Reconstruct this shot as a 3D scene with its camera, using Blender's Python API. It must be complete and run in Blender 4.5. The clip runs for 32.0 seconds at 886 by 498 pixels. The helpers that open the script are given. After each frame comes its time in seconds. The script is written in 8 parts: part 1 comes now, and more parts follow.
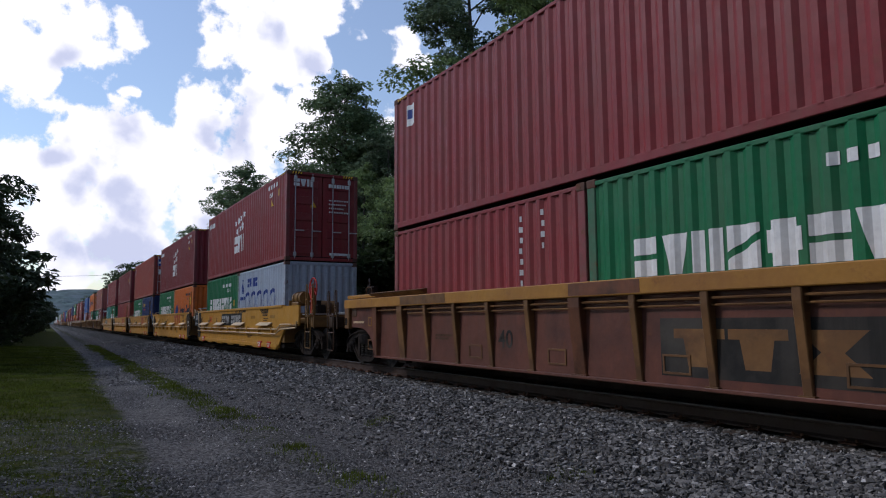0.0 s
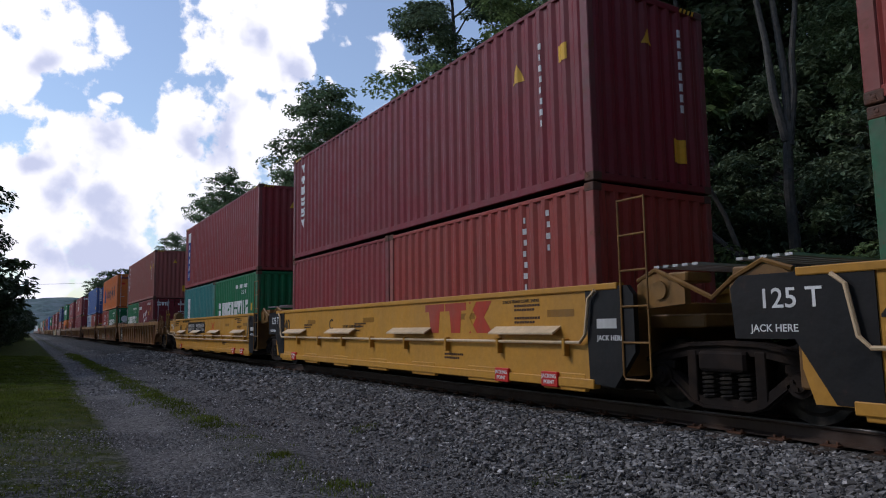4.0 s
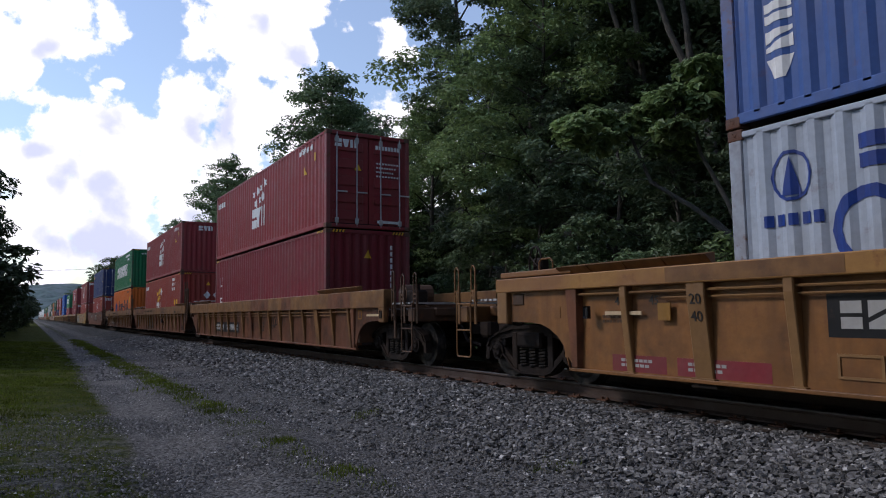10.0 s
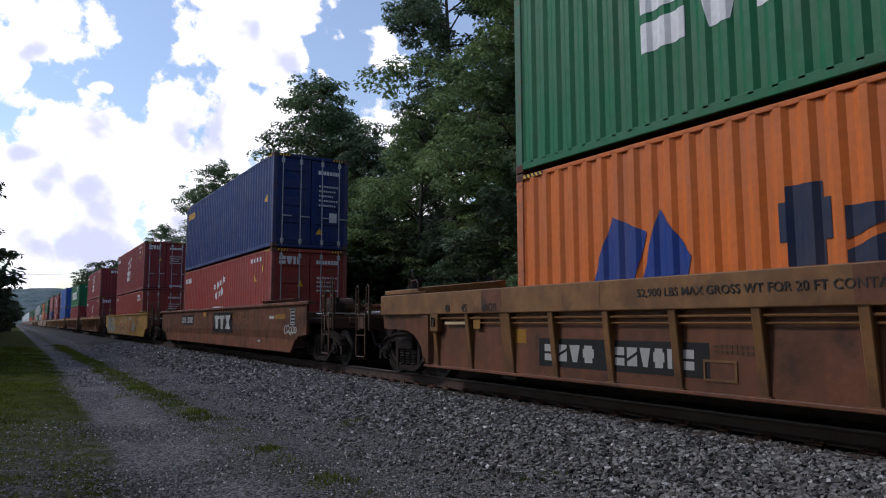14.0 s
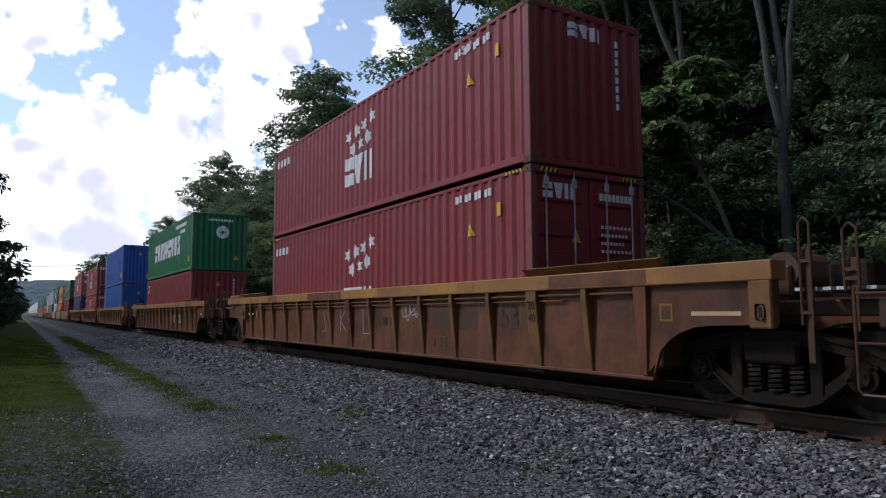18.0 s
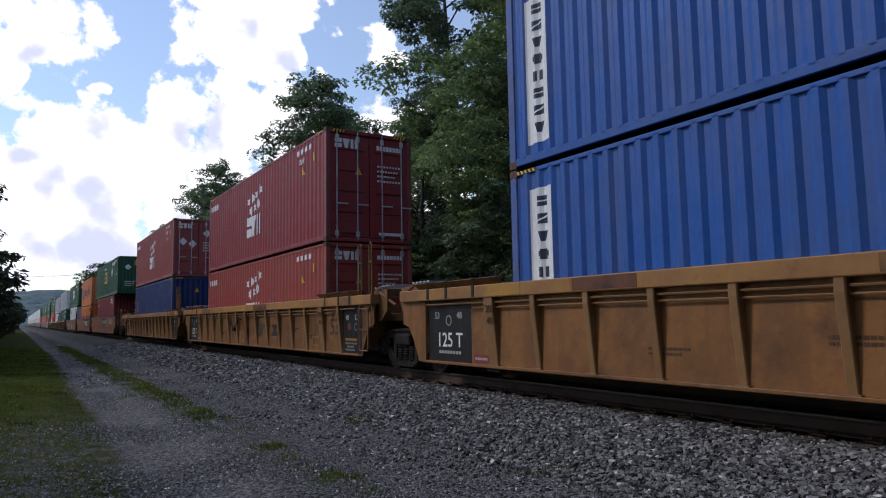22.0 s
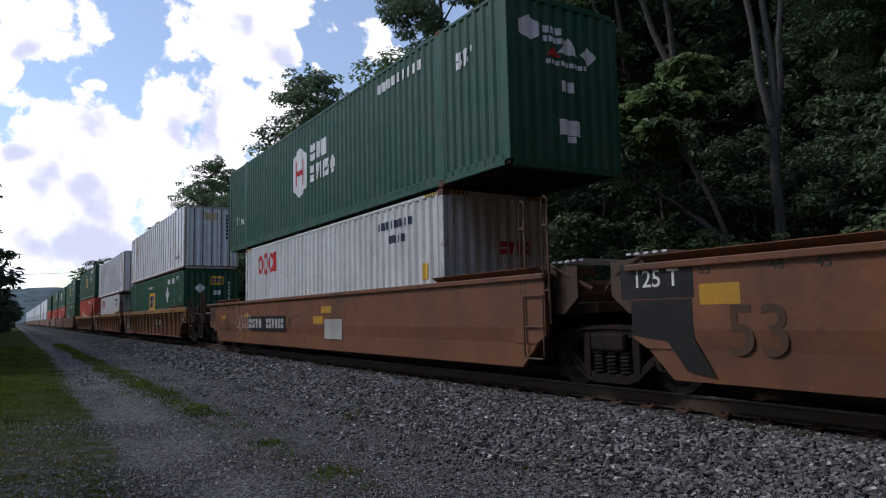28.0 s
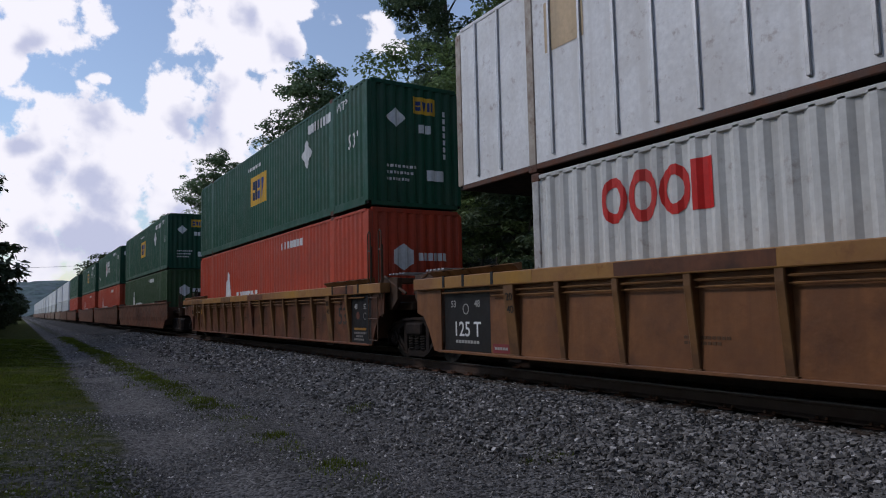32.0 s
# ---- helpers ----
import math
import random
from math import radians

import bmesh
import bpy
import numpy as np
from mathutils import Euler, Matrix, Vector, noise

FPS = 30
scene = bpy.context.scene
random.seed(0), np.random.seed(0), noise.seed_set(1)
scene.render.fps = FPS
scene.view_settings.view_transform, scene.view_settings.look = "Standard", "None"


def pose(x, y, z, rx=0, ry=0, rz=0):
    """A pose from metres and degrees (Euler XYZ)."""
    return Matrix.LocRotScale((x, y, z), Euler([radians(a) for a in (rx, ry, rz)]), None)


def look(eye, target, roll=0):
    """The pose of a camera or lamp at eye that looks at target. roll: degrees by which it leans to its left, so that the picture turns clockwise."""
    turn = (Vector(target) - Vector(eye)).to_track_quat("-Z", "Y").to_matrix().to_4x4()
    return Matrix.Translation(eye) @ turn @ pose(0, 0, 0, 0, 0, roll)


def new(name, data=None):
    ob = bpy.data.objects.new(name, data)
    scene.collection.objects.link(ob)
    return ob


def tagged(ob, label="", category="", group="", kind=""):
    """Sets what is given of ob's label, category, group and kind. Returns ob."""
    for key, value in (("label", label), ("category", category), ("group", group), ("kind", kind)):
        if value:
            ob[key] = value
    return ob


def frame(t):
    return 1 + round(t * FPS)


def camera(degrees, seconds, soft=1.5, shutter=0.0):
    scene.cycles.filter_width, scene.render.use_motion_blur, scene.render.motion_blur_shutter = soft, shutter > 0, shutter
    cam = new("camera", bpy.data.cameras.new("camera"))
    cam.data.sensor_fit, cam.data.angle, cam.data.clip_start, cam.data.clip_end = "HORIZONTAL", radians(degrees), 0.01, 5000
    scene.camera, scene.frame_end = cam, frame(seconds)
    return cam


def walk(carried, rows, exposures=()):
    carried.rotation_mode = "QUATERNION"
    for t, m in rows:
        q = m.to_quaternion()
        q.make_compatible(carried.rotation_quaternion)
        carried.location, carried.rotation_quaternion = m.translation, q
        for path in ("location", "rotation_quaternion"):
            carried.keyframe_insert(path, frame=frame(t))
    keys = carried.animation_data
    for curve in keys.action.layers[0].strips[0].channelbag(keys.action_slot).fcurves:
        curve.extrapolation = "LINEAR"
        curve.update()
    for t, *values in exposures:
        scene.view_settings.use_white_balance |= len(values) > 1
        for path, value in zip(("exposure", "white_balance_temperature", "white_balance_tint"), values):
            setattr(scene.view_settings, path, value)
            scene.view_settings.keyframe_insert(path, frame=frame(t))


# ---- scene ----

# ------------------------------------------------------------------ camera
EYE = 1.55            # the lens above the service road
RAIL = 0.52           # rail top above the service road
TRACK_X = 7.645       # centre of the track
SPEED, SLOWING = 15.427, 0.0301


def turn(yaw, pitch, roll):
    return pose(0, 0, EYE, 90 + pitch, 0, yaw) @ pose(0, 0, 0, 0, 0, roll)


cam = camera(66.06, 32.0, soft=1.1)
walk(cam, [
    (0, turn(-30.05, 6.00, -0.40)),
    (0.5, turn(-30.52, 6.35, -0.40)),
    (1, turn(-30.70, 6.48, -0.85)),
    (1.5, turn(-30.63, 6.62, -0.88)),
    (2, turn(-30.53, 6.67, -0.91)),
    (2.5, turn(-30.48, 6.65, -1.00)),
    (3, turn(-30.53, 6.60, -1.02)),
    (3.5, turn(-30.82, 6.56, -0.91)),
    (5.5, turn(-33.14, 6.11, -0.36)),
    (6, turn(-33.38, 5.86, -0.20)),
    (6.5, turn(-33.42, 5.76, -0.38)),
    (7, turn(-33.21, 5.83, -0.70)),
    (7.5, turn(-32.81, 5.86, -0.80)),
    (8, turn(-31.94, 5.64, -0.87)),
    (8.5, turn(-31.76, 5.37, -0.89)),
    (9, turn(-31.29, 5.37, -0.84)),
    (9.5, turn(-31.08, 5.38, -0.85)),
    (10, turn(-31.14, 5.39, -0.67)),
    (10.5, turn(-31.47, 5.44, -0.34)),
    (11, turn(-32.03, 5.50, -0.16)),
    (11.5, turn(-32.48, 5.69, -0.04)),
    (12, turn(-32.51, 5.88, 0.09)),
    (12.5, turn(-32.35, 5.96, 0.14)),
    (13, turn(-32.24, 5.98, 0.01)),
    (13.5, turn(-32.19, 6.02, -0.01)),
    (14, turn(-32.13, 6.09, -0.13)),
    (14.5, turn(-32.11, 6.06, -0.07)),
    (16.5, turn(-32.11, 5.56, -0.23)),
    (17, turn(-31.97, 5.53, -0.21)),
    (17.5, turn(-31.90, 5.44, -0.13)),
    (18, turn(-31.83, 5.33, -0.25)),
    (18.5, turn(-31.86, 5.29, -0.33)),
    (19, turn(-31.86, 5.38, -0.42)),
    (19.5, turn(-31.86, 5.46, -0.61)),
    (20, turn(-31.85, 5.61, -0.58)),
    (20.5, turn(-31.90, 5.73, -0.64)),
    (21, turn(-31.98, 5.78, -0.77)),
    (21.5, turn(-32.00, 5.79, -0.86)),
    (22, turn(-31.99, 5.75, -0.97)),
    (22.5, turn(-31.96, 5.68, -0.95)),
    (23, turn(-31.90, 5.58, -0.97)),
    (23.5, turn(-31.80, 5.49, -1.11)),
    (24, turn(-31.81, 5.39, -1.14)),
    (24.5, turn(-31.95, 5.33, -1.02)),
    (25, turn(-32.11, 5.34, -1.09)),
    (25.5, turn(-32.23, 5.36, -1.06)),
    (27.5, turn(-32.28, 5.39, -1.28)),
    (28, turn(-32.27, 5.38, -1.27)),
    (28.5, turn(-32.21, 5.24, -1.16)),
    (29, turn(-32.14, 5.09, -1.24)),
    (29.5, turn(-32.05, 5.00, -1.25)),
    (30, turn(-31.98, 4.92, -1.27)),
    (30.5, turn(-31.88, 4.85, -1.31)),
    (31, turn(-31.87, 4.76, -1.40)),
    (31.5, turn(-31.84, 4.77, -1.33)),
    (32, turn(-31.91, 4.82, -1.24)),
], [(0, -0.18, 6200, 16), (3.5, -0.22, 6200, 16), (6, 0.02, 6200, 16), (7.5, 0.16, 6400, 18), (9, 0.02, 6250, 16), (11, 0.12, 6450, 19), (12, 0.2, 6500, 18), (13, 0.14, 6400, 17),
    (14, 0.02, 6300, 17), (17, 0.12, 6450, 19), (18, 0.14, 6350, 17), (19, 0.06, 6250, 16), (21, 0.0, 6250, 17), (23, 0.14, 6300, 17), (25, 0.04, 6250, 16), (28, -0.03, 6300, 17), (30, -0.24, 6350, 18), (31, -0.26, 6300, 18), (32, -0.4, 6250, 17)])

# ------------------------------------------------------------------ world, sun, exposure


def make_world():
    w = bpy.data.worlds.new("sky")
    scene.world = w
    w.use_nodes = True
    nt = w.node_tree
    nt.nodes.clear()
    N, L = nt.nodes.new, nt.links.new

    def math_node(op, a, b=None, clamp=False):
        n = N("ShaderNodeMath")
        n.operation, n.use_clamp = op, clamp
        for i, v in enumerate((a, b)):
            if v is None:
                continue
            if isinstance(v, (int, float)):
                n.inputs[i].default_value = v
            else:
                L(v, n.inputs[i])
        return n.outputs[0]

    co = N("ShaderNodeTexCoord").outputs["Generated"]
    sky = N("ShaderNodeTexSky")
    sky.sky_type, sky.sun_disc = "NISHITA", False
    sky.sun_elevation, sky.sun_rotation = radians(SUN_EL), radians(SUN_AZ)
    sky.air_density, sky.dust_density, sky.ozone_density = 1.3, 0.35, 4.0
    # cumulus: clumps at their bearings (azimuth from the track to the right, height, size in degrees)
    noise1 = N("ShaderNodeTexNoise")
    noise1.inputs["Scale"].default_value = 16.0
    noise1.inputs["Detail"].default_value = 12.0
    noise1.inputs["Roughness"].default_value = 0.6
    L(co, noise1.inputs["Vector"])
    noise2 = N("ShaderNodeTexNoise")
    noise2.inputs["Scale"].default_value = 2.3
    noise2.inputs["Detail"].default_value = 4.0
    L(co, noise2.inputs["Vector"])

    bend = N("ShaderNodeTexNoise")
    bend.inputs["Scale"].default_value, bend.inputs["Detail"].default_value = 9.0, 3.0
    L(co, bend.inputs["Vector"])
    half, push = N("ShaderNodeVectorMath"), N("ShaderNodeVectorMath")
    half.operation, push.operation = "SUBTRACT", "MULTIPLY_ADD"
    half.inputs[1].default_value = (0.5, 0.5, 0.5)
    L(bend.outputs["Color"], half.inputs[0])
    L(half.outputs[0], push.inputs[0])
    push.inputs[1].default_value = (0.14, 0.14, 0.10)
    L(co, push.inputs[2])

    def clumps(spots):
        total = None
        for az, el, size in spots:
            v = N("ShaderNodeVectorMath")
            v.operation = "DISTANCE"
            L(push.outputs[0], v.inputs[0])
            v.inputs[1].default_value = (math.sin(radians(az)) * math.cos(radians(el)), math.cos(radians(az)) * math.cos(radians(el)), math.sin(radians(el)))
            f = math_node("SUBTRACT", 1.0, math_node("DIVIDE", v.outputs["Value"], radians(size)))
            total = f if total is None else math_node("MAXIMUM", total, f)
        return total

    total = math_node("MAXIMUM", clumps(CLOUDS), math_node("MULTIPLY", math_node("SUBTRACT", noise2.outputs["Fac"], 0.60), 3.0))
    dens = math_node("ADD", math_node("MAXIMUM", total, -0.75), math_node("MULTIPLY", math_node("SUBTRACT", noise1.outputs["Fac"], 0.56), 2.9))
    ramp = N("ShaderNodeMapRange")
    ramp.inputs["From Min"].default_value, ramp.inputs["From Max"].default_value = 0.0, 0.30
    L(dens, ramp.inputs["Value"])
    ramp.inputs["To Min"].default_value = 0.10   # thin veil between the clumps
    ramp.interpolation_type = "SMOOTHSTEP"
    # grey undersides inside the clumps
    noise3 = N("ShaderNodeTexNoise")
    noise3.inputs["Scale"].default_value = 15.0
    noise3.inputs["Detail"].default_value = 8.0
    L(co, noise3.inputs["Vector"])
    shade = N("ShaderNodeMapRange")
    shade.inputs["From Min"].default_value, shade.inputs["From Max"].default_value = 0.0, 0.75
    shade.interpolation_type = "SMOOTHSTEP"
    L(math_node("ADD", math_node("MULTIPLY", math_node("MAXIMUM", clumps(SHADES), -0.7), 0.7), math_node("MULTIPLY", math_node("SUBTRACT", noise3.outputs["Fac"], 0.46), 2.6)), shade.inputs["Value"])
    cloud = N("ShaderNodeMix")
    cloud.data_type = "RGBA"
    cloud.inputs[6].default_value = (1.22, 1.22, 1.24, 1)
    cloud.inputs[7].default_value = (0.70, 0.75, 0.93, 1)
    L(shade.outputs[0], cloud.inputs[0])
    b1, b2 = N("ShaderNodeBackground"), N("ShaderNodeBackground")
    L(sky.outputs[0], b1.inputs[0])
    b1.inputs[1].default_value = 0.15
    L(cloud.outputs[2], b2.inputs[0])
    b2.inputs[1].default_value = 1.0
    mix, out = N("ShaderNodeMixShader"), N("ShaderNodeOutputWorld")
    L(ramp.outputs[0], mix.inputs[0])
    L(b1.outputs[0], mix.inputs[1])
    L(b2.outputs[0], mix.inputs[2])
    L(mix.outputs[0], out.inputs[0])


SUN_EL, SUN_AZ = 40.0, -52.0   # degrees; azimuth from the track's far end, to the left
CLOUDS = [(-0.3, 21.4, 4.5), (2.5, 20.0, 3.6), (-1.4, 18.7, 2.9), (4.0, 21.7, 2.1), (-3.9, 19.5, 4.3), (13.3, 23.3, 4.5), (17.9, 23.6, 4.3), (16.3, 20.9, 2.9), (11.4, 21.2, 2.4), (20.9, 24.7, 3.1), (14.5, 27.5, 5.7), (20.0, 22.3, 2.1), (22.0, 21.1, 1.3), (1.8, 13.1, 4.5), (-0.7, 10.8, 5.0), (5.2, 13.3, 4.0)]
CLOUDS += [(10.6, 15.6, 3.6), (14.5, 16.0, 3.8), (18.1, 15.8, 3.8), (7.9, 10.8, 5.5), (1.9, 8.2, 5.5), (14.2, 11.7, 5.5), (19.6, 12.0, 4.3), (6.3, 7.2, 5.2), (11.3, 7.5, 5.2), (0.3, 5.6, 4.8), (-3.3, 9.3, 5.2), (24.1, 23.3, 1.2), (27.4, 21.8, 1.9), (5.8, 17.1, 1.0), (20.6, 17.5, 1.9), (23.7, 15.4, 3.3), (30, 12, 8)]
SHADES = [(4.5, 13.7, 2.3), (13.4, 14.5, 2.4), (2.0, 10.1, 1.9), (6.0, 9.0, 2.0), (11.0, 14.6, 1.4), (0.2, 19.4, 1.4), (18.4, 21.5, 1.6), (15.6, 22.7, 1.4), (10.1, 6.6, 2.8), (-0.1, 12.5, 1.2), (3.8, 6.0, 2.6), (7.5, 4.5, 3.0), (0.5, 5.5, 2.5)]
make_world()
sun = new("sun", bpy.data.lights.new("sun", "SUN"))
sun.data.energy, sun.data.angle, sun.data.color = 1.5, radians(10), (1.0, 0.96, 0.9)
se, sa = radians(SUN_EL), radians(SUN_AZ)
sun.matrix_world = look((math.sin(sa) * math.cos(se) * 50, math.cos(sa) * math.cos(se) * 50, math.sin(se) * 50), (0, 0, 0))


# ------------------------------------------------------------------ materials
MATS, BASES = {}, {}


def surface(name, base, rough=0.6, metal=0.0, dirt=(0.12, 0.10, 0.08), amount=0.25, scale=1.5, grain=0.08, bump=0.15, bump_scale=60, streaks=0.0, rust=0.0, objvar=0.0, island=0.0, spec=0.15, dents=0.0):
    """Paint, metal, wood or stone: colour with stains, streaks, rust spots and fine relief."""
    if name in MATS:
        return MATS[name]
    m = bpy.data.materials.new(name)
    m.use_nodes = True
    nt = m.node_tree
    N, L = nt.nodes.new, nt.links.new
    bsdf = nt.nodes["Principled BSDF"]
    co = N("ShaderNodeTexCoord").outputs["Object"]

    def tex(sc, detail=6, stretch=None, rough_=0.6):
        n = N("ShaderNodeTexNoise")
        n.inputs["Scale"].default_value, n.inputs["Detail"].default_value, n.inputs["Roughness"].default_value = sc, detail, rough_
        v = co
        if stretch:
            mp = N("ShaderNodeMapping")
            mp.inputs["Scale"].default_value = stretch
            L(co, mp.inputs["Vector"])
            v = mp.outputs[0]
        L(v, n.inputs["Vector"])
        return n.outputs["Fac"]

    def rng(v, a, b, c=0.0, d=1.0):
        n = N("ShaderNodeMapRange")
        for i, x in enumerate((a, b, c, d)):
            n.inputs[i + 1].default_value = x
        L(v, n.inputs[0])
        return n.outputs[0]

    def mixc(f, a, b):
        n = N("ShaderNodeMix")
        n.data_type = "RGBA"
        for i, v in ((0, f), (6, a), (7, b)):
            if isinstance(v, (int, float)):
                n.inputs[i].default_value = v
            elif isinstance(v, tuple):
                n.inputs[i].default_value = (*v[:3], 1)
            else:
                L(v, n.inputs[i])
        return n.outputs[2]

    col = mixc(rng(tex(bump_scale * 0.5, 3), 0.3, 0.7), tuple(c * (1 - grain) for c in base), tuple(min(1, c * (1 + grain)) for c in base))
    col = mixc(rng(tex(scale), 0.44, 0.64, 0, amount), col, dirt)
    if streaks:
        col = mixc(rng(tex(1.0, 6, (4.0, 4.0, 0.25)), 0.47, 0.64, 0, streaks), col, tuple(0.6 * c + 0.4 * d for c, d in zip(base, dirt)))
    if rust:
        col = mixc(rng(tex(4.5, 9, None, 0.72), 0.60 - 0.05 * rust, 0.68, 0, min(1.0, rust)), col, (0.16, 0.06, 0.025))
    if objvar or island:
        src = N("ShaderNodeObjectInfo").outputs["Random"] if objvar else N("ShaderNodeNewGeometry").outputs["Random Per Island"]
        hsv = N("ShaderNodeHueSaturation")
        val = rng(src, 0, 1, 1 - (objvar or island), 1 + (objvar or island))
        if island:   # a few much paler stones
            add = N("ShaderNodeMath")
            L(val, add.inputs[0])
            L(rng(src, 0.965, 0.975, 0, 1.5), add.inputs[1])
            val = add.outputs[0]
        L(val, hsv.inputs["Value"])
        L(col, hsv.inputs["Color"])
        col = hsv.outputs[0]
    L(col, bsdf.inputs["Base Color"])
    L(rng(tex(scale * 3), 0.3, 0.7, max(0.05, rough - 0.12), min(1, rough + 0.12)), bsdf.inputs["Roughness"])
    bsdf.inputs["Metallic"].default_value = metal
    bsdf.inputs["Specular IOR Level"].default_value = spec
    if bump:
        b = N("ShaderNodeBump")
        b.inputs["Strength"].default_value, b.inputs["Distance"].default_value = bump, 0.02
        L(tex(bump_scale, 5), b.inputs["Height"])
        if dents:
            d = N("ShaderNodeBump")
            d.inputs["Strength"].default_value, d.inputs["Distance"].default_value = dents, 0.05
            L(tex(2.2, 4, None, 0.5), d.inputs["Height"])
            L(d.outputs[0], b.inputs["Normal"])
        L(b.outputs[0], bsdf.inputs["Normal"])
    MATS[name] = m
    return m


def paint(name, base, **k):
    d = dict(rough=0.5, amount=0.18, scale=0.9, streaks=0.45, rust=0.35, bump=0.05, bump_scale=25, objvar=0.07, dents=0.35, spec=0.25)
    d.update(k)
    BASES[name] = base
    return surface(name, base, **d)


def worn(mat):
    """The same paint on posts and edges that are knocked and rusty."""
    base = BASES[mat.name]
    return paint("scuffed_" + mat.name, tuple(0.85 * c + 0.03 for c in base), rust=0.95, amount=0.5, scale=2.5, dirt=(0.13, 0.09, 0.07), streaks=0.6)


def leaf_mat(name, a, b, rough=0.55, spec=0.3):
    m = bpy.data.materials.new(name)
    m.use_nodes = True
    nt = m.node_tree
    N, L = nt.nodes.new, nt.links.new
    bsdf = nt.nodes["Principled BSDF"]
    r = N("ShaderNodeNewGeometry").outputs["Random Per Island"]
    ramp = N("ShaderNodeValToRGB")
    ramp.color_ramp.elements[0].color, ramp.color_ramp.elements[1].color = (*a, 1), (*b, 1)
    L(r, ramp.inputs[0])
    no = N("ShaderNodeTexNoise")
    no.inputs["Scale"].default_value = 0.7
    no.inputs["Detail"].default_value = 4.0
    L(N("ShaderNodeTexCoord").outputs["Object"], no.inputs["Vector"])
    hsv = N("ShaderNodeHueSaturation")
    mr = N("ShaderNodeMapRange")
    for i, x in enumerate((0.3, 0.7, 0.55, 1.5)):
        mr.inputs[i + 1].default_value = x
    L(no.outputs["Fac"], mr.inputs[0])
    L(mr.outputs[0], hsv.inputs["Value"])
    L(ramp.outputs[0], hsv.inputs["Color"])
    L(hsv.outputs[0], bsdf.inputs["Base Color"])
    bsdf.inputs["Roughness"].default_value = rough
    bsdf.inputs["Specular IOR Level"].default_value = spec
    tr = N("ShaderNodeBsdfTranslucent")
    L(hsv.outputs[0], tr.inputs[0])
    mx = N("ShaderNodeMixShader")
    mx.inputs[0].default_value = 0.35
    L(bsdf.outputs[0], mx.inputs[1])
    L(tr.outputs[0], mx.inputs[2])
    L(mx.outputs[0], nt.nodes["Material Output"].inputs[0])
    return m


RED = paint("maroon_paint", (0.245, 0.034, 0.037), rust=0.3)
RED2 = paint("brick_red_paint", (0.31, 0.05, 0.037), rust=0.35)
RED3 = paint("dark_red_paint", (0.19, 0.023, 0.03), rust=0.25)
SPRAYEDOCHRE = paint("yellow_ochre_paint", (0.32, 0.175, 0.036), rust=0.25, streaks=0.5, amount=0.4, dirt=(0.16, 0.085, 0.03), objvar=0)
SMOOTHORANGE = paint("orange_brown_paint", (0.19, 0.074, 0.033), rust=0.7, streaks=1.0, amount=0.85, dirt=(0.10, 0.05, 0.03), objvar=0.1)
AMBER = paint("amber_plate_paint", (0.46, 0.235, 0.02), rust=0, objvar=0)
DULLYELLOW = paint("dull_amber_patch", (0.26, 0.12, 0.012), rust=0, objvar=0)
FAINTPRINT = paint("worn_brown_print", (0.07, 0.036, 0.019), rust=0, objvar=0, amount=0.5, dirt=(0.11, 0.055, 0.025), streaks=0.3)
FAINTWHITE = paint("worn_pale_print", (0.17, 0.155, 0.145), rust=0, objvar=0)
PINKRED = paint("sun_faded_red_paint", (0.30, 0.085, 0.07), rust=0.4, streaks=0.5)
GREEN = paint("green_paint", (0.008, 0.145, 0.055), rust=0.12)
DGREEN = paint("dark_green_paint", (0.012, 0.075, 0.04), rust=0.05, streaks=0.2)
FADEDMAROON = paint("faded_maroon_paint", (0.30, 0.066, 0.062), rust=0.35, streaks=0.5)
ORANGE = paint("orange_paint", (0.62, 0.15, 0.025), rust=0.15)
ORANGE2 = paint("faded_orange_paint", (0.56, 0.17, 0.06), rust=0.25)
BLUE = paint("blue_paint", (0.055, 0.115, 0.32), rust=0.25)
BLUE2 = paint("deep_blue_paint", (0.016, 0.035, 0.13), rust=0.2)
BLUE3 = paint("bright_blue_paint", (0.018, 0.09, 0.33), rust=0.06)
TEAL = paint("teal_paint", (0.035, 0.20, 0.19), rust=0.25)
COSCOGREY = paint("pale_grey_paint", (0.38, 0.43, 0.50), rust=0.3, streaks=0.6)
WHITEBOX = paint("white_container_paint", (0.60, 0.60, 0.57), rust=0.35, streaks=0.6)
SHEETWHITE = paint("white_sheet_paint", (0.74, 0.74, 0.73), rust=0.4, streaks=0.7, amount=0.3, dirt=(0.42, 0.38, 0.33))
SHEETFRAME = paint("rusty_cream_paint", (0.44, 0.38, 0.31), rust=1.0, streaks=0.8, amount=0.7, scale=3.0, dirt=(0.2, 0.12, 0.08))
SCARLET = paint("orange_red_paint", (0.46, 0.06, 0.025), rust=0.08)
OLIVE = paint("olive_green_paint", (0.035, 0.08, 0.03), rust=0.05)
LOGOWHITE = paint("white_lettering_paint", (0.74, 0.74, 0.72), rust=0.12, amount=0.12, objvar=0)
LOGOBLUE = paint("navy_marking_paint", (0.015, 0.045, 0.22), rust=0, objvar=0)
LOGODARK = paint("dark_marking_paint", (0.015, 0.025, 0.06), rust=0, objvar=0)
LETTERGREY = paint("faded_white_lettering", (0.36, 0.35, 0.33), rust=0.1, objvar=0)
FADED = paint("faded_black_lettering", (0.014, 0.012, 0.011), rust=0, objvar=0, amount=0.4)
LOGORED = paint("red_marking_paint", (0.55, 0.02, 0.015), rust=0, objvar=0)
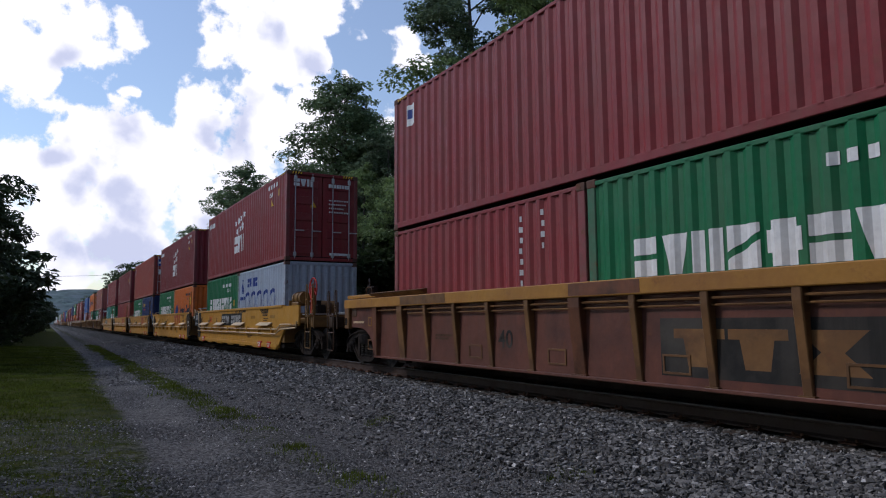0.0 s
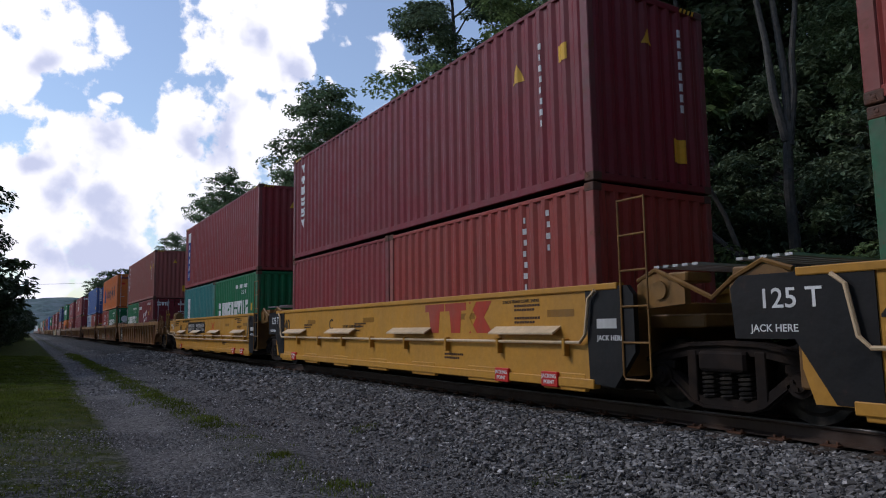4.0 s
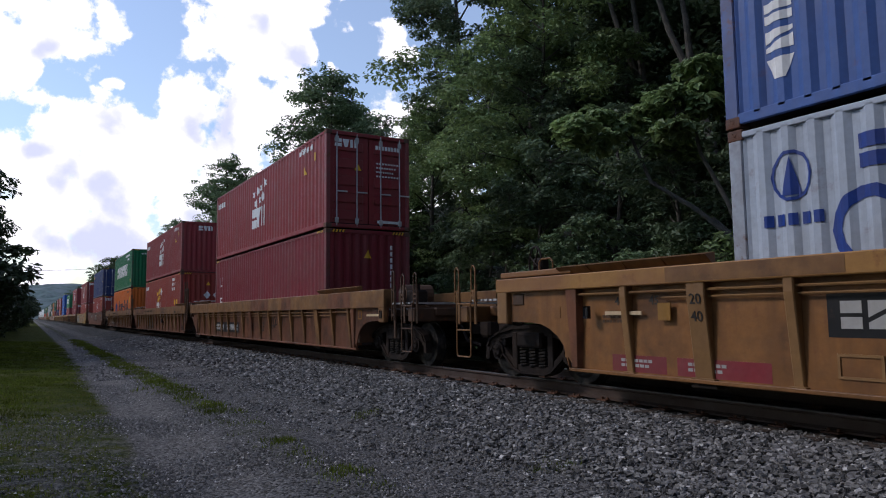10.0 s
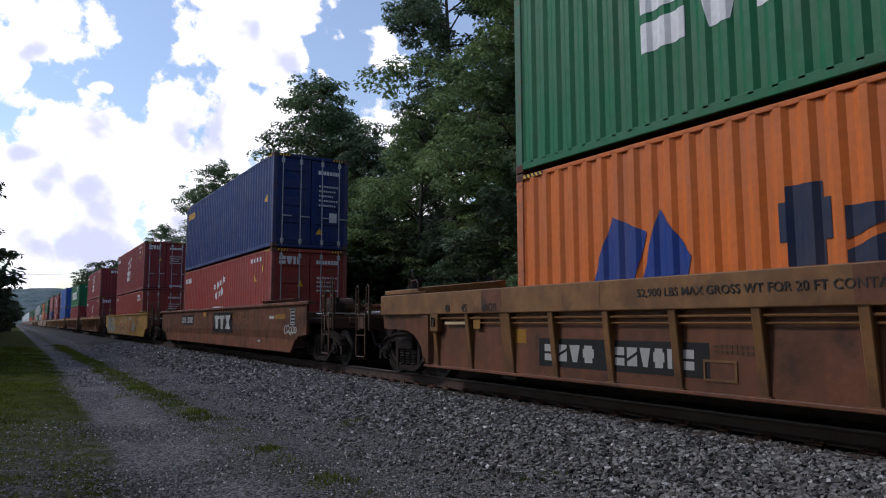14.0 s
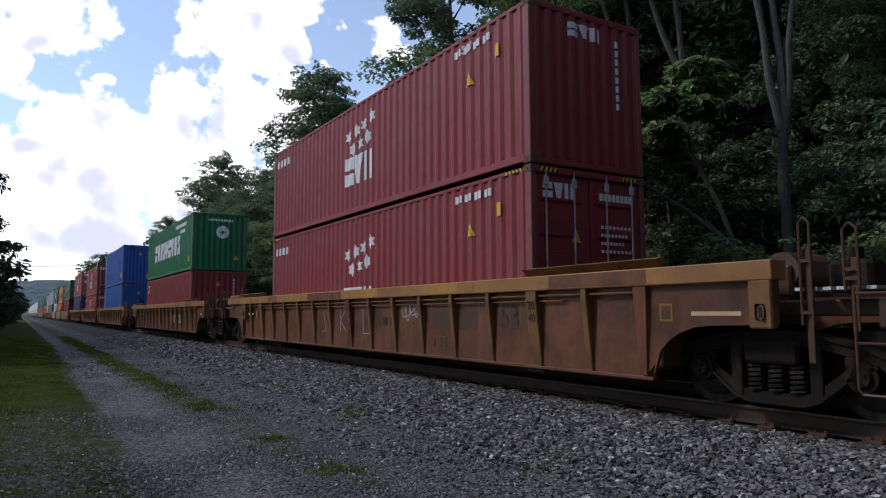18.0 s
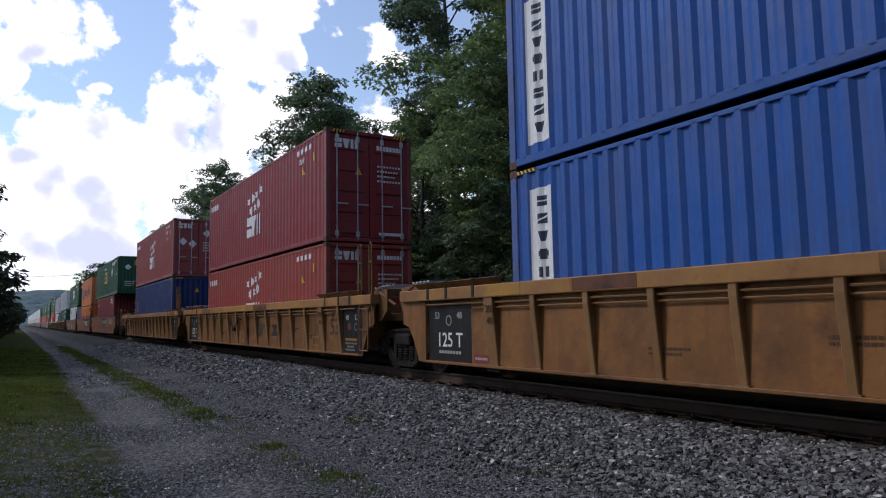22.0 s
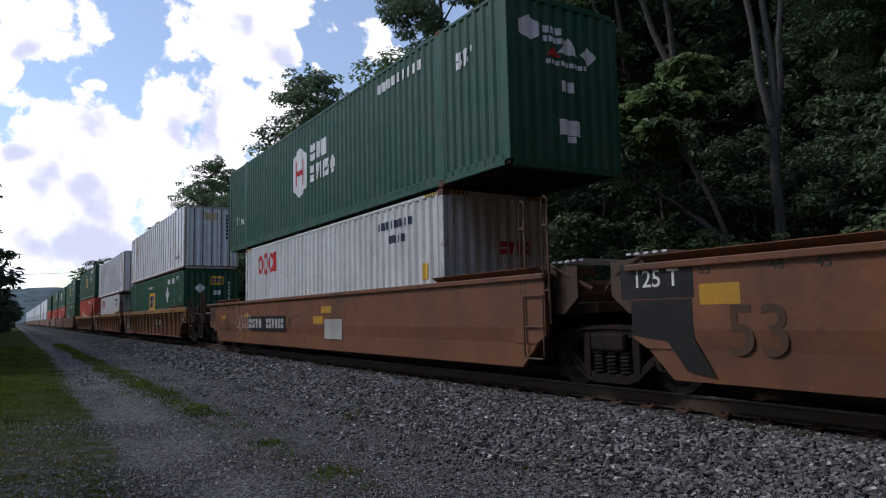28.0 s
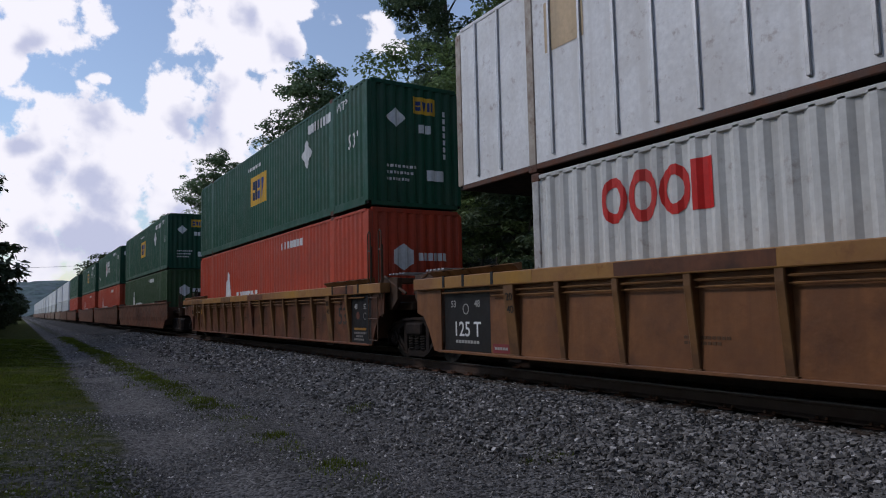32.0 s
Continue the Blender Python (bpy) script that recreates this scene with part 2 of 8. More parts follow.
LOGOYELLOW = paint("yellow_marking_paint", (0.75, 0.42, 0.03), rust=0, objvar=0)
TTXRED = paint("faded_red_marking", (0.42, 0.045, 0.02), rust=0, objvar=0, amount=0.4)
YELLOW = paint("fresh_yellow_paint", (0.47, 0.228, 0.03), rust=0.06, streaks=0.25, amount=0.12)
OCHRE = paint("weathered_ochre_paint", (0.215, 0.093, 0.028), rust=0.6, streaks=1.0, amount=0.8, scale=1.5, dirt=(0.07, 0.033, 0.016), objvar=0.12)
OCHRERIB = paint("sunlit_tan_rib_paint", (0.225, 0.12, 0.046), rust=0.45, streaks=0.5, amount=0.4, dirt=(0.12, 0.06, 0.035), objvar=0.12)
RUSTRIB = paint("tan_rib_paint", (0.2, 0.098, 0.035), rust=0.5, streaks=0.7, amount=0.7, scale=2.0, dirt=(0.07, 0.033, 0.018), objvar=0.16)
RUSTBROWN = paint("rusty_brown_paint", (0.155, 0.058, 0.028), rust=0.7, streaks=1.0, amount=0.85, scale=1.5, dirt=(0.04, 0.02, 0.013), objvar=0.14)
REDBROWN = paint("red_brown_paint", (0.135, 0.048, 0.032), rust=0.5, streaks=0.9, amount=0.7, scale=1.5, dirt=(0.06, 0.026, 0.02), objvar=0)
ORANGECHORD = paint("worn_orange_paint", (0.36, 0.17, 0.03), rust=0.5, streaks=0.3, amount=0.6, dirt=(0.24, 0.10, 0.03), objvar=0)
WORNDARK = paint("worn_dark_figures", (0.062, 0.034, 0.02), rust=0, objvar=0, amount=0.5, dirt=(0.11, 0.05, 0.025), streaks=0.5)
ORANGEBROWN = paint("weathered_orange_brown_paint", (0.20, 0.083, 0.032), rust=0.6, streaks=1.0, amount=0.75, scale=1.5, dirt=(0.08, 0.035, 0.02), objvar=0.05)
CHORD = paint("worn_yellow_paint", (0.30, 0.15, 0.042), rust=0.6, streaks=0.3, amount=0.75, dirt=(0.2, 0.09, 0.04), objvar=0.1)
PALEYELLOW = paint("pale_yellow_ledge_paint", (0.60, 0.44, 0.26), rust=0.2, amount=0.3)
BLACKPAINT = paint("black_panel_paint", (0.008, 0.008, 0.009), rust=0.1, streaks=0.3, amount=0.25, dirt=(0.03, 0.022, 0.018), objvar=0)
STEEL = surface("dark_cast_steel", (0.016, 0.012, 0.0105), rough=0.8, metal=0.1, dirt=(0.036, 0.023, 0.016), amount=0.7, scale=3, bump=0.3)
GALV = surface("galvanised_steel", (0.55, 0.55, 0.55), rough=0.45, metal=0.5, amount=0.3, bump=0.05)
CASTING = surface("rusty_casting_steel", (0.12, 0.075, 0.06), rough=0.75, metal=0.2, dirt=(0.16, 0.06, 0.03), amount=0.7, scale=6, bump=0.3)
RAILSTEEL = surface("brown_rail_steel", (0.07, 0.05, 0.042), rough=0.75, metal=0.1, dirt=(0.05, 0.028, 0.018), amount=0.6, scale=3, bump=0.2)
RAILRUST = surface("rusty_plate_steel", (0.11, 0.055, 0.035), rough=0.85, dirt=(0.06, 0.03, 0.02), amount=0.7, scale=6, bump=0.3)
RAILTOP = surface("polished_rail_steel", (0.12, 0.115, 0.115), rough=0.45, metal=0.7, amount=0.1, bump=0.02)
WHEELSTEEL = surface("greasy_wheel_steel", (0.02, 0.018, 0.017), rough=0.6, metal=0.2, amount=0.4, scale=5)
TIE = surface("creosoted_timber", (0.05, 0.037, 0.03), rough=0.9, amount=0.4, scale=4, bump=0.5, bump_scale=30, objvar=0.2)
BARK = surface("grey_bark", (0.06, 0.055, 0.047), rough=0.95, amount=0.5, scale=5, grain=0.25, bump=0.9, bump_scale=18)
PALEBARK = surface("pale_grey_bark", (0.075, 0.073, 0.066), rough=0.95, amount=0.4, scale=5, grain=0.25, bump=0.9, bump_scale=18)
STONE = surface("ballast_stone", (0.156, 0.149, 0.142), rough=0.9, amount=0.3, dirt=(0.06, 0.052, 0.045), scale=9, grain=0.15, bump=0.3, bump_scale=120, island=0.75)
LEAF = leaf_mat("broad_leaves", (0.09, 0.138, 0.07), (0.185, 0.255, 0.125))
LEAF2 = leaf_mat("bright_leaves", (0.12, 0.178, 0.072), (0.235, 0.315, 0.12))
LEAF3 = leaf_mat("dark_leaves", (0.078, 0.118, 0.07), (0.165, 0.22, 0.12))
LEAFYEL = leaf_mat("yellow_weed_leaves", (0.10, 0.12, 0.022), (0.24, 0.24, 0.04))
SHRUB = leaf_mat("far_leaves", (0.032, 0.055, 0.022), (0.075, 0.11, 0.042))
# far leaves darkened for the left roadside: its shade is held in the colour
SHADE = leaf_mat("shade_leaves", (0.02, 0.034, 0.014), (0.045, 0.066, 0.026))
GRASS = leaf_mat("grass_blades", (0.052, 0.072, 0.008), (0.12, 0.15, 0.022), spec=0.08)
GRAVEL = surface("road_gravel_stone", (0.185, 0.176, 0.167), rough=0.95, amount=0.3, dirt=(0.08, 0.07, 0.06), scale=9, grain=0.15, bump=0.3, bump_scale=120, island=0.6, spec=0.08)


# ------------------------------------------------------------------ builders
class Build:
    """Collects vertices and faces of one mesh."""

    def __init__(self):
        self.v, self.f = [], []

    def add(self, pts, faces):
        n = len(self.v)
        self.v += [tuple(p) for p in pts]
        self.f += [tuple(n + i for i in f) for f in faces]
        return self

    def box(self, x0, x1, y0, y1, z0, z1, c=0.0):
        """A box; c chamfers its edges."""
        if not c:
            p = [(x, y, z) for x in (x0, x1) for y in (y0, y1) for z in (z0, z1)]
            return self.add(p, [(0, 1, 3, 2), (4, 6, 7, 5), (0, 4, 5, 1), (2, 3, 7, 6), (0, 2, 6, 4), (1, 5, 7, 3)])
        ring_ = lambda a, z: [(x0 + a + c, y0 + a, z), (x1 - a - c, y0 + a, z), (x1 - a, y0 + a + c, z), (x1 - a, y1 - a - c, z),
                              (x1 - a - c, y1 - a, z), (x0 + a + c, y1 - a, z), (x0 + a, y1 - a - c, z), (x0 + a, y0 + a + c, z)]
        p = ring_(c * 0.6, z0) + ring_(0, z0 + c) + ring_(0, z1 - c) + ring_(c * 0.6, z1)
        f = [tuple(range(7, -1, -1)), tuple(range(24, 32))]
        for k in range(3):
            f += [(8 * k + i, 8 * k + (i + 1) % 8, 8 * k + 8 + (i + 1) % 8, 8 * k + 8 + i) for i in range(8)]
        return self.add(p, f)

    def prism(self, poly, x0, x1):
        """A polygon in (y, z), counter-clockwise or not, drawn out along x."""
        n = len(poly)
        p = [(x0, y, z) for y, z in poly] + [(x1, y, z) for y, z in poly]
        return self.add(p, [tuple(range(n)), tuple(range(2 * n - 1, n - 1, -1))] + [(i, n + i, n + (i + 1) % n, (i + 1) % n) for i in range(n)])

    def prism_y(self, poly, y0, y1):
        """A polygon in (x, z), drawn out along y."""
        n = len(poly)
        p = [(x, y0, z) for x, z in poly] + [(x, y1, z) for x, z in poly]
        return self.add(p, [tuple(range(n)), tuple(range(2 * n - 1, n - 1, -1))] + [(i, n + i, n + (i + 1) % n, (i + 1) % n) for i in range(n)])

    def tube(self, pts, r, sides=8, r2=None):
        """A round bar through points, tapering to r2."""
        pts = [Vector(p) for p in pts]
        rings = []
        for i, p in enumerate(pts):
            d = (pts[min(i + 1, len(pts) - 1)] - pts[max(i - 1, 0)]).normalized()
            a = d.orthogonal().normalized() if i == 0 else (rings[-1][1] - d * rings[-1][1].dot(d)).normalized()
            b = d.cross(a)
            rr = r + ((r if r2 is None else r2) - r) * i / (len(pts) - 1)
            rings.append(([p + rr * (math.cos(t) * a + math.sin(t) * b) for t in (2 * math.pi * k / sides for k in range(sides))], a))
        v = [q for ring, _ in rings for q in ring]
        f = []
        for i in range(len(pts) - 1):
            f += [(i * sides + k, i * sides + (k + 1) % sides, (i + 1) * sides + (k + 1) % sides, (i + 1) * sides + k) for k in range(sides)]
        f += [tuple(range(sides - 1, -1, -1)), tuple(len(v) - sides + k for k in range(sides))]
        return self.add(v, f)

    def disc(self, x0, x1, cy, cz, r, sides=20, r1=None):
        """A wheel-like drum along x."""
        r1 = r if r1 is None else r1
        p = [(x0, cy + r * math.cos(t), cz + r * math.sin(t)) for t in (2 * math.pi * k / sides for k in range(sides))]
        p += [(x1, cy + r1 * math.cos(t), cz + r1 * math.sin(t)) for t in (2 * math.pi * k / sides for k in range(sides))]
        return self.add(p, [tuple(range(sides)), tuple(range(2 * sides - 1, sides - 1, -1))] + [(i, sides + i, sides + (i + 1) % sides, (i + 1) % sides) for i in range(sides)])

    def mesh(self, name, mat):
        me = bpy.data.meshes.new(name)
        me.from_pydata(self.v, [], self.f)
        bm = bmesh.new()
        bm.from_mesh(me)
        if name in ("marking", "end_marking", "painted_shape"):
            bmesh.ops.remove_doubles(bm, verts=bm.verts, dist=1e-4)
        bmesh.ops.recalc_face_normals(bm, faces=bm.faces)
        bm.to_mesh(me)
        bm.free()
        me.materials.append(mat)
        return me


CACHE = {}


def cached(key, mat, make):
    """The mesh under this key; make(Build) fills it the first time."""
    k = (key, mat.name)
    if k not in CACHE:
        b = Build()
        make(b)
        CACHE[k] = b.mesh(str(key[0] if isinstance(key, tuple) else key), mat)
    return CACHE[k]


def part(name, data, parent, label="", at=None):
    ob = new(name, data)
    ob.parent = parent
    if at:
        ob.location = at
    if label:
        ob["label"] = label
    return ob


def raw_mesh(name, verts, faces, mat, smooth=False):
    """A mesh from arrays: verts (n, 3), faces (m, k)."""
    verts, faces = np.asarray(verts, np.float32), np.asarray(faces, np.int32)
    me = bpy.data.meshes.new(name)
    m, k = faces.shape
    me.vertices.add(len(verts))
    me.vertices.foreach_set("co", verts.ravel())
    me.loops.add(m * k)
    me.loops.foreach_set("vertex_index", faces.ravel())
    me.polygons.add(m)
    me.polygons.foreach_set("loop_start", np.arange(0, m * k, k, dtype=np.int32))
    me.polygons.foreach_set("use_smooth", np.full(m, smooth, bool))
    me.update(calc_edges=True)
    me.materials.append(mat)
    return me


# ------------------------------------------------------------------ ground and track
def ground_height(x, y):
    """Height of the terrain: road, ballast bed, ditch and wooded bank."""
    x, y = np.asarray(x, float), np.asarray(y, float)
    z = np.interp(x, [-400, -60, -12, -4, -1, 0.6, 1.2, 1.7, 2.2, 2.7, 3.1, 3.5, 4.0, 4.35, 6.1, 9.2, 10.2, 11.0, 15.0, 22.0, 60, 150, 400],
                  [6, 2.0, 0.9, 0.35, 0.12, 0.06, -0.01, -0.03, 0.03, 0.05, 0.0, -0.02, 0.03, 0.05, 0.305, 0.305, 0.0, 0.1, 2.0, 4.0, 20, 42, 60])
    return z


def ground_mat():
    m = bpy.data.materials.new("gravel_road_and_verge")
    m.use_nodes = True
    nt = m.node_tree
    N, L = nt.nodes.new, nt.links.new
    bsdf = nt.nodes["Principled BSDF"]
    co = N("ShaderNodeTexCoord").outputs["Object"]
    sep = N("ShaderNodeSeparateXYZ")
    L(co, sep.inputs[0])

    def noise_(sc, det=6, rough=0.6):
        n = N("ShaderNodeTexNoise")
        n.inputs["Scale"].default_value, n.inputs["Detail"].default_value, n.inputs["Roughness"].default_value = sc, det, rough
        L(co, n.inputs["Vector"])
        return n.outputs["Fac"]

    def mth(op, a, b):
        n = N("ShaderNodeMath")
        n.operation = op
        for i, v in enumerate((a, b)):
            if isinstance(v, (int, float)):
                n.inputs[i].default_value = v
            else:
                L(v, n.inputs[i])
        return n.outputs[0]

    def rng(v, a, b, c=0.0, d=1.0):
        n = N("ShaderNodeMapRange")
        for i, x in enumerate((a, b, c, d)):
            n.inputs[i + 1].default_value = x
        L(v, n.inputs[0])
        return n.outputs[0]

    def mixc(f, a, b):
        n = N("ShaderNodeMix")
        n.data_type = "RGBA"
        for i, v in ((0, f), (6, a), (7, b)):
            if isinstance(v, tuple):
                n.inputs[i].default_value = (*v, 1)
            else:
                L(v, n.inputs[i])
        return n.outputs[2]

    x = mth("ADD", sep.outputs[0], mth("MULTIPLY", mth("SUBTRACT", noise_(0.7, 4), 0.5), 0.7))
    vor = N("ShaderNodeTexVoronoi")
    vor.inputs["Scale"].default_value = 34
    L(co, vor.inputs["Vector"])
    vor2 = N("ShaderNodeTexVoronoi")
    vor2.inputs["Scale"].default_value = 17
    L(co, vor2.inputs["Vector"])
    hsv = N("ShaderNodeSeparateColor")
    L(vor.outputs["Color"], hsv.inputs[0])
    grit = mixc(rng(hsv.outputs[0], 0, 1), (0.018, 0.018, 0.017), (0.19, 0.182, 0.176))
    earth = mixc(rng(noise_(1.3), 0.35, 0.65), (0.042, 0.039, 0.036), (0.086, 0.079, 0.073))
    earth = mixc(rng(noise_(0.45, 6, 0.7), 0.42, 0.62, 0.0, 0.8), earth, (0.03, 0.027, 0.025))
    road = mixc(rng(noise_(7, 6), 0.38, 0.52, 0.6, 1.0), earth, grit)
    # the worn left rut is paler, packed fines
    rut = mth("MULTIPLY", mth("MULTIPLY", rng(x, 1.05, 1.35), rng(x, 2.15, 1.85)), rng(noise_(2.3, 9, 0.75), 0.36, 0.56, 0.45, 0.9))
    road = mixc(rut, road, mixc(rng(hsv.outputs[0], 0, 1), (0.06, 0.056, 0.052), (0.225, 0.213, 0.203)))
    hsv2 = N("ShaderNodeSeparateColor")
    L(vor2.outputs["Color"], hsv2.inputs[0])
    ballast = mixc(rng(hsv2.outputs[0], 0, 1), (0.016, 0.016, 0.016), (0.11, 0.108, 0.105))
    grass = mixc(rng(noise_(2.2, 8), 0.4, 0.62), (0.026, 0.038, 0.005), (0.064, 0.066, 0.015))
    # bands across the place: verge, left rut, crown, right rut, ballast, far ditch and bank
    edge = mth("SUBTRACT", x, rng(sep.outputs[1], 9, 34, 0.0, 0.45))
    turf = mth("MAXIMUM", rng(edge, 0.95, 1.15), mth("MULTIPLY", rng(sep.outputs[1], 15, 7), rng(noise_(2.1, 9, 0.75), 0.44, 0.54, 0.0, 0.85)))
    col = mixc(turf, grass, road)
    crown = mth("MULTIPLY", mth("MULTIPLY", rng(x, 2.2, 2.4), rng(x, 3.0, 2.75)), mth("MULTIPLY", rng(noise_(2.0, 9, 0.72), 0.42, 0.56, 0.0, 0.8), rng(sep.outputs[1], 9, 18, 0.25, 1.0)))
    col = mixc(crown, col, grass)
    col = mixc(rng(x, 4.05, 4.45), col, ballast)
    # floor of the wood and bank: tree shade is included in this near-black colour
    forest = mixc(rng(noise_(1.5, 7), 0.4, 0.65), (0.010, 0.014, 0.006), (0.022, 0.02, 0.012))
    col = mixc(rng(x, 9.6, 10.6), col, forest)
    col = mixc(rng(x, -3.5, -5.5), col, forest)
    L(col, bsdf.inputs["Base Color"])
    bsdf.inputs["Roughness"].default_value = 1.0
    bsdf.inputs["Specular IOR Level"].default_value = 0.04
    bump = N("ShaderNodeBump")
    bump.inputs["Strength"].default_value, bump.inputs["Distance"].default_value = 0.9, 0.03
    L(mth("ADD", mth("MULTIPLY", vor.outputs["Distance"], -0.8), mth("ADD", noise_(9, 7), mth("MULTIPLY", vor2.outputs["Distance"], -0.8))), bump.inputs["Height"])
    L(bump.outputs[0], bsdf.inputs["Normal"])
    return m


def make_ground():
    xs = np.unique(np.concatenate([[-2500, -900, -400, -200, -100, -60, -30], np.arange(-16, -1, 1.5), np.arange(-1, 11.2, 0.18), np.arange(12, 30, 1.5), [35, 45, 60, 100, 150, 250, 400, 900, 2500]]))
    ys = np.unique(np.concatenate([[-2500, -900, -500, -200, -80, -30, -10], np.arange(-4, 30, 0.3), np.arange(30, 80, 2.0), np.arange(80, 300, 12), [330, 400, 600, 900, 1500, 2500, 3500]]))
    X, Y = np.meshgrid(xs, ys, indexing="ij")
    Z = ground_height(X, Y)
    rough = np.array([[noise.noise((x * 0.8, y * 0.5, 3.0)) for y in ys] for x in xs])
    Z = Z + rough * np.where((X > 4.4) & (X < 9.3), 0.02, 0.035)
    n, m = len(xs), len(ys)
    idx = np.arange(n * m).reshape(n, m)
    faces = np.stack([idx[:-1, :-1], idx[1:, :-1], idx[1:, 1:], idx[:-1, 1:]], -1).reshape(-1, 4)
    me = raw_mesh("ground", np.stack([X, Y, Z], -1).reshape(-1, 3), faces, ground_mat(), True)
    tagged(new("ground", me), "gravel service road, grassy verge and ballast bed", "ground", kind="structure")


def scatter_stones(name, count, xr, yr, size, mat, label, category, lift=0.2, seed=1, falloff=0.0, low=False):
    """Loose broken stones lying on the ground, each a small faceted lump."""
    rs = np.random.RandomState(seed)
    base = 0.72 * np.array([(-1, -1, -1), (1, -1, -1), (1, 1, -1), (-1, 1, -1), (-1, -1, 1), (1, -1, 1), (1, 1, 1), (-1, 1, 1)], float)
    tri = np.array([(0, 2, 1), (0, 3, 2), (4, 5, 6), (4, 6, 7), (0, 1, 5), (0, 5, 4), (1, 2, 6), (1, 6, 5), (2, 3, 7), (2, 7, 6), (3, 0, 4), (3, 4, 7)])
    if low:      # half-sunk chips
        base = 0.75 * np.array([(-1, -1, -1), (1, -1, -1), (1, 1, -1), (-1, 1, -1), (0.2, 0.1, 0.9)], float)
        tri = np.array([(0, 1, 4), (1, 2, 4), (2, 3, 4), (3, 0, 4)])
    nv = len(base)
    x = rs.uniform(*xr, count)
    u = rs.uniform(0, 1, count)
    y = yr[0] + (yr[1] - yr[0]) * (u ** (1 + falloff))
    if xr[0] < 0:      # the turf keeps most of the chips out
        edge = np.where(y > 12, 1.0 + 0.018 * (y - 9), 0.9) + rs.uniform(-0.3, 0.25, count)
        keep = (x > edge) | ((y < 12.5) & (rs.uniform(0, 1, count) < 0.3))
        x, y = x[keep], y[keep]
        count = len(x)
    z = ground_height(x, y)
    sc = size * rs.uniform(0.55, 1.35, count)
    pts = base[None] * rs.uniform(0.35, 1.3, (count, nv, 3)) * np.array([1.2, 0.95, 0.72])
    a, b = rs.uniform(0, 6.28, count), rs.uniform(-0.4 if low else -1.0, 0.4 if low else 1.0, count)
    ca, sa_, cb, sb = np.cos(a), np.sin(a), np.cos(b), np.sin(b)
    R = np.zeros((count, 3, 3))
    R[:, 0] = np.stack([ca, -sa_ * cb, sa_ * sb], -1)
    R[:, 1] = np.stack([sa_, ca * cb, -ca * sb], -1)
    R[:, 2] = np.stack([0 * a, sb, cb], -1)
    pts = np.einsum("nij,nkj->nki", R, pts) * sc[:, None, None] * 0.5
    pts += np.stack([x, y, z + sc * lift], -1)[:, None]
    faces = (tri[None] + nv * np.arange(count)[:, None, None]).reshape(-1, 3)
    ob = new(name, raw_mesh(name, pts.reshape(-1, 3), faces, mat))
    return tagged(ob, label, category, kind="stuff")


def make_track():
    prof = [(-0.075, 0), (0.075, 0), (0.075, 0.018), (0.014, 0.04), (0.012, 0.135), (0.037, 0.148), (0.037, 0.165), (-0.037, 0.165), (-0.037, 0.148), (-0.012, 0.135), (-0.014, 0.04), (-0.075, 0.018)]
    for side in (-0.755, 0.755):
        b = Build().prism_y([(x + side, z) for x, z in prof], -600, 1500)
        rail = new("rail", b.mesh("rail", RAILSTEEL))
        rail.location = (TRACK_X, 0, RAIL - 0.18)
        tagged(rail, "brown rusty steel rail on the ballast", "rail", "rails of the track", "structure")
        part("rail_head", Build().box(side - 0.036, side + 0.036, -600, 1500, 0.166, 0.18, 0.003).mesh("rail_head", RAILTOP), rail, "polished running surface")
    tie = cached("tie", TIE, lambda b: b.box(-1.3, 1.3, -0.115, 0.115, -0.18, 0.0, 0.012))
    plate = cached("tie_plate", RAILRUST, lambda b: (b.box(-0.19, 0.19, -0.09, 0.09, 0.0, 0.018, 0.004), [b.box(x - 0.014, x + 0.014, y - 0.014, y + 0.014, 0.0, 0.045, 0.004) for x in (-0.11, 0.11) for y in (-0.05, 0.05)]))
    for k in range(110):
        ob = new("railway_tie", tie)
        ob.location, ob.rotation_euler = (TRACK_X + random.uniform(-0.03, 0.03), -6 + 0.52 * k, RAIL - 0.185), (0, 0, random.uniform(-0.01, 0.01))
        tagged(ob, "weathered dark timber tie bedded in ballast", "railway tie", "ties of the track")
        for side in (-0.755, 0.755):
            part("tie_plate", plate, ob, "rusty tie plate with spikes", at=(side, 0, 0))


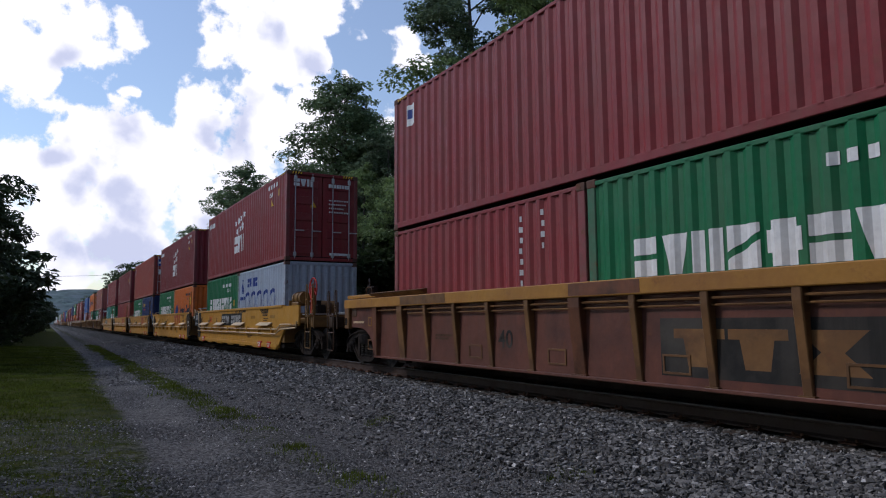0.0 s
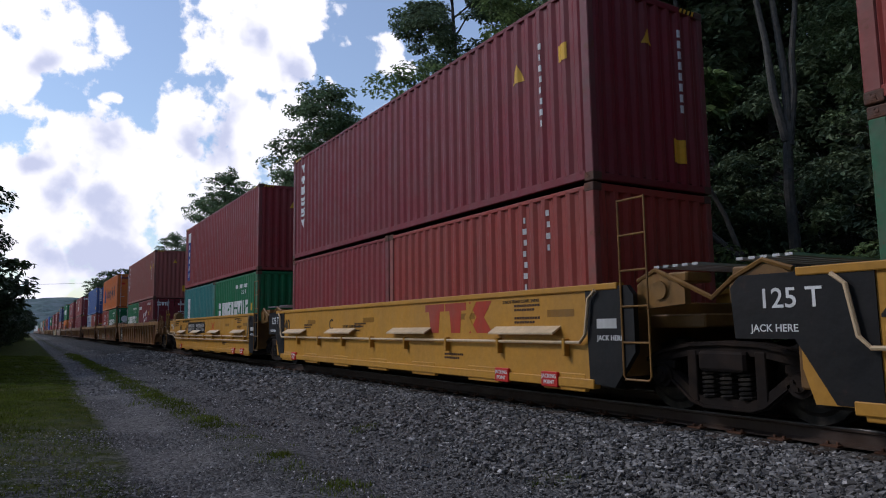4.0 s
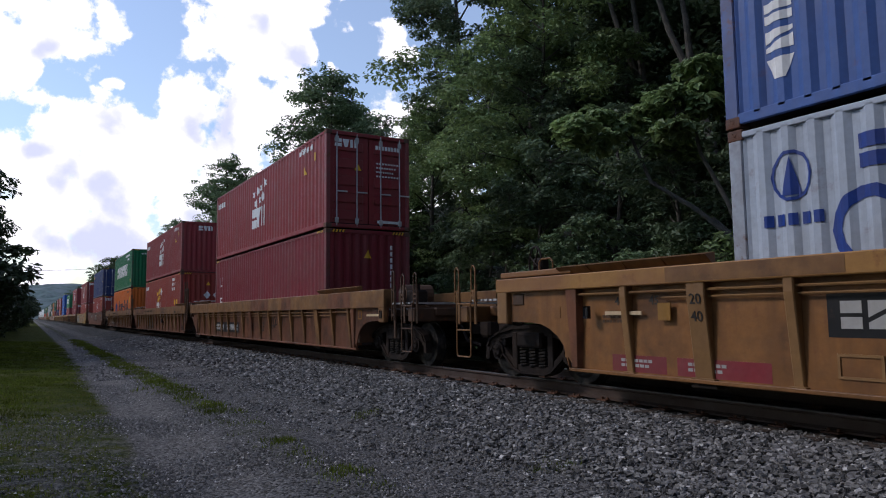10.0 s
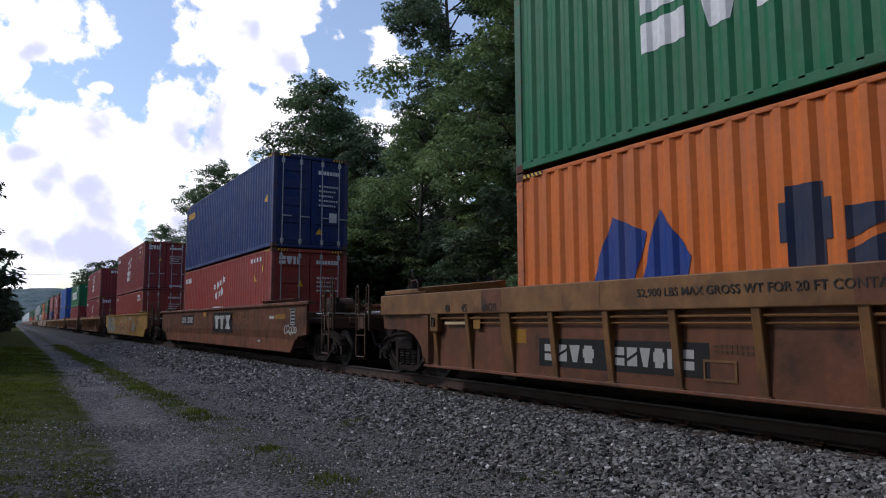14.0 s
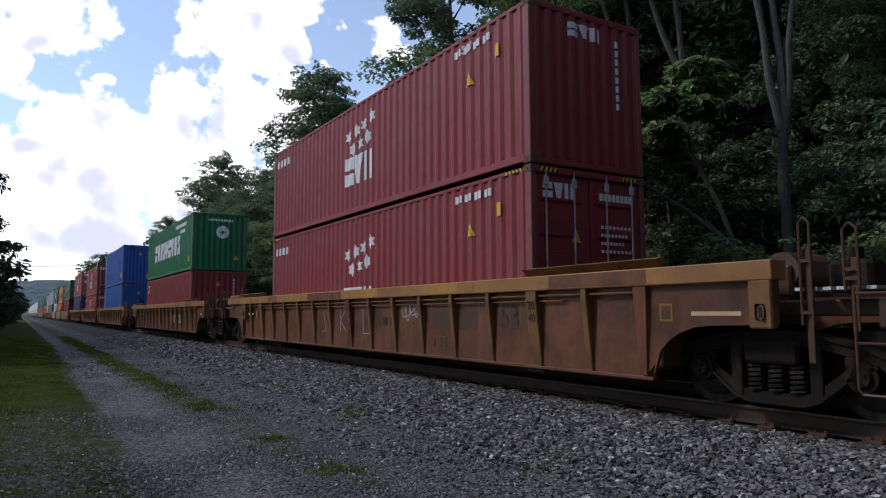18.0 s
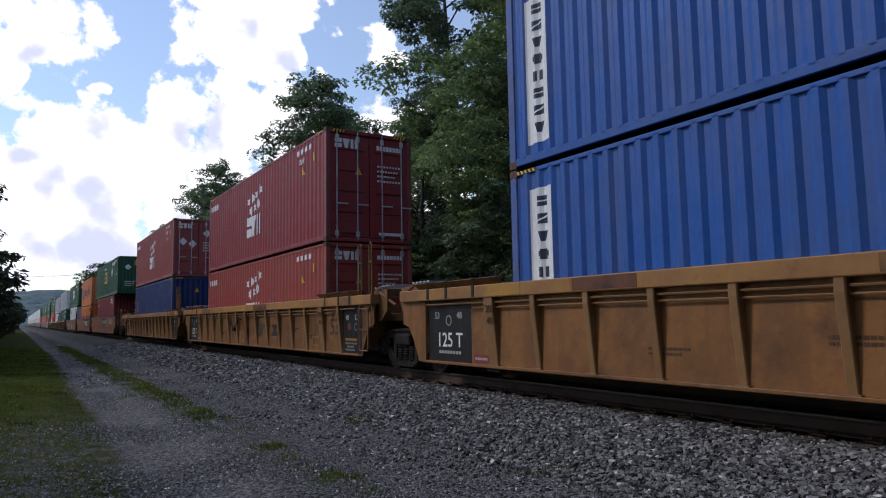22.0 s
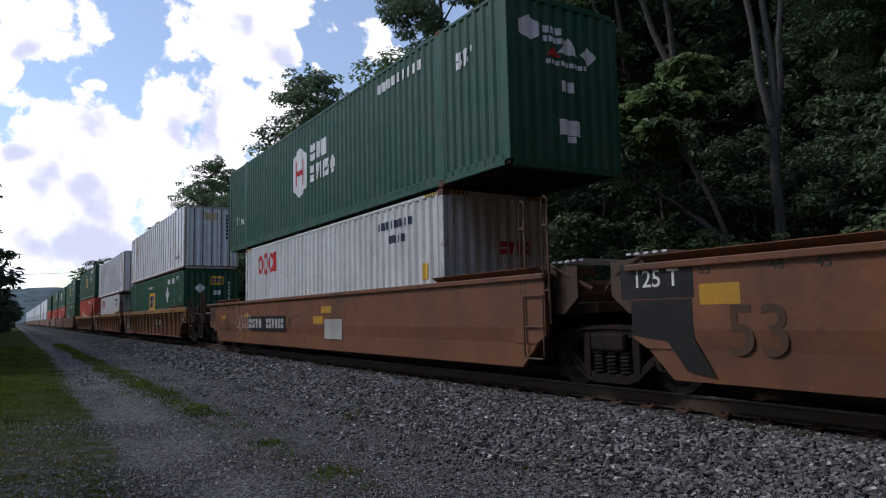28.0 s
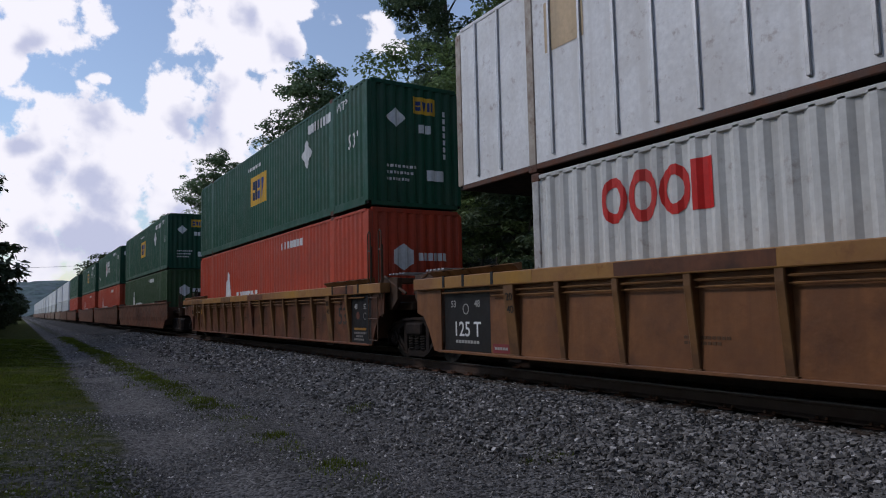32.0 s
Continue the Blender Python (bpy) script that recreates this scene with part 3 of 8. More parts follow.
def make_grass():
    """Blades of the verge and of the crown between the ruts."""
    rs = np.random.RandomState(5)
    spots = []
    for _ in range(2400):
        y = 4 + 46 * rs.uniform() ** 1.5
        thin = 1.0 if y > 12 else 0.35
        spots.append((1.0 + min(0.45, 0.018 * max(0, y - 9)) - 4.2 * rs.uniform() ** 0.8, y, int(44 * thin), 0.12, 0.035))
    for _ in range(330):
        spots.append((rs.normal(2.6, 0.17), 11 + 42 * rs.uniform() ** 1.2, 36, 0.11, 0.05))
    for _ in range(40):
        spots.append((rs.normal(2.6, 0.2), 4 + 9 * rs.uniform(), 16, 0.09, 0.035))
    for cx, cy in ((2.65, 6.36), (2.6, 8.1), (4.32, 5.18), (2.5, 17.2), (4.4, 9.5)):
        for _ in range(5):
            spots.append((cx + rs.normal(0, 0.10), cy + rs.normal(0, 0.12), 50, 0.08, 0.045))
    P, F, n = [], [], 0
    for x, y, count, spread, h in spots:
        bx, by = x + rs.normal(0, spread, count), y + rs.normal(0, spread, count)
        bz = ground_height(bx, by)
        hh = h * rs.uniform(0.5, 1.5, count)
        a, lean = rs.uniform(0, 6.28, count), rs.uniform(0.1, 0.8, count) * hh
        w = rs.uniform(0.002, 0.005, count) * (1 + y / 10)
        dx, dy = np.cos(a), np.sin(a)
        p = np.stack([np.stack([bx - dy * w, by + dx * w, bz], -1), np.stack([bx + dy * w, by - dx * w, bz], -1),
                      np.stack([bx + dx * lean, by + dy * lean, bz + hh], -1)], 1)
        P.append(p.reshape(-1, 3))
        F.append(n + np.arange(3 * count).reshape(-1, 3))
        n += 3 * count
    tagged(new("grass", raw_mesh("grass", np.concatenate(P), np.concatenate(F), GRASS)), "low green grass along the gravel road", "grass", kind="stuff")


# ------------------------------------------------------------------ containers
W = 2.438
PITCH, DEPTH = 0.278, 0.036


def wave(length, inset=0.17, pitch=PITCH, depth=DEPTH):
    """Break points (y, depth inward) of a corrugated panel of that length, centred."""
    n = max(1, round((length - 2 * inset) / pitch))
    p = (length - 2 * inset) / n
    pts = [(-length / 2 + 0.05, 0.02), (-length / 2 + inset, 0.02)]
    for i in range(n):
        y = -length / 2 + inset + i * p
        pts += [(y + 0.12 * p, 0.0), (y + 0.38 * p, 0.0), (y + 0.62 * p, depth), (y + 0.88 * p, depth)]
    return pts + [(length / 2 - inset, 0.02), (length / 2 - 0.05, 0.02)]


def depth_at(pts, y):
    return float(np.interp(y, [p[0] for p in pts], [p[1] for p in pts]))


def panel(b, pts, z0, z1, face, axis="y"):
    """A folded sheet along the break points, standing at x (or y) = face; inward is away from it."""
    s = 1 if face < 0 else -1
    v = []
    for y, d in pts:
        for z in (z0, z1):
            v.append((face + s * d, y, z) if axis == "y" else (y, face + s * d, z))
    b.add(v, [(2 * i, 2 * i + 2, 2 * i + 3, 2 * i + 1) for i in range(len(pts) - 1)])


def decal(b, pts, polys, face, axis="y", lift=0.006):
    """Painted shapes on a folded sheet: convex polygons in (y, z) laid along its folds."""
    s = 1 if face < 0 else -1
    ys = [p[0] for p in pts]
    for poly in polys:
        lo, hi = min(p[0] for p in poly), max(p[0] for p in poly)
        cuts = sorted({lo, hi, *[y for y in ys if lo < y < hi], *[p[0] for p in poly]})
        cuts = [c for i, c in enumerate(cuts) if i == 0 or c - cuts[i - 1] > 1e-5]

        def span(y):
            zs = []
            for (a, za), (c, zc) in zip(poly, poly[1:] + poly[:1]):
                if min(a, c) - 1e-6 <= y <= max(a, c) + 1e-6:
                    if abs(c - a) < 1e-9:
                        zs += [za, zc]
                    else:
                        zs.append(za + (zc - za) * (y - a) / (c - a))
            return min(zs), max(zs)

        for a, c in zip(cuts, cuts[1:]):
            e = (c - a) * 1e-4
            (l0, h0), (l1, h1) = span(a + e), span(c - e)
            x0, x1 = face + s * (depth_at(pts, a) - lift), face + s * (depth_at(pts, c) - lift)
            q = [(x0, a, l0), (x1, c, l1), (x1, c, h1), (x0, a, h0)]
            if axis == "x":
                q = [(y, x, z) for x, y, z in q]
            b.add(q, [(0, 1, 2, 3)])


def rect(y0, y1, z0, z1, skew=0.0):
    return [(y0, z0), (y1, z0), (y1 + skew, z1), (y0 + skew, z1)]


def worn_block(i, y0, y1, z0, z1, skew=0.0):
    """One plain block of a word mark, with a slit or a slot cut into it; y0 < y1."""
    w, h = y1 - y0, z1 - z0
    cell = lambda a, c, p, q: rect(y0 + a * w + skew * p, y0 + c * w + skew * p, z0 + p * h, z0 + q * h, skew * (q - p))
    kind = i % 5
    if kind == 0:        # split across
        return [cell(0, 1, 0, 0.42), cell(0, 1, 0.56, 1)]
    if kind == 1:        # tapering downwards
        return [[(y0 + 0.3 * w, z0), (y0 + 0.7 * w, z0), (y1 + skew, z1), (y0 + skew, z1)]]
    if kind == 2:        # split upright
        return [cell(0, 0.4, 0, 1), cell(0.6, 1, 0, 1)]
    if kind == 3:        # split aslant
        return [[(y0, z0), (y1, z0), (y1, z0 + 0.22 * h), (y0, z0 + 0.62 * h)], [(y0 + skew, z1), (y0, z0 + 0.8 * h), (y1, z0 + 0.4 * h), (y1 + skew, z1)]]
    return [cell(0, 1, 0.3, 0.8), cell(0.15, 0.85, 0, 0.3), cell(0.15, 0.85, 0.8, 1)]


def blocks(y, z, w, h, n, gap=0.16, notch=True, skew=0.0):
    """A word as a row of n plain blocks, read from the far end (largest y) to the near one."""
    out, cw = [], w / n
    for i in range(n):
        a, c = y - i * cw, y - (i + 1 - gap) * cw
        if notch:
            out += worn_block(i, c - 0.04 * cw, a - 0.02 * cw, z, z + h, skew)
        else:
            out.append(rect(c, a, z, z + h, skew))
    return out


def column(y, w, z, hh, step, n):
    """Upright lettering as n plain shapes one above another."""
    if w > 0.18:
        return [r for i in range(n) for r in worn_block(2 * i + 1, y, y + w, z + step * i, z + hh + step * i)]
    return [rect(y + (0.15 if i % 3 else 0.3) * w, y + (0.75 if i % 2 else 0.62) * w, z + step * i, z + step * i + 0.8 * hh) for i in range(n)]


def star(y, z, r):
    """A six-pointed star: a hexagon and its six points."""
    p = lambda q, a: (y + q * math.cos(radians(a)), z + q * math.sin(radians(a)))
    hexa = [p(r * 0.577, 60 * k) for k in range(6)]
    return [hexa] + [[hexa[k], p(r, 60 * k + 30), hexa[(k + 1) % 6]] for k in range(6)]


def ring(y, z, r, ry=None, t=0.3, n=14, skip=()):
    ry = ry or r
    out = []
    for k in range(n):
        if k in skip:
            continue
        a, c = 2 * math.pi * k / n, 2 * math.pi * (k + 1) / n
        f = 1 - t
        out.append([(y + ry * math.cos(a), z + r * math.sin(a)), (y + ry * math.cos(c), z + r * math.sin(c)), (y + f * ry * math.cos(c), z + f * r * math.sin(c)), (y + f * ry * math.cos(a), z + f * r * math.sin(a))])
    return out


def oval(y, z, r, ry=None, n=16):
    ry = ry or r
    return [[(y + ry * math.cos(2 * math.pi * k / n), z + r * math.sin(2 * math.pi * k / n)) for k in range(n)]]


def logo_shapes(kind, length, h):
    """Side markings: rows of (material, polygons in y from the middle and z from the floor)."""
    k, L2 = length / 12.19, length / 2
    if kind == "evergreen20":
        return [(LOGOWHITE, blocks(2.22, 1.2, 4.2, 0.48, 9)), (LOGOWHITE, blocks(-0.35, 2.12, 1.5, 0.13, 8, 0.4, False)), (LOGOYELLOW, [rect(-2.5, -2.3, 1.3, 1.55)])]
    if kind == "evergreen40":
        return [(LOGOWHITE, blocks(3.6, 0.41 * h - 0.15, 7.0, 0.9, 9)), (LOGOWHITE, blocks(-2.2, h - 0.42, 2.6, 0.16, 9, 0.4, False) + blocks(-3.4, h - 0.72, 1.1, 0.15, 4, 0.4, False)), (LOGOYELLOW, [[(-5.55, 0.42), (-5.2, 0.42), (-5.3, 0.75)]])]
    if kind in ("zim40", "zim40low", "zimlow20"):
        y = 0.8 if kind != "zimlow20" else 0.9
        st = [s for i, (a, c) in enumerate(((0, 0), (-0.42, 0.06), (-0.84, 0.12), (-1.2, 0.22), (-0.22, -0.34), (-0.62, -0.28), (-1.0, -0.2))) for s in star(y - 0.2 + a, (h - (0.9 if h > 2.7 else 0.72) if kind != "zimlow20" else 1.62) + c, 0.17)]
        out = [(LOGOWHITE, st)]
        if kind == "zim40":
            out.append((LOGOWHITE, blocks(y, 0.8 if h > 2.7 else 0.7, 1.5, 0.66, 3, 0.12)))
        elif kind == "zim40low":
            out.append((LOGOWHITE, blocks(y, 0.95, 1.5, 0.3, 3, 0.12)))
        out.append((LOGOWHITE, blocks(L2 - 0.35, h - 0.55, 1.0, 0.2, 7, 0.35, False)))
        out.append((LOGOWHITE, blocks(-L2 + 2.1, h - 0.34, 1.15, 0.13, 8, 0.4, False)))
        out.append((LOGOYELLOW, [[(-L2 + 1.5, h - 0.95), (-L2 + 1.75, h - 0.95), (-L2 + 1.62, h - 0.72)], rect(-L2 + 0.75, -L2 + 0.9, h - 0.7, h - 0.48)]))
        return out
    if kind == "zimyellow40":
        st = [s for a, c in ((0, 0), (-0.42, 0.06), (-0.84, 0.12), (-1.2, 0.2), (-0.22, -0.34), (-0.62, -0.28), (-1.0, -0.2)) for s in star(1.3 + a, 1.98 + c, 0.19)]
        return [(LOGOYELLOW, st), (LOGOWHITE, blocks(1.4, 1.0, 1.5, 0.5, 3, 0.12) + [[(-0.2, 1.85), (0.05, 2.1), (-0.2, 2.35), (-0.45, 2.1)]]), (LOGOWHITE, blocks(L2 - 0.35, h - 0.55, 1.0, 0.2, 7, 0.35, False) + blocks(-L2 + 2.4, h - 0.35, 0.9, 0.15, 4, 0.4, False) + blocks(-L2 + 2.4, h - 0.6, 0.9, 0.15, 6, 0.4, False) + blocks(-L2 + 2.4, h - 0.85, 0.7, 0.15, 4, 0.4, False)), (LOGOYELLOW, [rect(-L2 + 0.9, -L2 + 1.1, 1.3, 1.55), rect(-L2 + 1.2, -L2 + 1.9, 0.82, 1.06), [(-L2 + 1.4, 1.25), (-L2 + 1.75, 1.25), (-L2 + 1.57, 1.6)]])]
    if kind == "plain40u":
        return []
    if kind == "sticker40":
        return [(LOGOWHITE, [rect(L2 - 0.95, L2 - 0.55, h - 0.75, h - 0.3)]), (LOGOBLUE, [rect(L2 - 0.85, L2 - 0.65, h - 0.6, h - 0.4)])]
    if kind == "cosco20":
        o = [p for i in range(5) for p in ring(1.62 - 0.82 * i, 1.4, 0.4, 0.36, 0.3, 14)]
        return [(LOGOBLUE, o), (LOGOBLUE, ring(2.35, 2.0, 0.26, 0.22, 0.14) + [[(2.25, 1.8), (2.45, 1.8), (2.35, 2.2)]] + blocks(2.65, 1.5, 0.65, 0.12, 5, 0.3, False) + blocks(1.7, 1.95, 1.5, 0.32, 4, 0.2, True)), (LOGOWHITE, [])]
    if kind == "hapag20":
        return [(LOGODARK, letters(0.95, 1.0, 3.3, 0.62)), (LOGOBLUE, [[(2.65, 1.05), (2.05, 1.05), (1.95, 1.6), (2.2, 1.7)], [(1.95, 1.05), (1.55, 1.05), (1.5, 1.45), (1.75, 1.75)]]), (LOGODARK, blocks(-0.9, 2.1, 1.3, 0.13, 8, 0.4, False)), (LOGOYELLOW, [rect(-2.35, -2.0, 1.6, 2.0)])]
    if kind == "hapag40":
        return [(LOGODARK, letters(1.97, 1.1, 6.4, 0.86)), (LOGOBLUE, [[(4.5, 0.75), (3.75, 0.75), (3.5, 1.75), (4.0, 2.05)], [(3.65, 0.75), (3.05, 0.78), (2.85, 1.35), (3.4, 1.95)]])]
    if kind == "hapag40low":
        return [(LOGODARK, letters(1.9, 1.2, 6.4, 0.8)), (LOGOBLUE, [[(4.6, 1.0), (3.85, 1.0), (3.6, 1.75), (4.15, 2.0)], [(3.75, 1.0), (3.05, 1.0), (2.95, 1.4), (3.4, 2.0)]]), (LOGODARK, blocks(-3.6, h - 0.35, 1.3, 0.13, 8, 0.4, False)), (LOGOYELLOW, [rect(-5.55, -5.25, h - 1.15, h - 0.7)])]
    if kind == "seaco20":
        return [(LOGOYELLOW, blocks(2.2, 1.85, 1.2, 0.25, 5, 0.2)), (LOGORED, [rect(1.1, 2.0, 1.62, 1.72)]), (LOGOWHITE, column(-1.35, (-1.25) - (-1.35), 1.2, 0.11, 0.17, 6) + column(-1.95, (-1.85) - (-1.95), 1.5, 0.11, 0.17, 4)), (LOGOYELLOW, [rect(-2.1, -1.9, 1.3, 1.5)])]
    if kind == "sideid20":
        return [(LOGOWHITE, column(-1.55, (-1.45) - (-1.55), 1.2, 0.11, 0.17, 7) + column(-2.1, (-2.0) - (-2.1), 1.75, 0.11, 0.17, 4))]
    if kind == "magellan20":
        return [(LOGOWHITE, oval(0.3, 1.92, 0.33, 0.3)), (LOGOWHITE, blocks(1.1, 1.3, 1.75, 0.2, 8, 0.2)), (LOGOBLUE, [[(0.5, 1.78), (0.1, 1.78), (0.3, 2.18)]]), (LOGOWHITE, column(-2.05, (-1.95) - (-2.05), 1.2, 0.11, 0.17, 7)), (LOGOYELLOW, [rect(-2.55, -2.35, 1.25, 1.45)])]
    if kind == "gold20":
        return [(LOGOYELLOW, [q for i in range(3) for q in ring(2.35, 2.1 - 0.5 * i, 0.23, 0.2, 0.35, 4)]), (LOGOWHITE, blocks(-1.2, 2.15, 0.9, 0.15, 4, 0.35, False) + blocks(-1.1, 1.94, 1.2, 0.15, 7, 0.35, False) + blocks(-1.1, 1.74, 0.6, 0.15, 4, 0.35, False)), (LOGOYELLOW, [rect(-2.5, -2.3, 1.25, 1.45)])]
    if kind == "amficon40":
        return [(LOGOWHITE, column(L2 - 0.8, (L2 - 0.5) - (L2 - 0.8), 0.4, 0.22, 0.3, 7) + column(-L2 + 1.15, (-L2 + 1.3) - (-L2 + 1.15), 1.15, 0.11, 0.16, 9)), (LOGOYELLOW, [rect(-L2 + 0.7, -L2 + 1.3, 0.45, 0.75), rect(-L2 + 0.65, -L2 + 0.85, h - 0.55, h - 0.35)])]
    if kind == "triton40":
        return [(LOGOWHITE, column(L2 - 0.95, (L2 - 0.68) - (L2 - 0.95), 0.85, 0.22, 0.31, 6) + column(-L2 + 1.0, (-L2 + 1.1) - (-L2 + 1.0), 1.0, 0.12, 0.17, 8)), (LOGOYELLOW, [[(-L2 + 1.45, 1.85), (-L2 + 1.75, 1.85), (-L2 + 1.6, 2.15)], rect(-L2 + 0.45, -L2 + 0.65, 1.85, 2.1)])]
    if kind == "cronos40":
        return [(LOGOBLUE, [rect(L2 - 1.1, L2 - 0.65, 0.35, 2.15)]), (LOGOWHITE, [rect(L2 - 1.1, L2 - 0.65, 2.16, 2.6)] + [q for i in range(5) for q in [rect(L2 - 0.98, L2 - 0.77, 0.5 + 0.33 * i, 0.7 + 0.33 * i)]])]
    if kind == "dong20":
        return [(LOGOWHITE, [rect(1.75, 2.1, 0.6, 2.1)]), (LOGODARK, column(1.82, (2.03) - (1.82), 0.7, 0.16, 0.28, 5))]
    if kind == "blueid40":
        return [(LOGOYELLOW, blocks(L2 - 0.4, h - 0.65, 1.2, 0.26, 5, 0.2)), (LOGOYELLOW, [[(-L2 + 0.55, 1.45), (-L2 + 0.8, 1.45), (-L2 + 0.67, 1.7)]])]
    if kind == "seaboard40":
        return [(LOGOWHITE, [rect(L2 - 0.95, L2 - 0.45, 0.3, h - 0.35)]), (LOGODARK, column(L2 - 0.82, (L2 - 0.64) - (L2 - 0.82), 0.45, 0.15, 0.26, 8)), (LOGOWHITE, column(-L2 + 1.05, (-L2 + 1.15) - (-L2 + 1.05), 1.2, 0.1, 0.16, 8)), (LOGOYELLOW, [rect(-L2 + 0.6, -L2 + 1.05, 0.45, 0.85)])]
    if kind == "nesson40":
        return [(ORANGE, [[(L2 - 1.35, 1.35), (L2 - 1.2, 1.35), (L2 - 0.6, 1.95), (L2 - 0.75, 1.95)], [(L2 - 0.75, 1.35), (L2 - 0.6, 1.35), (L2 - 1.2, 1.95), (L2 - 1.35, 1.95)]]), (LOGOWHITE, blocks(L2 - 0.5, 0.95, 1.0, 0.22, 5, 0.25)), (LOGOWHITE, column(-L2 + 2.0, (-L2 + 2.1) - (-L2 + 2.0), 0.75, 0.12, 0.17, 10) + column(-L2 + 1.4, (-L2 + 1.5) - (-L2 + 1.4), 1.5, 0.12, 0.17, 4)), (LOGOYELLOW, [rect(-L2 + 0.8, -L2 + 0.95, 1.05, 1.3)])]
    if kind == "redid40":
        return [(LOGOWHITE, blocks(L2 - 0.5, 2.2, 0.8, 0.18, 4, 0.3, False) + blocks(-L2 + 1.9, h - 0.4, 0.8, 0.15, 3, 0.35, False) + blocks(-L2 + 1.9, h - 0.62, 1.0, 0.15, 6, 0.35, False)), (LOGOYELLOW, [rect(-L2 + 0.45, -L2 + 0.6, 1.15, 1.4)])]
    if kind == "oocl":
        y, zo = L2 - 1.42, h - 0.62
        return [(LOGORED, ring(y - 0.2, zo, 0.3, 0.22, 0.42) + ring(y - 0.67, zo, 0.33, 0.24, 0.45) + ring(y - 1.15, zo, 0.3, 0.22, 0.42) + [rect(y - 1.68, y - 1.40, zo - 0.28, zo + 0.3)]), (LOGODARK, blocks(-L2 + 2.6, h - 0.5, 1.5, 0.16, 8, 0.4, False) + blocks(-L2 + 2.1, h - 0.8, 0.7, 0.16, 4, 0.4, False)), (LOGOYELLOW, [rect(-L2 + 0.55, -L2 + 0.75, 1.3, 1.6)])]
    if kind == "emp53":
        return [(LOGOYELLOW, [rect(-0.78, 0.81, 1.15, 2.1)]), (LOGODARK, blocks(0.68, 1.32, 0.62, 0.62, 2, 0.15)), (LOGOBLUE, blocks(0.05, 1.32, 0.6, 0.62, 2, 0.15)), (LOGOWHITE, [[(-4.7, 1.87), (-4.35, 2.25), (-4.0, 1.87), (-4.35, 1.49)]]), (LOGOWHITE, blocks(-4.5, 2.36, 1.65, 0.24, 8, 0.35, False) + blocks(1.1, h - 0.55, 1.4, 0.1, 10, 0.35, False))]
    if kind == "hub53":
        return [(LOGOWHITE, [[(1.1, 0.9), (1.65, 1.2), (1.65, 2.0), (1.1, 2.3), (0.55, 2.0), (0.55, 1.2)]]), (LOGOWHITE, blocks(0.3, 1.75, 1.1, 0.42, 3, 0.2) + blocks(0.3, 1.2, 1.6, 0.42, 5, 0.2)), (LOGORED, [rect(1.28, 1.42, 1.25, 1.95), rect(0.78, 0.92, 1.25, 1.95), rect(0.92, 1.28, 1.52, 1.66)]), (LOGOWHITE, blocks(-3.6, h - 0.5, 1.9, 0.2, 9, 0.4, False) + blocks(-6.6, 1.95, 0.45, 0.3, 2, 0.3) + blocks(7.2, 0.9, 0.45, 0.25, 2, 0.3))]
    if kind == "hub53low":
        return [(LOGOWHITE, [[(3.3, 0.8), (4.0, 0.8), (3.9, 1.7), (3.65, 2.1), (3.4, 1.7)]] + blocks(2.6, 0.9, 2.6, 0.42, 6, 0.2) + blocks(-2.2, h - 0.5, 1.9, 0.2, 7, 0.4, False))]
    if kind == "sheet53":
        return [(PALEYELLOW, [rect(4.9, 5.7, 1.7, 2.45)]), (LOGODARK, blocks(-6.2, 0.55, 0.9, 0.12, 8, 0.35, False))]
    return []


def letters(y, z, w, h):
    """A wordmark as bars of uneven height, read towards the near end."""
    hs = [1.0, 0.66, 0.72, 0.66, 0.72, 0.2, 1.0, 0.66, 0.70, 1.0]
    n, cw, out = len(hs), w / len(hs), []
    for i, k in enumerate(hs):
        a, c = y - i * cw, y - (i + 0.80) * cw
        low = z - (0.22 * h if i in (2, 4, 8) else 0)
        if k == 0.2:
            out.append(rect(c, a, z + 0.3 * h, z + 0.46 * h))
        else:
            out += worn_block((4, 3, 1, 2, 3)[i % 5], c, a, low, z + h * k)
    return out


def pieces(polys):
    """Shapes that touch belong together; those too small to pick apart are gathered last: (small, polygons)."""
    box = [(min(p[0] for p in q), max(p[0] for p in q), min(p[1] for p in q), max(p[1] for p in q)) for q in polys]
    group = list(range(len(polys)))
    for i in range(len(polys)):
        for j in range(i):
            a, c = box[i], box[j]
            if a[0] <= c[1] + 0.008 and c[0] <= a[1] + 0.008 and a[2] <= c[3] + 0.008 and c[2] <= a[3] + 0.008:
                g, k = group[i], group[j]
                group = [k if x == g else x for x in group]
    found, small = {}, []
    for q, g in zip(polys, group):
        found.setdefault(g, []).append(q)
    big = []
    for qs in found.values():
        ys, zs = [p[0] for q in qs for p in q], [p[1] for q in qs for p in q]
        if max(max(ys) - min(ys), max(zs) - min(zs)) > 0.24:
            big.append((False, qs))
        else:
            small += qs
    return big + ([(True, small)] if small else [])


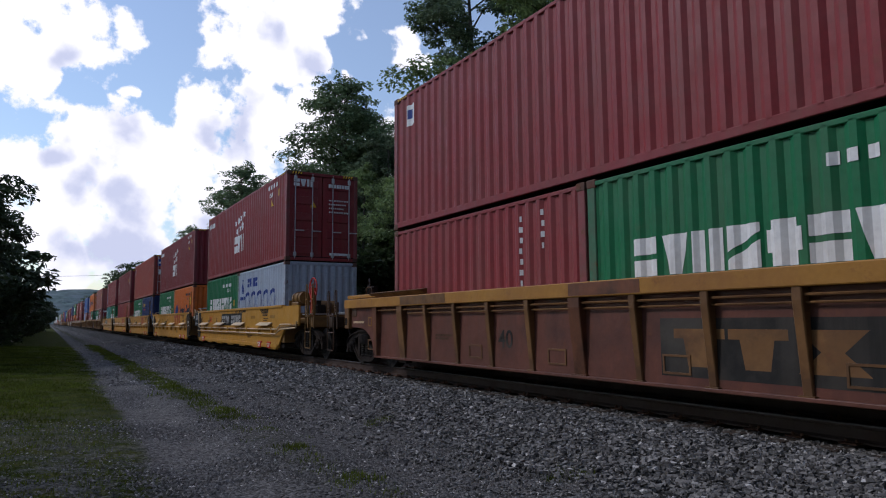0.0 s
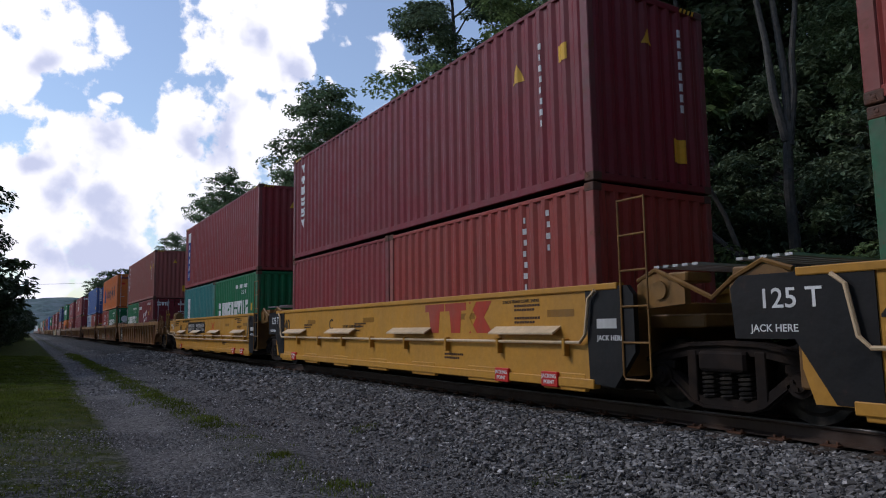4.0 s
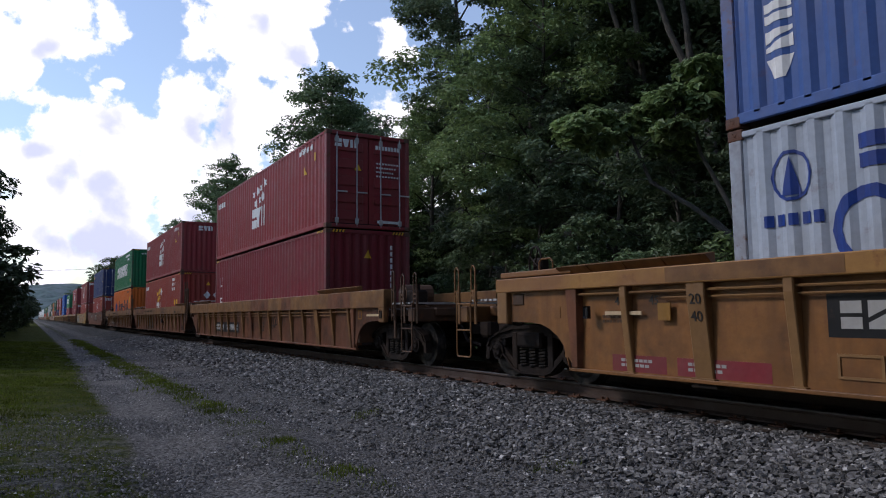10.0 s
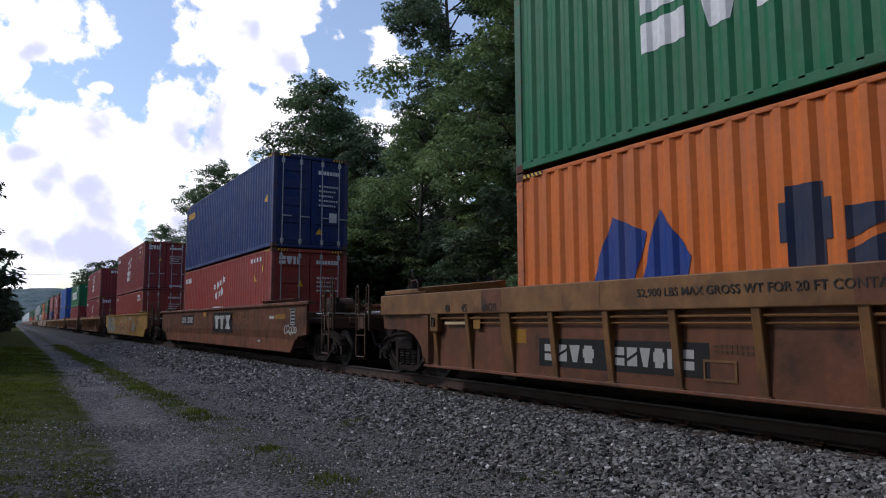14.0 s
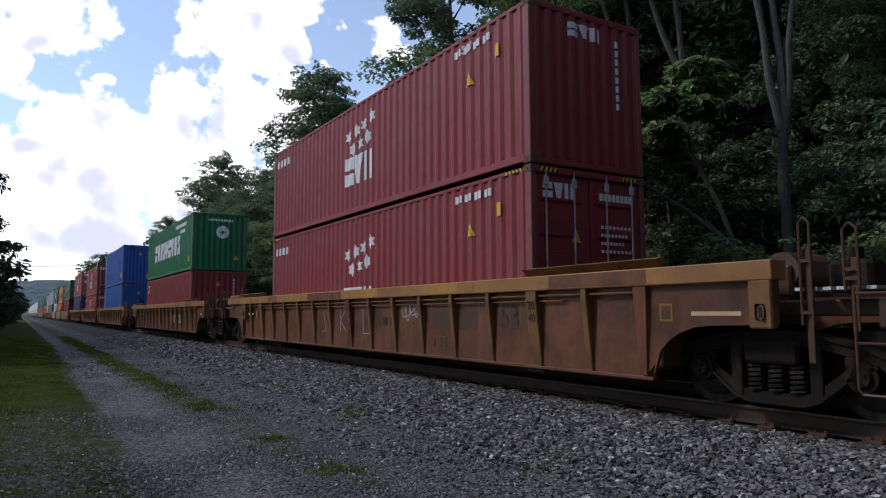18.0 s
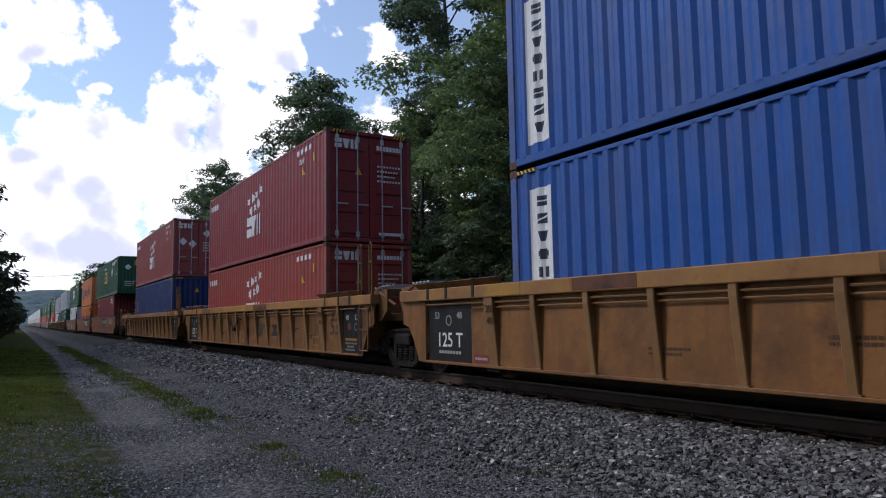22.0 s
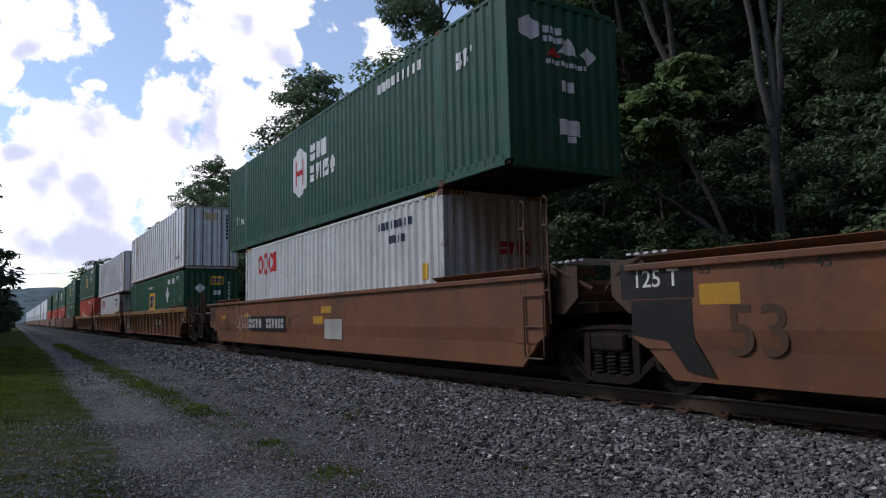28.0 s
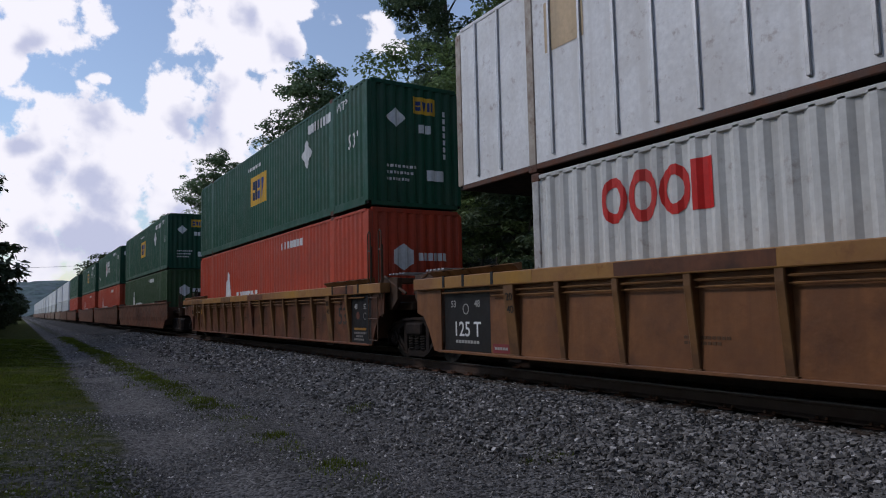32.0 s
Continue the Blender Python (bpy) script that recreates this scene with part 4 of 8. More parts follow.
def container(label, length, h, mat, front="doors", logo="", style="corr", simple=False, end_mark=""):
    """A shipping container on an Empty at the middle of its floor; the near side is -x, the leading end -y."""
    th = tagged(new("shipping_container"), label, "container", "containers on the train")
    key, L2, hw = (length, h, style), length / 2, W / 2
    post = 0.0 if length < 13 else 6.05
    if style == "corr":
        pts = wave(length)
    elif style == "corr53":
        pts = wave(length, 0.12, 0.24, 0.03)
    else:
        pts = [(-L2 + 0.05, 0.012), (L2 - 0.05, 0.012)]
    for s, nm in ((-1, "near"), (1, "far")):
        part("side_panel", cached(("side_panel", s) + key, mat, lambda b: panel(b, pts, 0.12, h - 0.06, s * hw)), th)
    if simple:
        part("body", cached(("body",) + key, mat, lambda b: b.box(-hw + 0.05, hw - 0.05, -L2, L2, 0.0, h - 0.05)), th)
    else:
        part("roof", cached(("roof",) + key, mat, lambda b: b.box(-hw + 0.04, hw - 0.04, -L2 + 0.05, L2 - 0.05, h - 0.09, h - 0.05)), th)
        part("floor", cached(("floor",) + key, STEEL, lambda b: b.box(-hw + 0.03, hw - 0.03, -L2 + 0.04, L2 - 0.04, 0.05, 0.14)), th)
    rail_ = lambda nm, x, z0, z1: part(nm, cached((nm, x) + key, CASTING if style == "sheet" and nm == "bottom_rail" else mat, lambda b: b.box(min(x, x * 0.955), max(x, x * 0.955), -L2 + 0.15, L2 - 0.15, z0, z1, 0.008)), th)
    for x in (-hw, hw):
        rail_("top_rail", x, h - 0.09, h - 0.03)
        rail_("bottom_rail", x, 0.035, 0.15 if style == "corr" else 0.11 if style == "sheet" else 0.22)
    posts = [(x, y) for x in (-hw, hw) for y in (-L2, L2)]
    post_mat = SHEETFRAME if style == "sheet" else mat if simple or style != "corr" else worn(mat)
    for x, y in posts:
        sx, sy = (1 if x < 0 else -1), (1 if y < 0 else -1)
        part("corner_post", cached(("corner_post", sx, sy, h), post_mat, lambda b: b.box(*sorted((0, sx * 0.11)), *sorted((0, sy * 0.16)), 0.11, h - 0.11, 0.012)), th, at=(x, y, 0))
        if not simple:
            for z in (0.0, h - 0.118):
                cy = y if not post else sy * -post
                part("corner_casting", cached(("corner_casting", sx, sy), CASTING, lambda b: (b.box(*sorted((-sx * 0.004, sx * 0.162)), *sorted((-sy * 0.004, sy * 0.178)), 0, 0.118, 0.01),
                     b.box(*sorted((-sx * 0.008, sx * 0.02)), *sorted((sy * 0.055, sy * 0.12)), 0.03, 0.09, 0.02))), th, at=(x, cy if not post else (-post - 0.09) * sy, z))
    if post:
        for x in (-hw, hw):
            for y in (-post, post):
                sx = 1 if x < 0 else -1
                pw = 0.08 if style == "sheet" else 0.14
                part("side_post", cached(("side_post", sx, h, pw), SHEETFRAME if style == "sheet" else mat, lambda b: b.box(*sorted((-sx * 0.006, sx * 0.06)), -pw, pw, 0.11, h - 0.08, 0.01)), th, at=(x, y, 0))
    if style == "sheet":
        ribs = cached(("rib", h), GALV, lambda b: b.box(-hw - 0.022, -hw + 0.02, -0.025, 0.025, 0.2, h - 0.08, 0.006))
        n = int(length / 0.61)
        for i in range(1, n):
            y = -L2 + i * length / n
            if abs(abs(y) - post) > 0.2:
                part("panel_rib", ribs, th, at=(0, y, 0))
    if h > 2.7 and length < 13 and not simple:
        for q in (-1, 1):
            strip = part("warning_stripe", cached(("warning_stripe", q, length, h), BLACKPAINT, lambda b: b.box(-hw - 0.003, -hw + 0.02, *sorted((q * (L2 - 0.2), q * (L2 - 0.62))), h - 0.085, h - 0.032)), th, "yellow and black warning stripe")
            part("stripe", cached(("stripe", q, length, h), LOGOYELLOW, lambda b: [b.prism([(y, h - 0.085), (y + 0.045, h - 0.085), (y + 0.075, h - 0.032), (y + 0.03, h - 0.032)], -hw - 0.006, -hw) for y in (q * (L2 - 0.41) + 0.09 * k - 0.2 for k in range(5))]), strip)
        top = part("warning_stripe", cached(("end_stripe", length, h), BLACKPAINT, lambda b: [b.box(x, x + 0.36, -L2 - 0.004, -L2 + 0.02, h - 0.09, h - 0.02) for x in (-hw + 0.17, hw - 0.53)]), th, "yellow and black warning stripe")
        part("stripe", cached(("end_stripes", length, h), LOGOYELLOW, lambda b: [b.prism_y([(x, h - 0.09), (x + 0.045, h - 0.09), (x + 0.075, h - 0.02), (x + 0.03, h - 0.02)], -L2 - 0.007, -L2) for x0 in (-hw + 0.17, hw - 0.53) for x in (x0 + 0.09 * k for k in range(4))]), top)
    # the leading end, and the trailing one as a plain folded sheet
    epts = wave(W, 0.12, 0.25, 0.04)
    part("end_panel", cached(("end_panel_back", length, h), mat, lambda b: panel(b, epts, 0.1, h - 0.06, L2, "x")), th)
    for z in (0.0, h - 0.12):
        part("end_sill" if z == 0 else "end_header", cached(("end_sill", z > 0, length), SHEETFRAME if style == "sheet" else mat, lambda b: b.box(-hw + 0.1, hw - 0.1, -L2, -L2 + 0.1, 0.01, 0.11, 0.01)), th, at=(0, 0, z))
    if front == "doors" and not simple:
        for s in (-1, 1):
            def leaf(b):
                y0 = -L2 + 0.05
                b.box(*sorted((s * 0.012, s * (hw - 0.1))), y0, y0 + 0.045, 0.13, h - 0.12, 0.008)
            d = part("door", cached(("door", s, length, h), mat, leaf), th)
            for i in range(5):
                part("door_panel", cached(("door_panel", s, length), mat, lambda b: b.box(*sorted((s * 0.16, s * (hw - 0.2))), -L2 + 0.03, -L2 + 0.06, -0.13, 0.13, 0.018)), d, at=(0, 0, 0.35 + i * (h - 0.75) / 4))
            for k in (0.3, 0.82):
                x = s * (0.02 + k * (hw - 0.12))
                part("lock_rod", cached(("lock_rod", length, h), GALV, lambda b: (b.tube([(0, -L2 + 0.012, 0.06), (0, -L2 + 0.012, h - 0.05)], 0.017, 6), b.box(-0.05, 0.05, -L2 - 0.012, -L2 + 0.03, 0.13, 0.27, 0.01), b.box(-0.05, 0.05, -L2 - 0.012, -L2 + 0.03, h - 0.3, h - 0.16, 0.01),
                     b.box(-0.02, 0.30, -L2 - 0.015, -L2 + 0.005, 0.95, 0.985, 0.006))), d, at=(x, 0, 0))
    else:
        part("end_panel", cached(("end_panel_front", length, h), mat, lambda b: panel(b, epts, 0.1, h - 0.06, -L2, "x")), th)
    # markings
    for i, (m, polys) in enumerate(logo_shapes(logo, length, h)):
        for j, group in enumerate(pieces(polys)):
            ob = part("marking", cached(("marking", logo, i, j, length, h), m, lambda b: decal(b, pts, group[1], -hw, lift=0.006 + 0.003 * i)), th, "painted marking")
            if group[0]:
                ob["kind"] = "stuff"
    for words, y, z, size, m in TEXT_MARKS.get(logo, ()):
        ob = write(th, words, y, z, size, m, -hw)
        ob.data = ob.data.copy()
        for v in ob.data.vertices:      # laid into the folds of the sheet
            v.co.z += 0.008 - depth_at(pts, y - v.co.x)
    flat = [(-hw, 0.012), (hw, 0.012)]
    for i, (m, polys, on_door) in enumerate(END_MARKS.get(end_mark, [])):
        for j, group in enumerate(pieces(polys)):
            ob = part("end_marking", cached(("end_marking", end_mark, i, j, length, h), m, lambda b: decal(b, flat if on_door else epts, [[(x, z * h / 2.9) for x, z in p] for p in group[1]], -L2, "x", (0.006 if not on_door else -0.012) + 0.003 * i)), th, "painted marking")
            if group[0]:
                ob["kind"] = "stuff"
    return th


TEXT_MARKS = {
    "plain40u": [("U", 5.1, 1.98, 0.52, LOGOWHITE), ("E", 5.1, 1.18, 0.52, LOGOWHITE)],
    "evergreen20": [("22G1", -1.35, 1.97, 0.2, LOGOWHITE)],
    "emp53": [("53'", -7.28, 1.58, 0.48, LOGOWHITE), ("WTP", -6.68, 2.55, 0.3, LOGOWHITE)],
    "hub53": [("53'", -6.85, 2.1, 0.42, LOGOWHITE), ("DA", 6.5, 0.95, 0.3, LOGOWHITE)],
    "zim40": [("45G1", -4.35, 2.34, 0.2, LOGOWHITE)],
    "hapag20": [("22G1", -1.55, 1.93, 0.17, LOGODARK)],
}


def xrow(x, z, w, h, n, gap=0.2):
    """A row of n plain blocks on an end wall, from the near edge on."""
    cw = w / n
    if h > 0.2 and cw > 0.15:
        return [r for i in range(n) for r in worn_block(i, x + i * cw, x + (i + 1 - gap) * cw, z, z + h)]
    return [rect(x + i * cw, x + (i + 1 - gap) * cw, z, z + h) for i in range(n)]


def lines(x, z, w, n, h=0.09, step=0.15):
    return [r for i in range(n) for r in xrow(x, z - i * step, w * (1 - 0.12 * (i % 3)), 0.7 * h, 8, 0.34)]


END_MARKS = {
    "zimdoor": [(LOGOWHITE, xrow(-0.98, 2.42, 0.66, 0.24, 3, 0.1) + xrow(0.2, 2.45, 0.75, 0.12, 8) + lines(0.22, 2.0, 0.7, 4, 0.07, 0.13) + [rect(0.25, 0.9, 0.2, 0.28)], True), (LOGOYELLOW, [[(-0.42, 1.75), (-0.22, 1.75), (-0.32, 1.95)]], True)],
    "zimend": [(LOGOWHITE, xrow(-0.4, 2.4, 0.72, 0.26, 3, 0.1) + [rect(0.62, 0.68, 1.2 + 0.17 * i, 1.32 + 0.17 * i) for i in range(8)], False)],
    "hazard": [(LOGOWHITE, [[(-0.95, 1.75), (-0.75, 1.95), (-0.55, 1.75), (-0.75, 1.55)], [(-0.5, 1.65), (-0.3, 1.85), (-0.1, 1.65), (-0.3, 1.45)], [(0.2, 2.2), (0.4, 2.4), (0.6, 2.2), (0.4, 2.0)]] + xrow(-0.98, 2.42, 0.66, 0.24, 3, 0.1) + lines(0.22, 1.7, 0.7, 4, 0.07, 0.13), True)],
    "hazardend": [(LOGOWHITE, [[(-0.1, 1.75), (0.08, 1.95), (0.26, 1.75), (0.08, 1.55)], [(0.36, 1.75), (0.54, 1.95), (0.72, 1.75), (0.54, 1.55)]] + [rect(0.85, 0.9, 0.8 + 0.17 * i, 0.92 + 0.17 * i) for i in range(9)], False), (LOGOYELLOW, [[(0.02, 2.25), (0.24, 2.25), (0.13, 2.45)]], False)],
    "greenend": [(LOGOWHITE, xrow(-0.55, 2.5, 1.15, 0.12, 10, 0.35) + oval(0.1, 1.95, 0.33, 0.29), False), (GREEN, [r for k in range(4) for r in [[(0.1 + 0.2 * math.cos(k * math.pi / 2), 1.95 + 0.2 * math.sin(k * math.pi / 2)), (0.1 + 0.05 * math.cos(k * math.pi / 2 + 1.6), 1.95 + 0.05 * math.sin(k * math.pi / 2 + 1.6)), (0.1 + 0.05 * math.cos(k * math.pi / 2 - 1.6), 1.95 + 0.05 * math.sin(k * math.pi / 2 - 1.6))]]], False), (LOGOYELLOW, [[(0.6, 0.55), (0.85, 0.55), (0.72, 0.8)]], False)],
    "greenbadge": [(LOGOWHITE, oval(-0.55, 1.9, 0.3, 0.27) + xrow(0.1, 2.2, 0.9, 0.13, 8, 0.35), True)],
    "amficon": [(LOGOWHITE, [rect(-0.95, -0.72, 1.35 + 0.19 * i, 1.49 + 0.19 * i) for i in range(7)] + [rect(-0.42, -0.28, 2.0, 2.2)] + xrow(0.22, 2.22, 0.8, 0.12, 8) + lines(0.25, 1.75, 0.7, 5, 0.08, 0.14) + [rect(-0.02, 0.14, 1.05, 1.2)], True), (LOGOYELLOW, [rect(-0.42, -0.05, 1.4, 1.6)], True)],
    "gold": [(LOGOYELLOW, xrow(-0.9, 1.6, 0.6, 0.16, 4), True), (LOGOWHITE, xrow(0.25, 2.2, 0.85, 0.13, 8) + lines(0.2, 1.65, 0.35, 3, 0.12, 0.2), True)],
    "idend": [(LOGOWHITE, [rect(0.62, 0.68, 1.2 + 0.17 * i, 1.32 + 0.17 * i) for i in range(8)], False), (LOGOYELLOW, [rect(0.42, 0.68, 0.42, 0.78), [(-0.15, 2.15), (0.07, 2.15), (-0.04, 2.38)]], False)],
    "iddoor": [(LOGOWHITE, xrow(0.22, 2.35, 0.75, 0.12, 8) + lines(0.25, 1.95, 0.65, 5, 0.08, 0.15) + [rect(0.6, 0.85, 0.85, 1.15)], True), (LOGOYELLOW, [[(0.15, 0.45), (0.4, 0.45), (0.28, 0.65)]], True)],
    "logodoor": [(LOGOBLUE, [rect(-0.98, -0.5, 2.1, 2.6)], True), (LOGOWHITE, [rect(-0.92, -0.58, 2.28, 2.4), rect(-0.9, -0.5, 1.5, 1.85)] + xrow(0.2, 2.35, 0.75, 0.12, 8) + lines(0.25, 1.75, 0.65, 4, 0.08, 0.15) + [rect(0.1, 0.2, 2.05, 2.18)], True)],
    "hapagdoor": [(LOGODARK, xrow(-0.95, 2.5, 0.75, 0.12, 9) + xrow(0.2, 2.5, 0.8, 0.12, 9) + lines(0.25, 2.1, 0.65, 5, 0.07, 0.14), True), (LOGORED, [rect(-0.85, -0.6, 2.0, 2.15)], True), (LOGOYELLOW, [[(-0.45, 1.98), (-0.22, 1.98), (-0.33, 2.18)]], True)],
    "whiteend": [(CASTING, [rect(x, x + 0.05, 0.15, 2.78) for x in (-0.82, -0.42, -0.02, 0.38, 0.78)] + [rect(-1.1, 1.1, 0.1, 0.15)], False), (PALEYELLOW, [rect(-0.35, 0.25, 2.25, 2.6)], False), (LOGODARK, [rect(0.62, 0.72, 1.4 + 0.17 * i, 1.52 + 0.17 * i) for i in range(7)], False)],
    "ooclend": [(LOGORED, xrow(0.05, 1.75, 0.75, 0.24, 4, 0.25), False)],
    "empend": [(LOGOYELLOW, [rect(-0.05, 0.55, 2.2, 2.6)], False), (LOGOBLUE, xrow(0.02, 2.28, 0.48, 0.22, 3, 0.2), False), (LOGOWHITE, [[(-0.75, 2.05), (-0.5, 2.28), (-0.25, 2.05), (-0.5, 1.82)]] + xrow(0.1, 1.75, 0.35, 0.2, 2, 0.25) + [rect(0.3, 0.75, 0.65, 0.9)] + [rect(0.75, 0.82, 1.2 + 0.17 * i, 1.32 + 0.17 * i) for i in range(7)] + lines(-0.75, 0.9, 0.8, 3), False)],
    "hubend": [(LOGOWHITE, [[(-0.75, 2.1), (-0.55, 2.2), (-0.55, 2.42), (-0.75, 2.52), (-0.95, 2.42), (-0.95, 2.2)]] + xrow(-0.45, 2.3, 0.4, 0.12, 3) + xrow(-0.45, 2.15, 0.5, 0.1, 5) + [[(0.35, 2.05), (0.53, 2.22), (0.71, 2.05), (0.53, 1.88)], [(-0.15, 2.0), (0.3, 2.0), (0.1, 2.3)]] + xrow(-0.4, 1.78, 0.9, 0.08, 9) + xrow(-0.1, 1.35, 0.3, 0.18, 2, 0.25) + [rect(-0.15, 0.3, 0.62, 0.88), rect(-0.02, 0.17, 0.5, 0.61)], False), (LOGORED, [[(-0.4, 1.92), (-0.1, 1.92), (-0.25, 2.1)]], False)],
    "hubred": [(LOGOWHITE, [[(-0.35, 1.5), (-0.1, 1.65), (-0.1, 1.95), (-0.35, 2.1), (-0.6, 1.95), (-0.6, 1.65)]] + xrow(0.05, 1.72, 0.75, 0.18, 6), False)],
}


# ------------------------------------------------------------------ well cars
ENDPAINT = paint("grimy_end_paint", (0.085, 0.045, 0.026), rust=0.7, streaks=0.7, amount=0.6, dirt=(0.035, 0.024, 0.018), objvar=0.15)
GRIMYELLOW = paint("grimy_yellow_paint", (0.22, 0.115, 0.032), rust=0.6, streaks=0.6, amount=0.7, dirt=(0.07, 0.04, 0.025), objvar=0.1)
GREYSPRAY_ = paint("white_notice_paint", (0.5, 0.5, 0.48), objvar=0, rust=0)
TEXTS = {}


def text_mesh(s, size, mat):
    key = (s, size, mat.name)
    if key not in TEXTS:
        cu = bpy.data.curves.new("lettering", "FONT")
        cu.body, cu.size, cu.extrude, cu.align_x, cu.align_y = s, size, 0.0015, "CENTER", "CENTER"
        cu.resolution_u = 3
        cu.offset = 0.008 * size
        ob = bpy.data.objects.new("lettering", cu)
        scene.collection.objects.link(ob)
        dg = bpy.context.evaluated_depsgraph_get()
        me = bpy.data.meshes.new_from_object(ob.evaluated_get(dg))
        me.materials.clear()
        me.materials.append(mat)
        bpy.data.objects.remove(ob)
        TEXTS[key] = me
    return TEXTS[key]


def write(th, s, y, z, size, mat, x, tilt=0.0):
    ob = part("lettering", text_mesh(s, size, mat), th, "painted figures")
    ob.matrix_basis = pose(x, y, z, 90 + tilt, 0, -90)
    return ob


def truck(th, y):
    """A two-axle freight truck: side frames, springs, bolster, wheelsets."""
    def bar(b, pts, w, x0, x1):
        for p in stroke(pts, w):
            b.prism(p, *sorted((x0, x1)))

    def frame_(b, s):
        x0, x1 = s * 0.94, s * 1.07
        top = [(-1.16, 0.44), (-1.08, 0.56), (-0.85, 0.66), (-0.45, 0.74), (0.0, 0.76), (0.45, 0.74), (0.85, 0.66), (1.08, 0.56), (1.16, 0.44)]
        low = [(-1.0, 0.56), (-0.74, 0.42), (-0.45, 0.19), (-0.3, 0.14), (0.3, 0.14), (0.45, 0.19), (0.74, 0.42), (1.0, 0.56)]
        bar(b, top, 0.15, x0, x1)
        bar(b, low, 0.13, x0 + 0.003 * s, x1 - 0.004 * s)
        bar(b, [(y_, z + 0.045) for y_, z in top], 0.035, x1, x1 + 0.035 * s)        # raised lips of the casting
        bar(b, [(y_, z - 0.035) for y_, z in low], 0.03, x1 - 0.01 * s, x1 + 0.03 * s)
        for q in (-0.43, 0.43):
            b.box(*sorted((x0 - 0.004 * s, x1 + 0.012 * s)), q - 0.065, q + 0.065, 0.15, 0.72, 0.012)
        for q in (-1, 1):
            bar(b, [(q * 1.17, 0.46), (q * 1.19, 0.27)], 0.09, x0, x1)
            b.box(*sorted((x0, x1)), q * 0.86 - 0.17, q * 0.86 + 0.17, 0.5, 0.6, 0.015)
            b.disc(s * 0.9, s * 1.10, q * 0.86, 0.42, 0.155, 18, 0.145)
            b.disc(s * 1.10, s * 1.14, q * 0.86, 0.42, 0.105, 16, 0.085)
            for k in range(3):
                t = 2.1 * k + 0.5
                b.disc(s * 1.14, s * 1.16, q * 0.86 + 0.05 * math.cos(t), 0.42 + 0.05 * math.sin(t), 0.016, 6)

    def coil(b):
        b.tube([(0.09 * math.cos(i * math.pi / 4), 0.09 * math.sin(i * math.pi / 4), 0.0062 * i) for i in range(50)], 0.02, 5)

    fr = part("truck_bolster", cached("bolster", STEEL, lambda b: b.box(-1.15, 1.15, -0.3, 0.3, 0.5, 0.72, 0.03)), th, at=(0, y, 0))
    for s in (-1, 1):
        part("side_frame", cached(("side_frame", s), STEEL, lambda b: frame_(b, s)), fr)
    for q in (-0.23, 0.0, 0.23):
        part("coil_spring", cached("coil_spring", GREYSTEEL, coil), fr, at=(-1.0, q, 0.2))
    for q in (-0.86, 0.86):
        def wheelset(b):
            for s in (-1, 1):
                b.disc(s * 0.69, s * 0.83, 0, 0, 0.42, 28)
                b.disc(s * 0.655, s * 0.69, 0, 0, 0.45, 28)
                b.disc(s * 0.83, s * 0.85, 0, 0, 0.34, 24, 0.3)
                b.disc(s * 0.83, s * 0.9, 0, 0, 0.13, 14, 0.11)
            b.tube([(-0.7, 0, 0), (0.7, 0, 0)], 0.08, 10)
        part("wheelset", cached("wheelset", WHEELSTEEL, wheelset), fr, at=(0, q, 0.42))
    return fr


GREYSTEEL = surface("dusty_spring_steel", (0.02, 0.018, 0.017), rough=0.6, metal=0.4, amount=0.4, scale=8)


def ladder(th, y, z0, z1, mat, wide=0.42):
    h, w = z1 - z0, wide / 2
    stile = part("ladder", cached(("ladder", round(h, 2), wide), mat, lambda b: b.tube([(-1.50, -w, h), (-1.50, -w, 0.06), (-1.50, -w + 0.03, 0.015), (-1.50, w - 0.03, 0.015), (-1.50, w, 0.06), (-1.50, w, h)], 0.014, 6)), th, at=(0, y, z0))
    rung = cached(("rung", wide), mat, lambda b: b.tube([(-1.50, -w, 0), (-1.50, w, 0)], 0.013, 6))
    for i in range(1, int(h / 0.43) + 1):
        part("rung", rung, stile, at=(0, 0, 0.02 + 0.43 * i))
    return stile


def grab(th, y, z0, z1, mat, x=-1.46, wide=0.34):
    """A tall looped hand hold."""
    def make(b):
        h = z1 - z0
        b.tube([(0, -wide / 2, 0), (0, -wide / 2, h - 0.05), (0, -wide / 2 + 0.05, h), (0, wide / 2 - 0.05, h), (0, wide / 2, h - 0.05), (0, wide / 2, 0)], 0.014, 6)
        if wide < 0.2:
            b.box(0.03, 0.042, -0.035, 0.035, -0.35, h - 0.3, 0.003)
            b.box(0.03, 0.09, 0.024, 0.035, -0.35, h - 0.3, 0.003)
            for k in (0.1, h - 0.42):
                b.box(-0.01, 0.035, -wide / 2, wide / 2, k, k + 0.03)
    return part("hand_hold", cached(("hand_hold", round(z1 - z0, 2), wide), mat, make), th, at=(x, y, z0))


PATCHYELLOW = paint("bright_rail_paint", (0.36, 0.18, 0.028), rust=0.3, streaks=0.3, amount=0.4)


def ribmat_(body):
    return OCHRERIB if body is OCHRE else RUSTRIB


WALL_X = 1.385        # the inset side sheet of a ribbed car


def rib_x(z):
    """Outer face of the tapering ribs at that height."""
    return -1.41 - 0.095 * min(1.0, max(0.0, (z - 0.29) / 0.91))


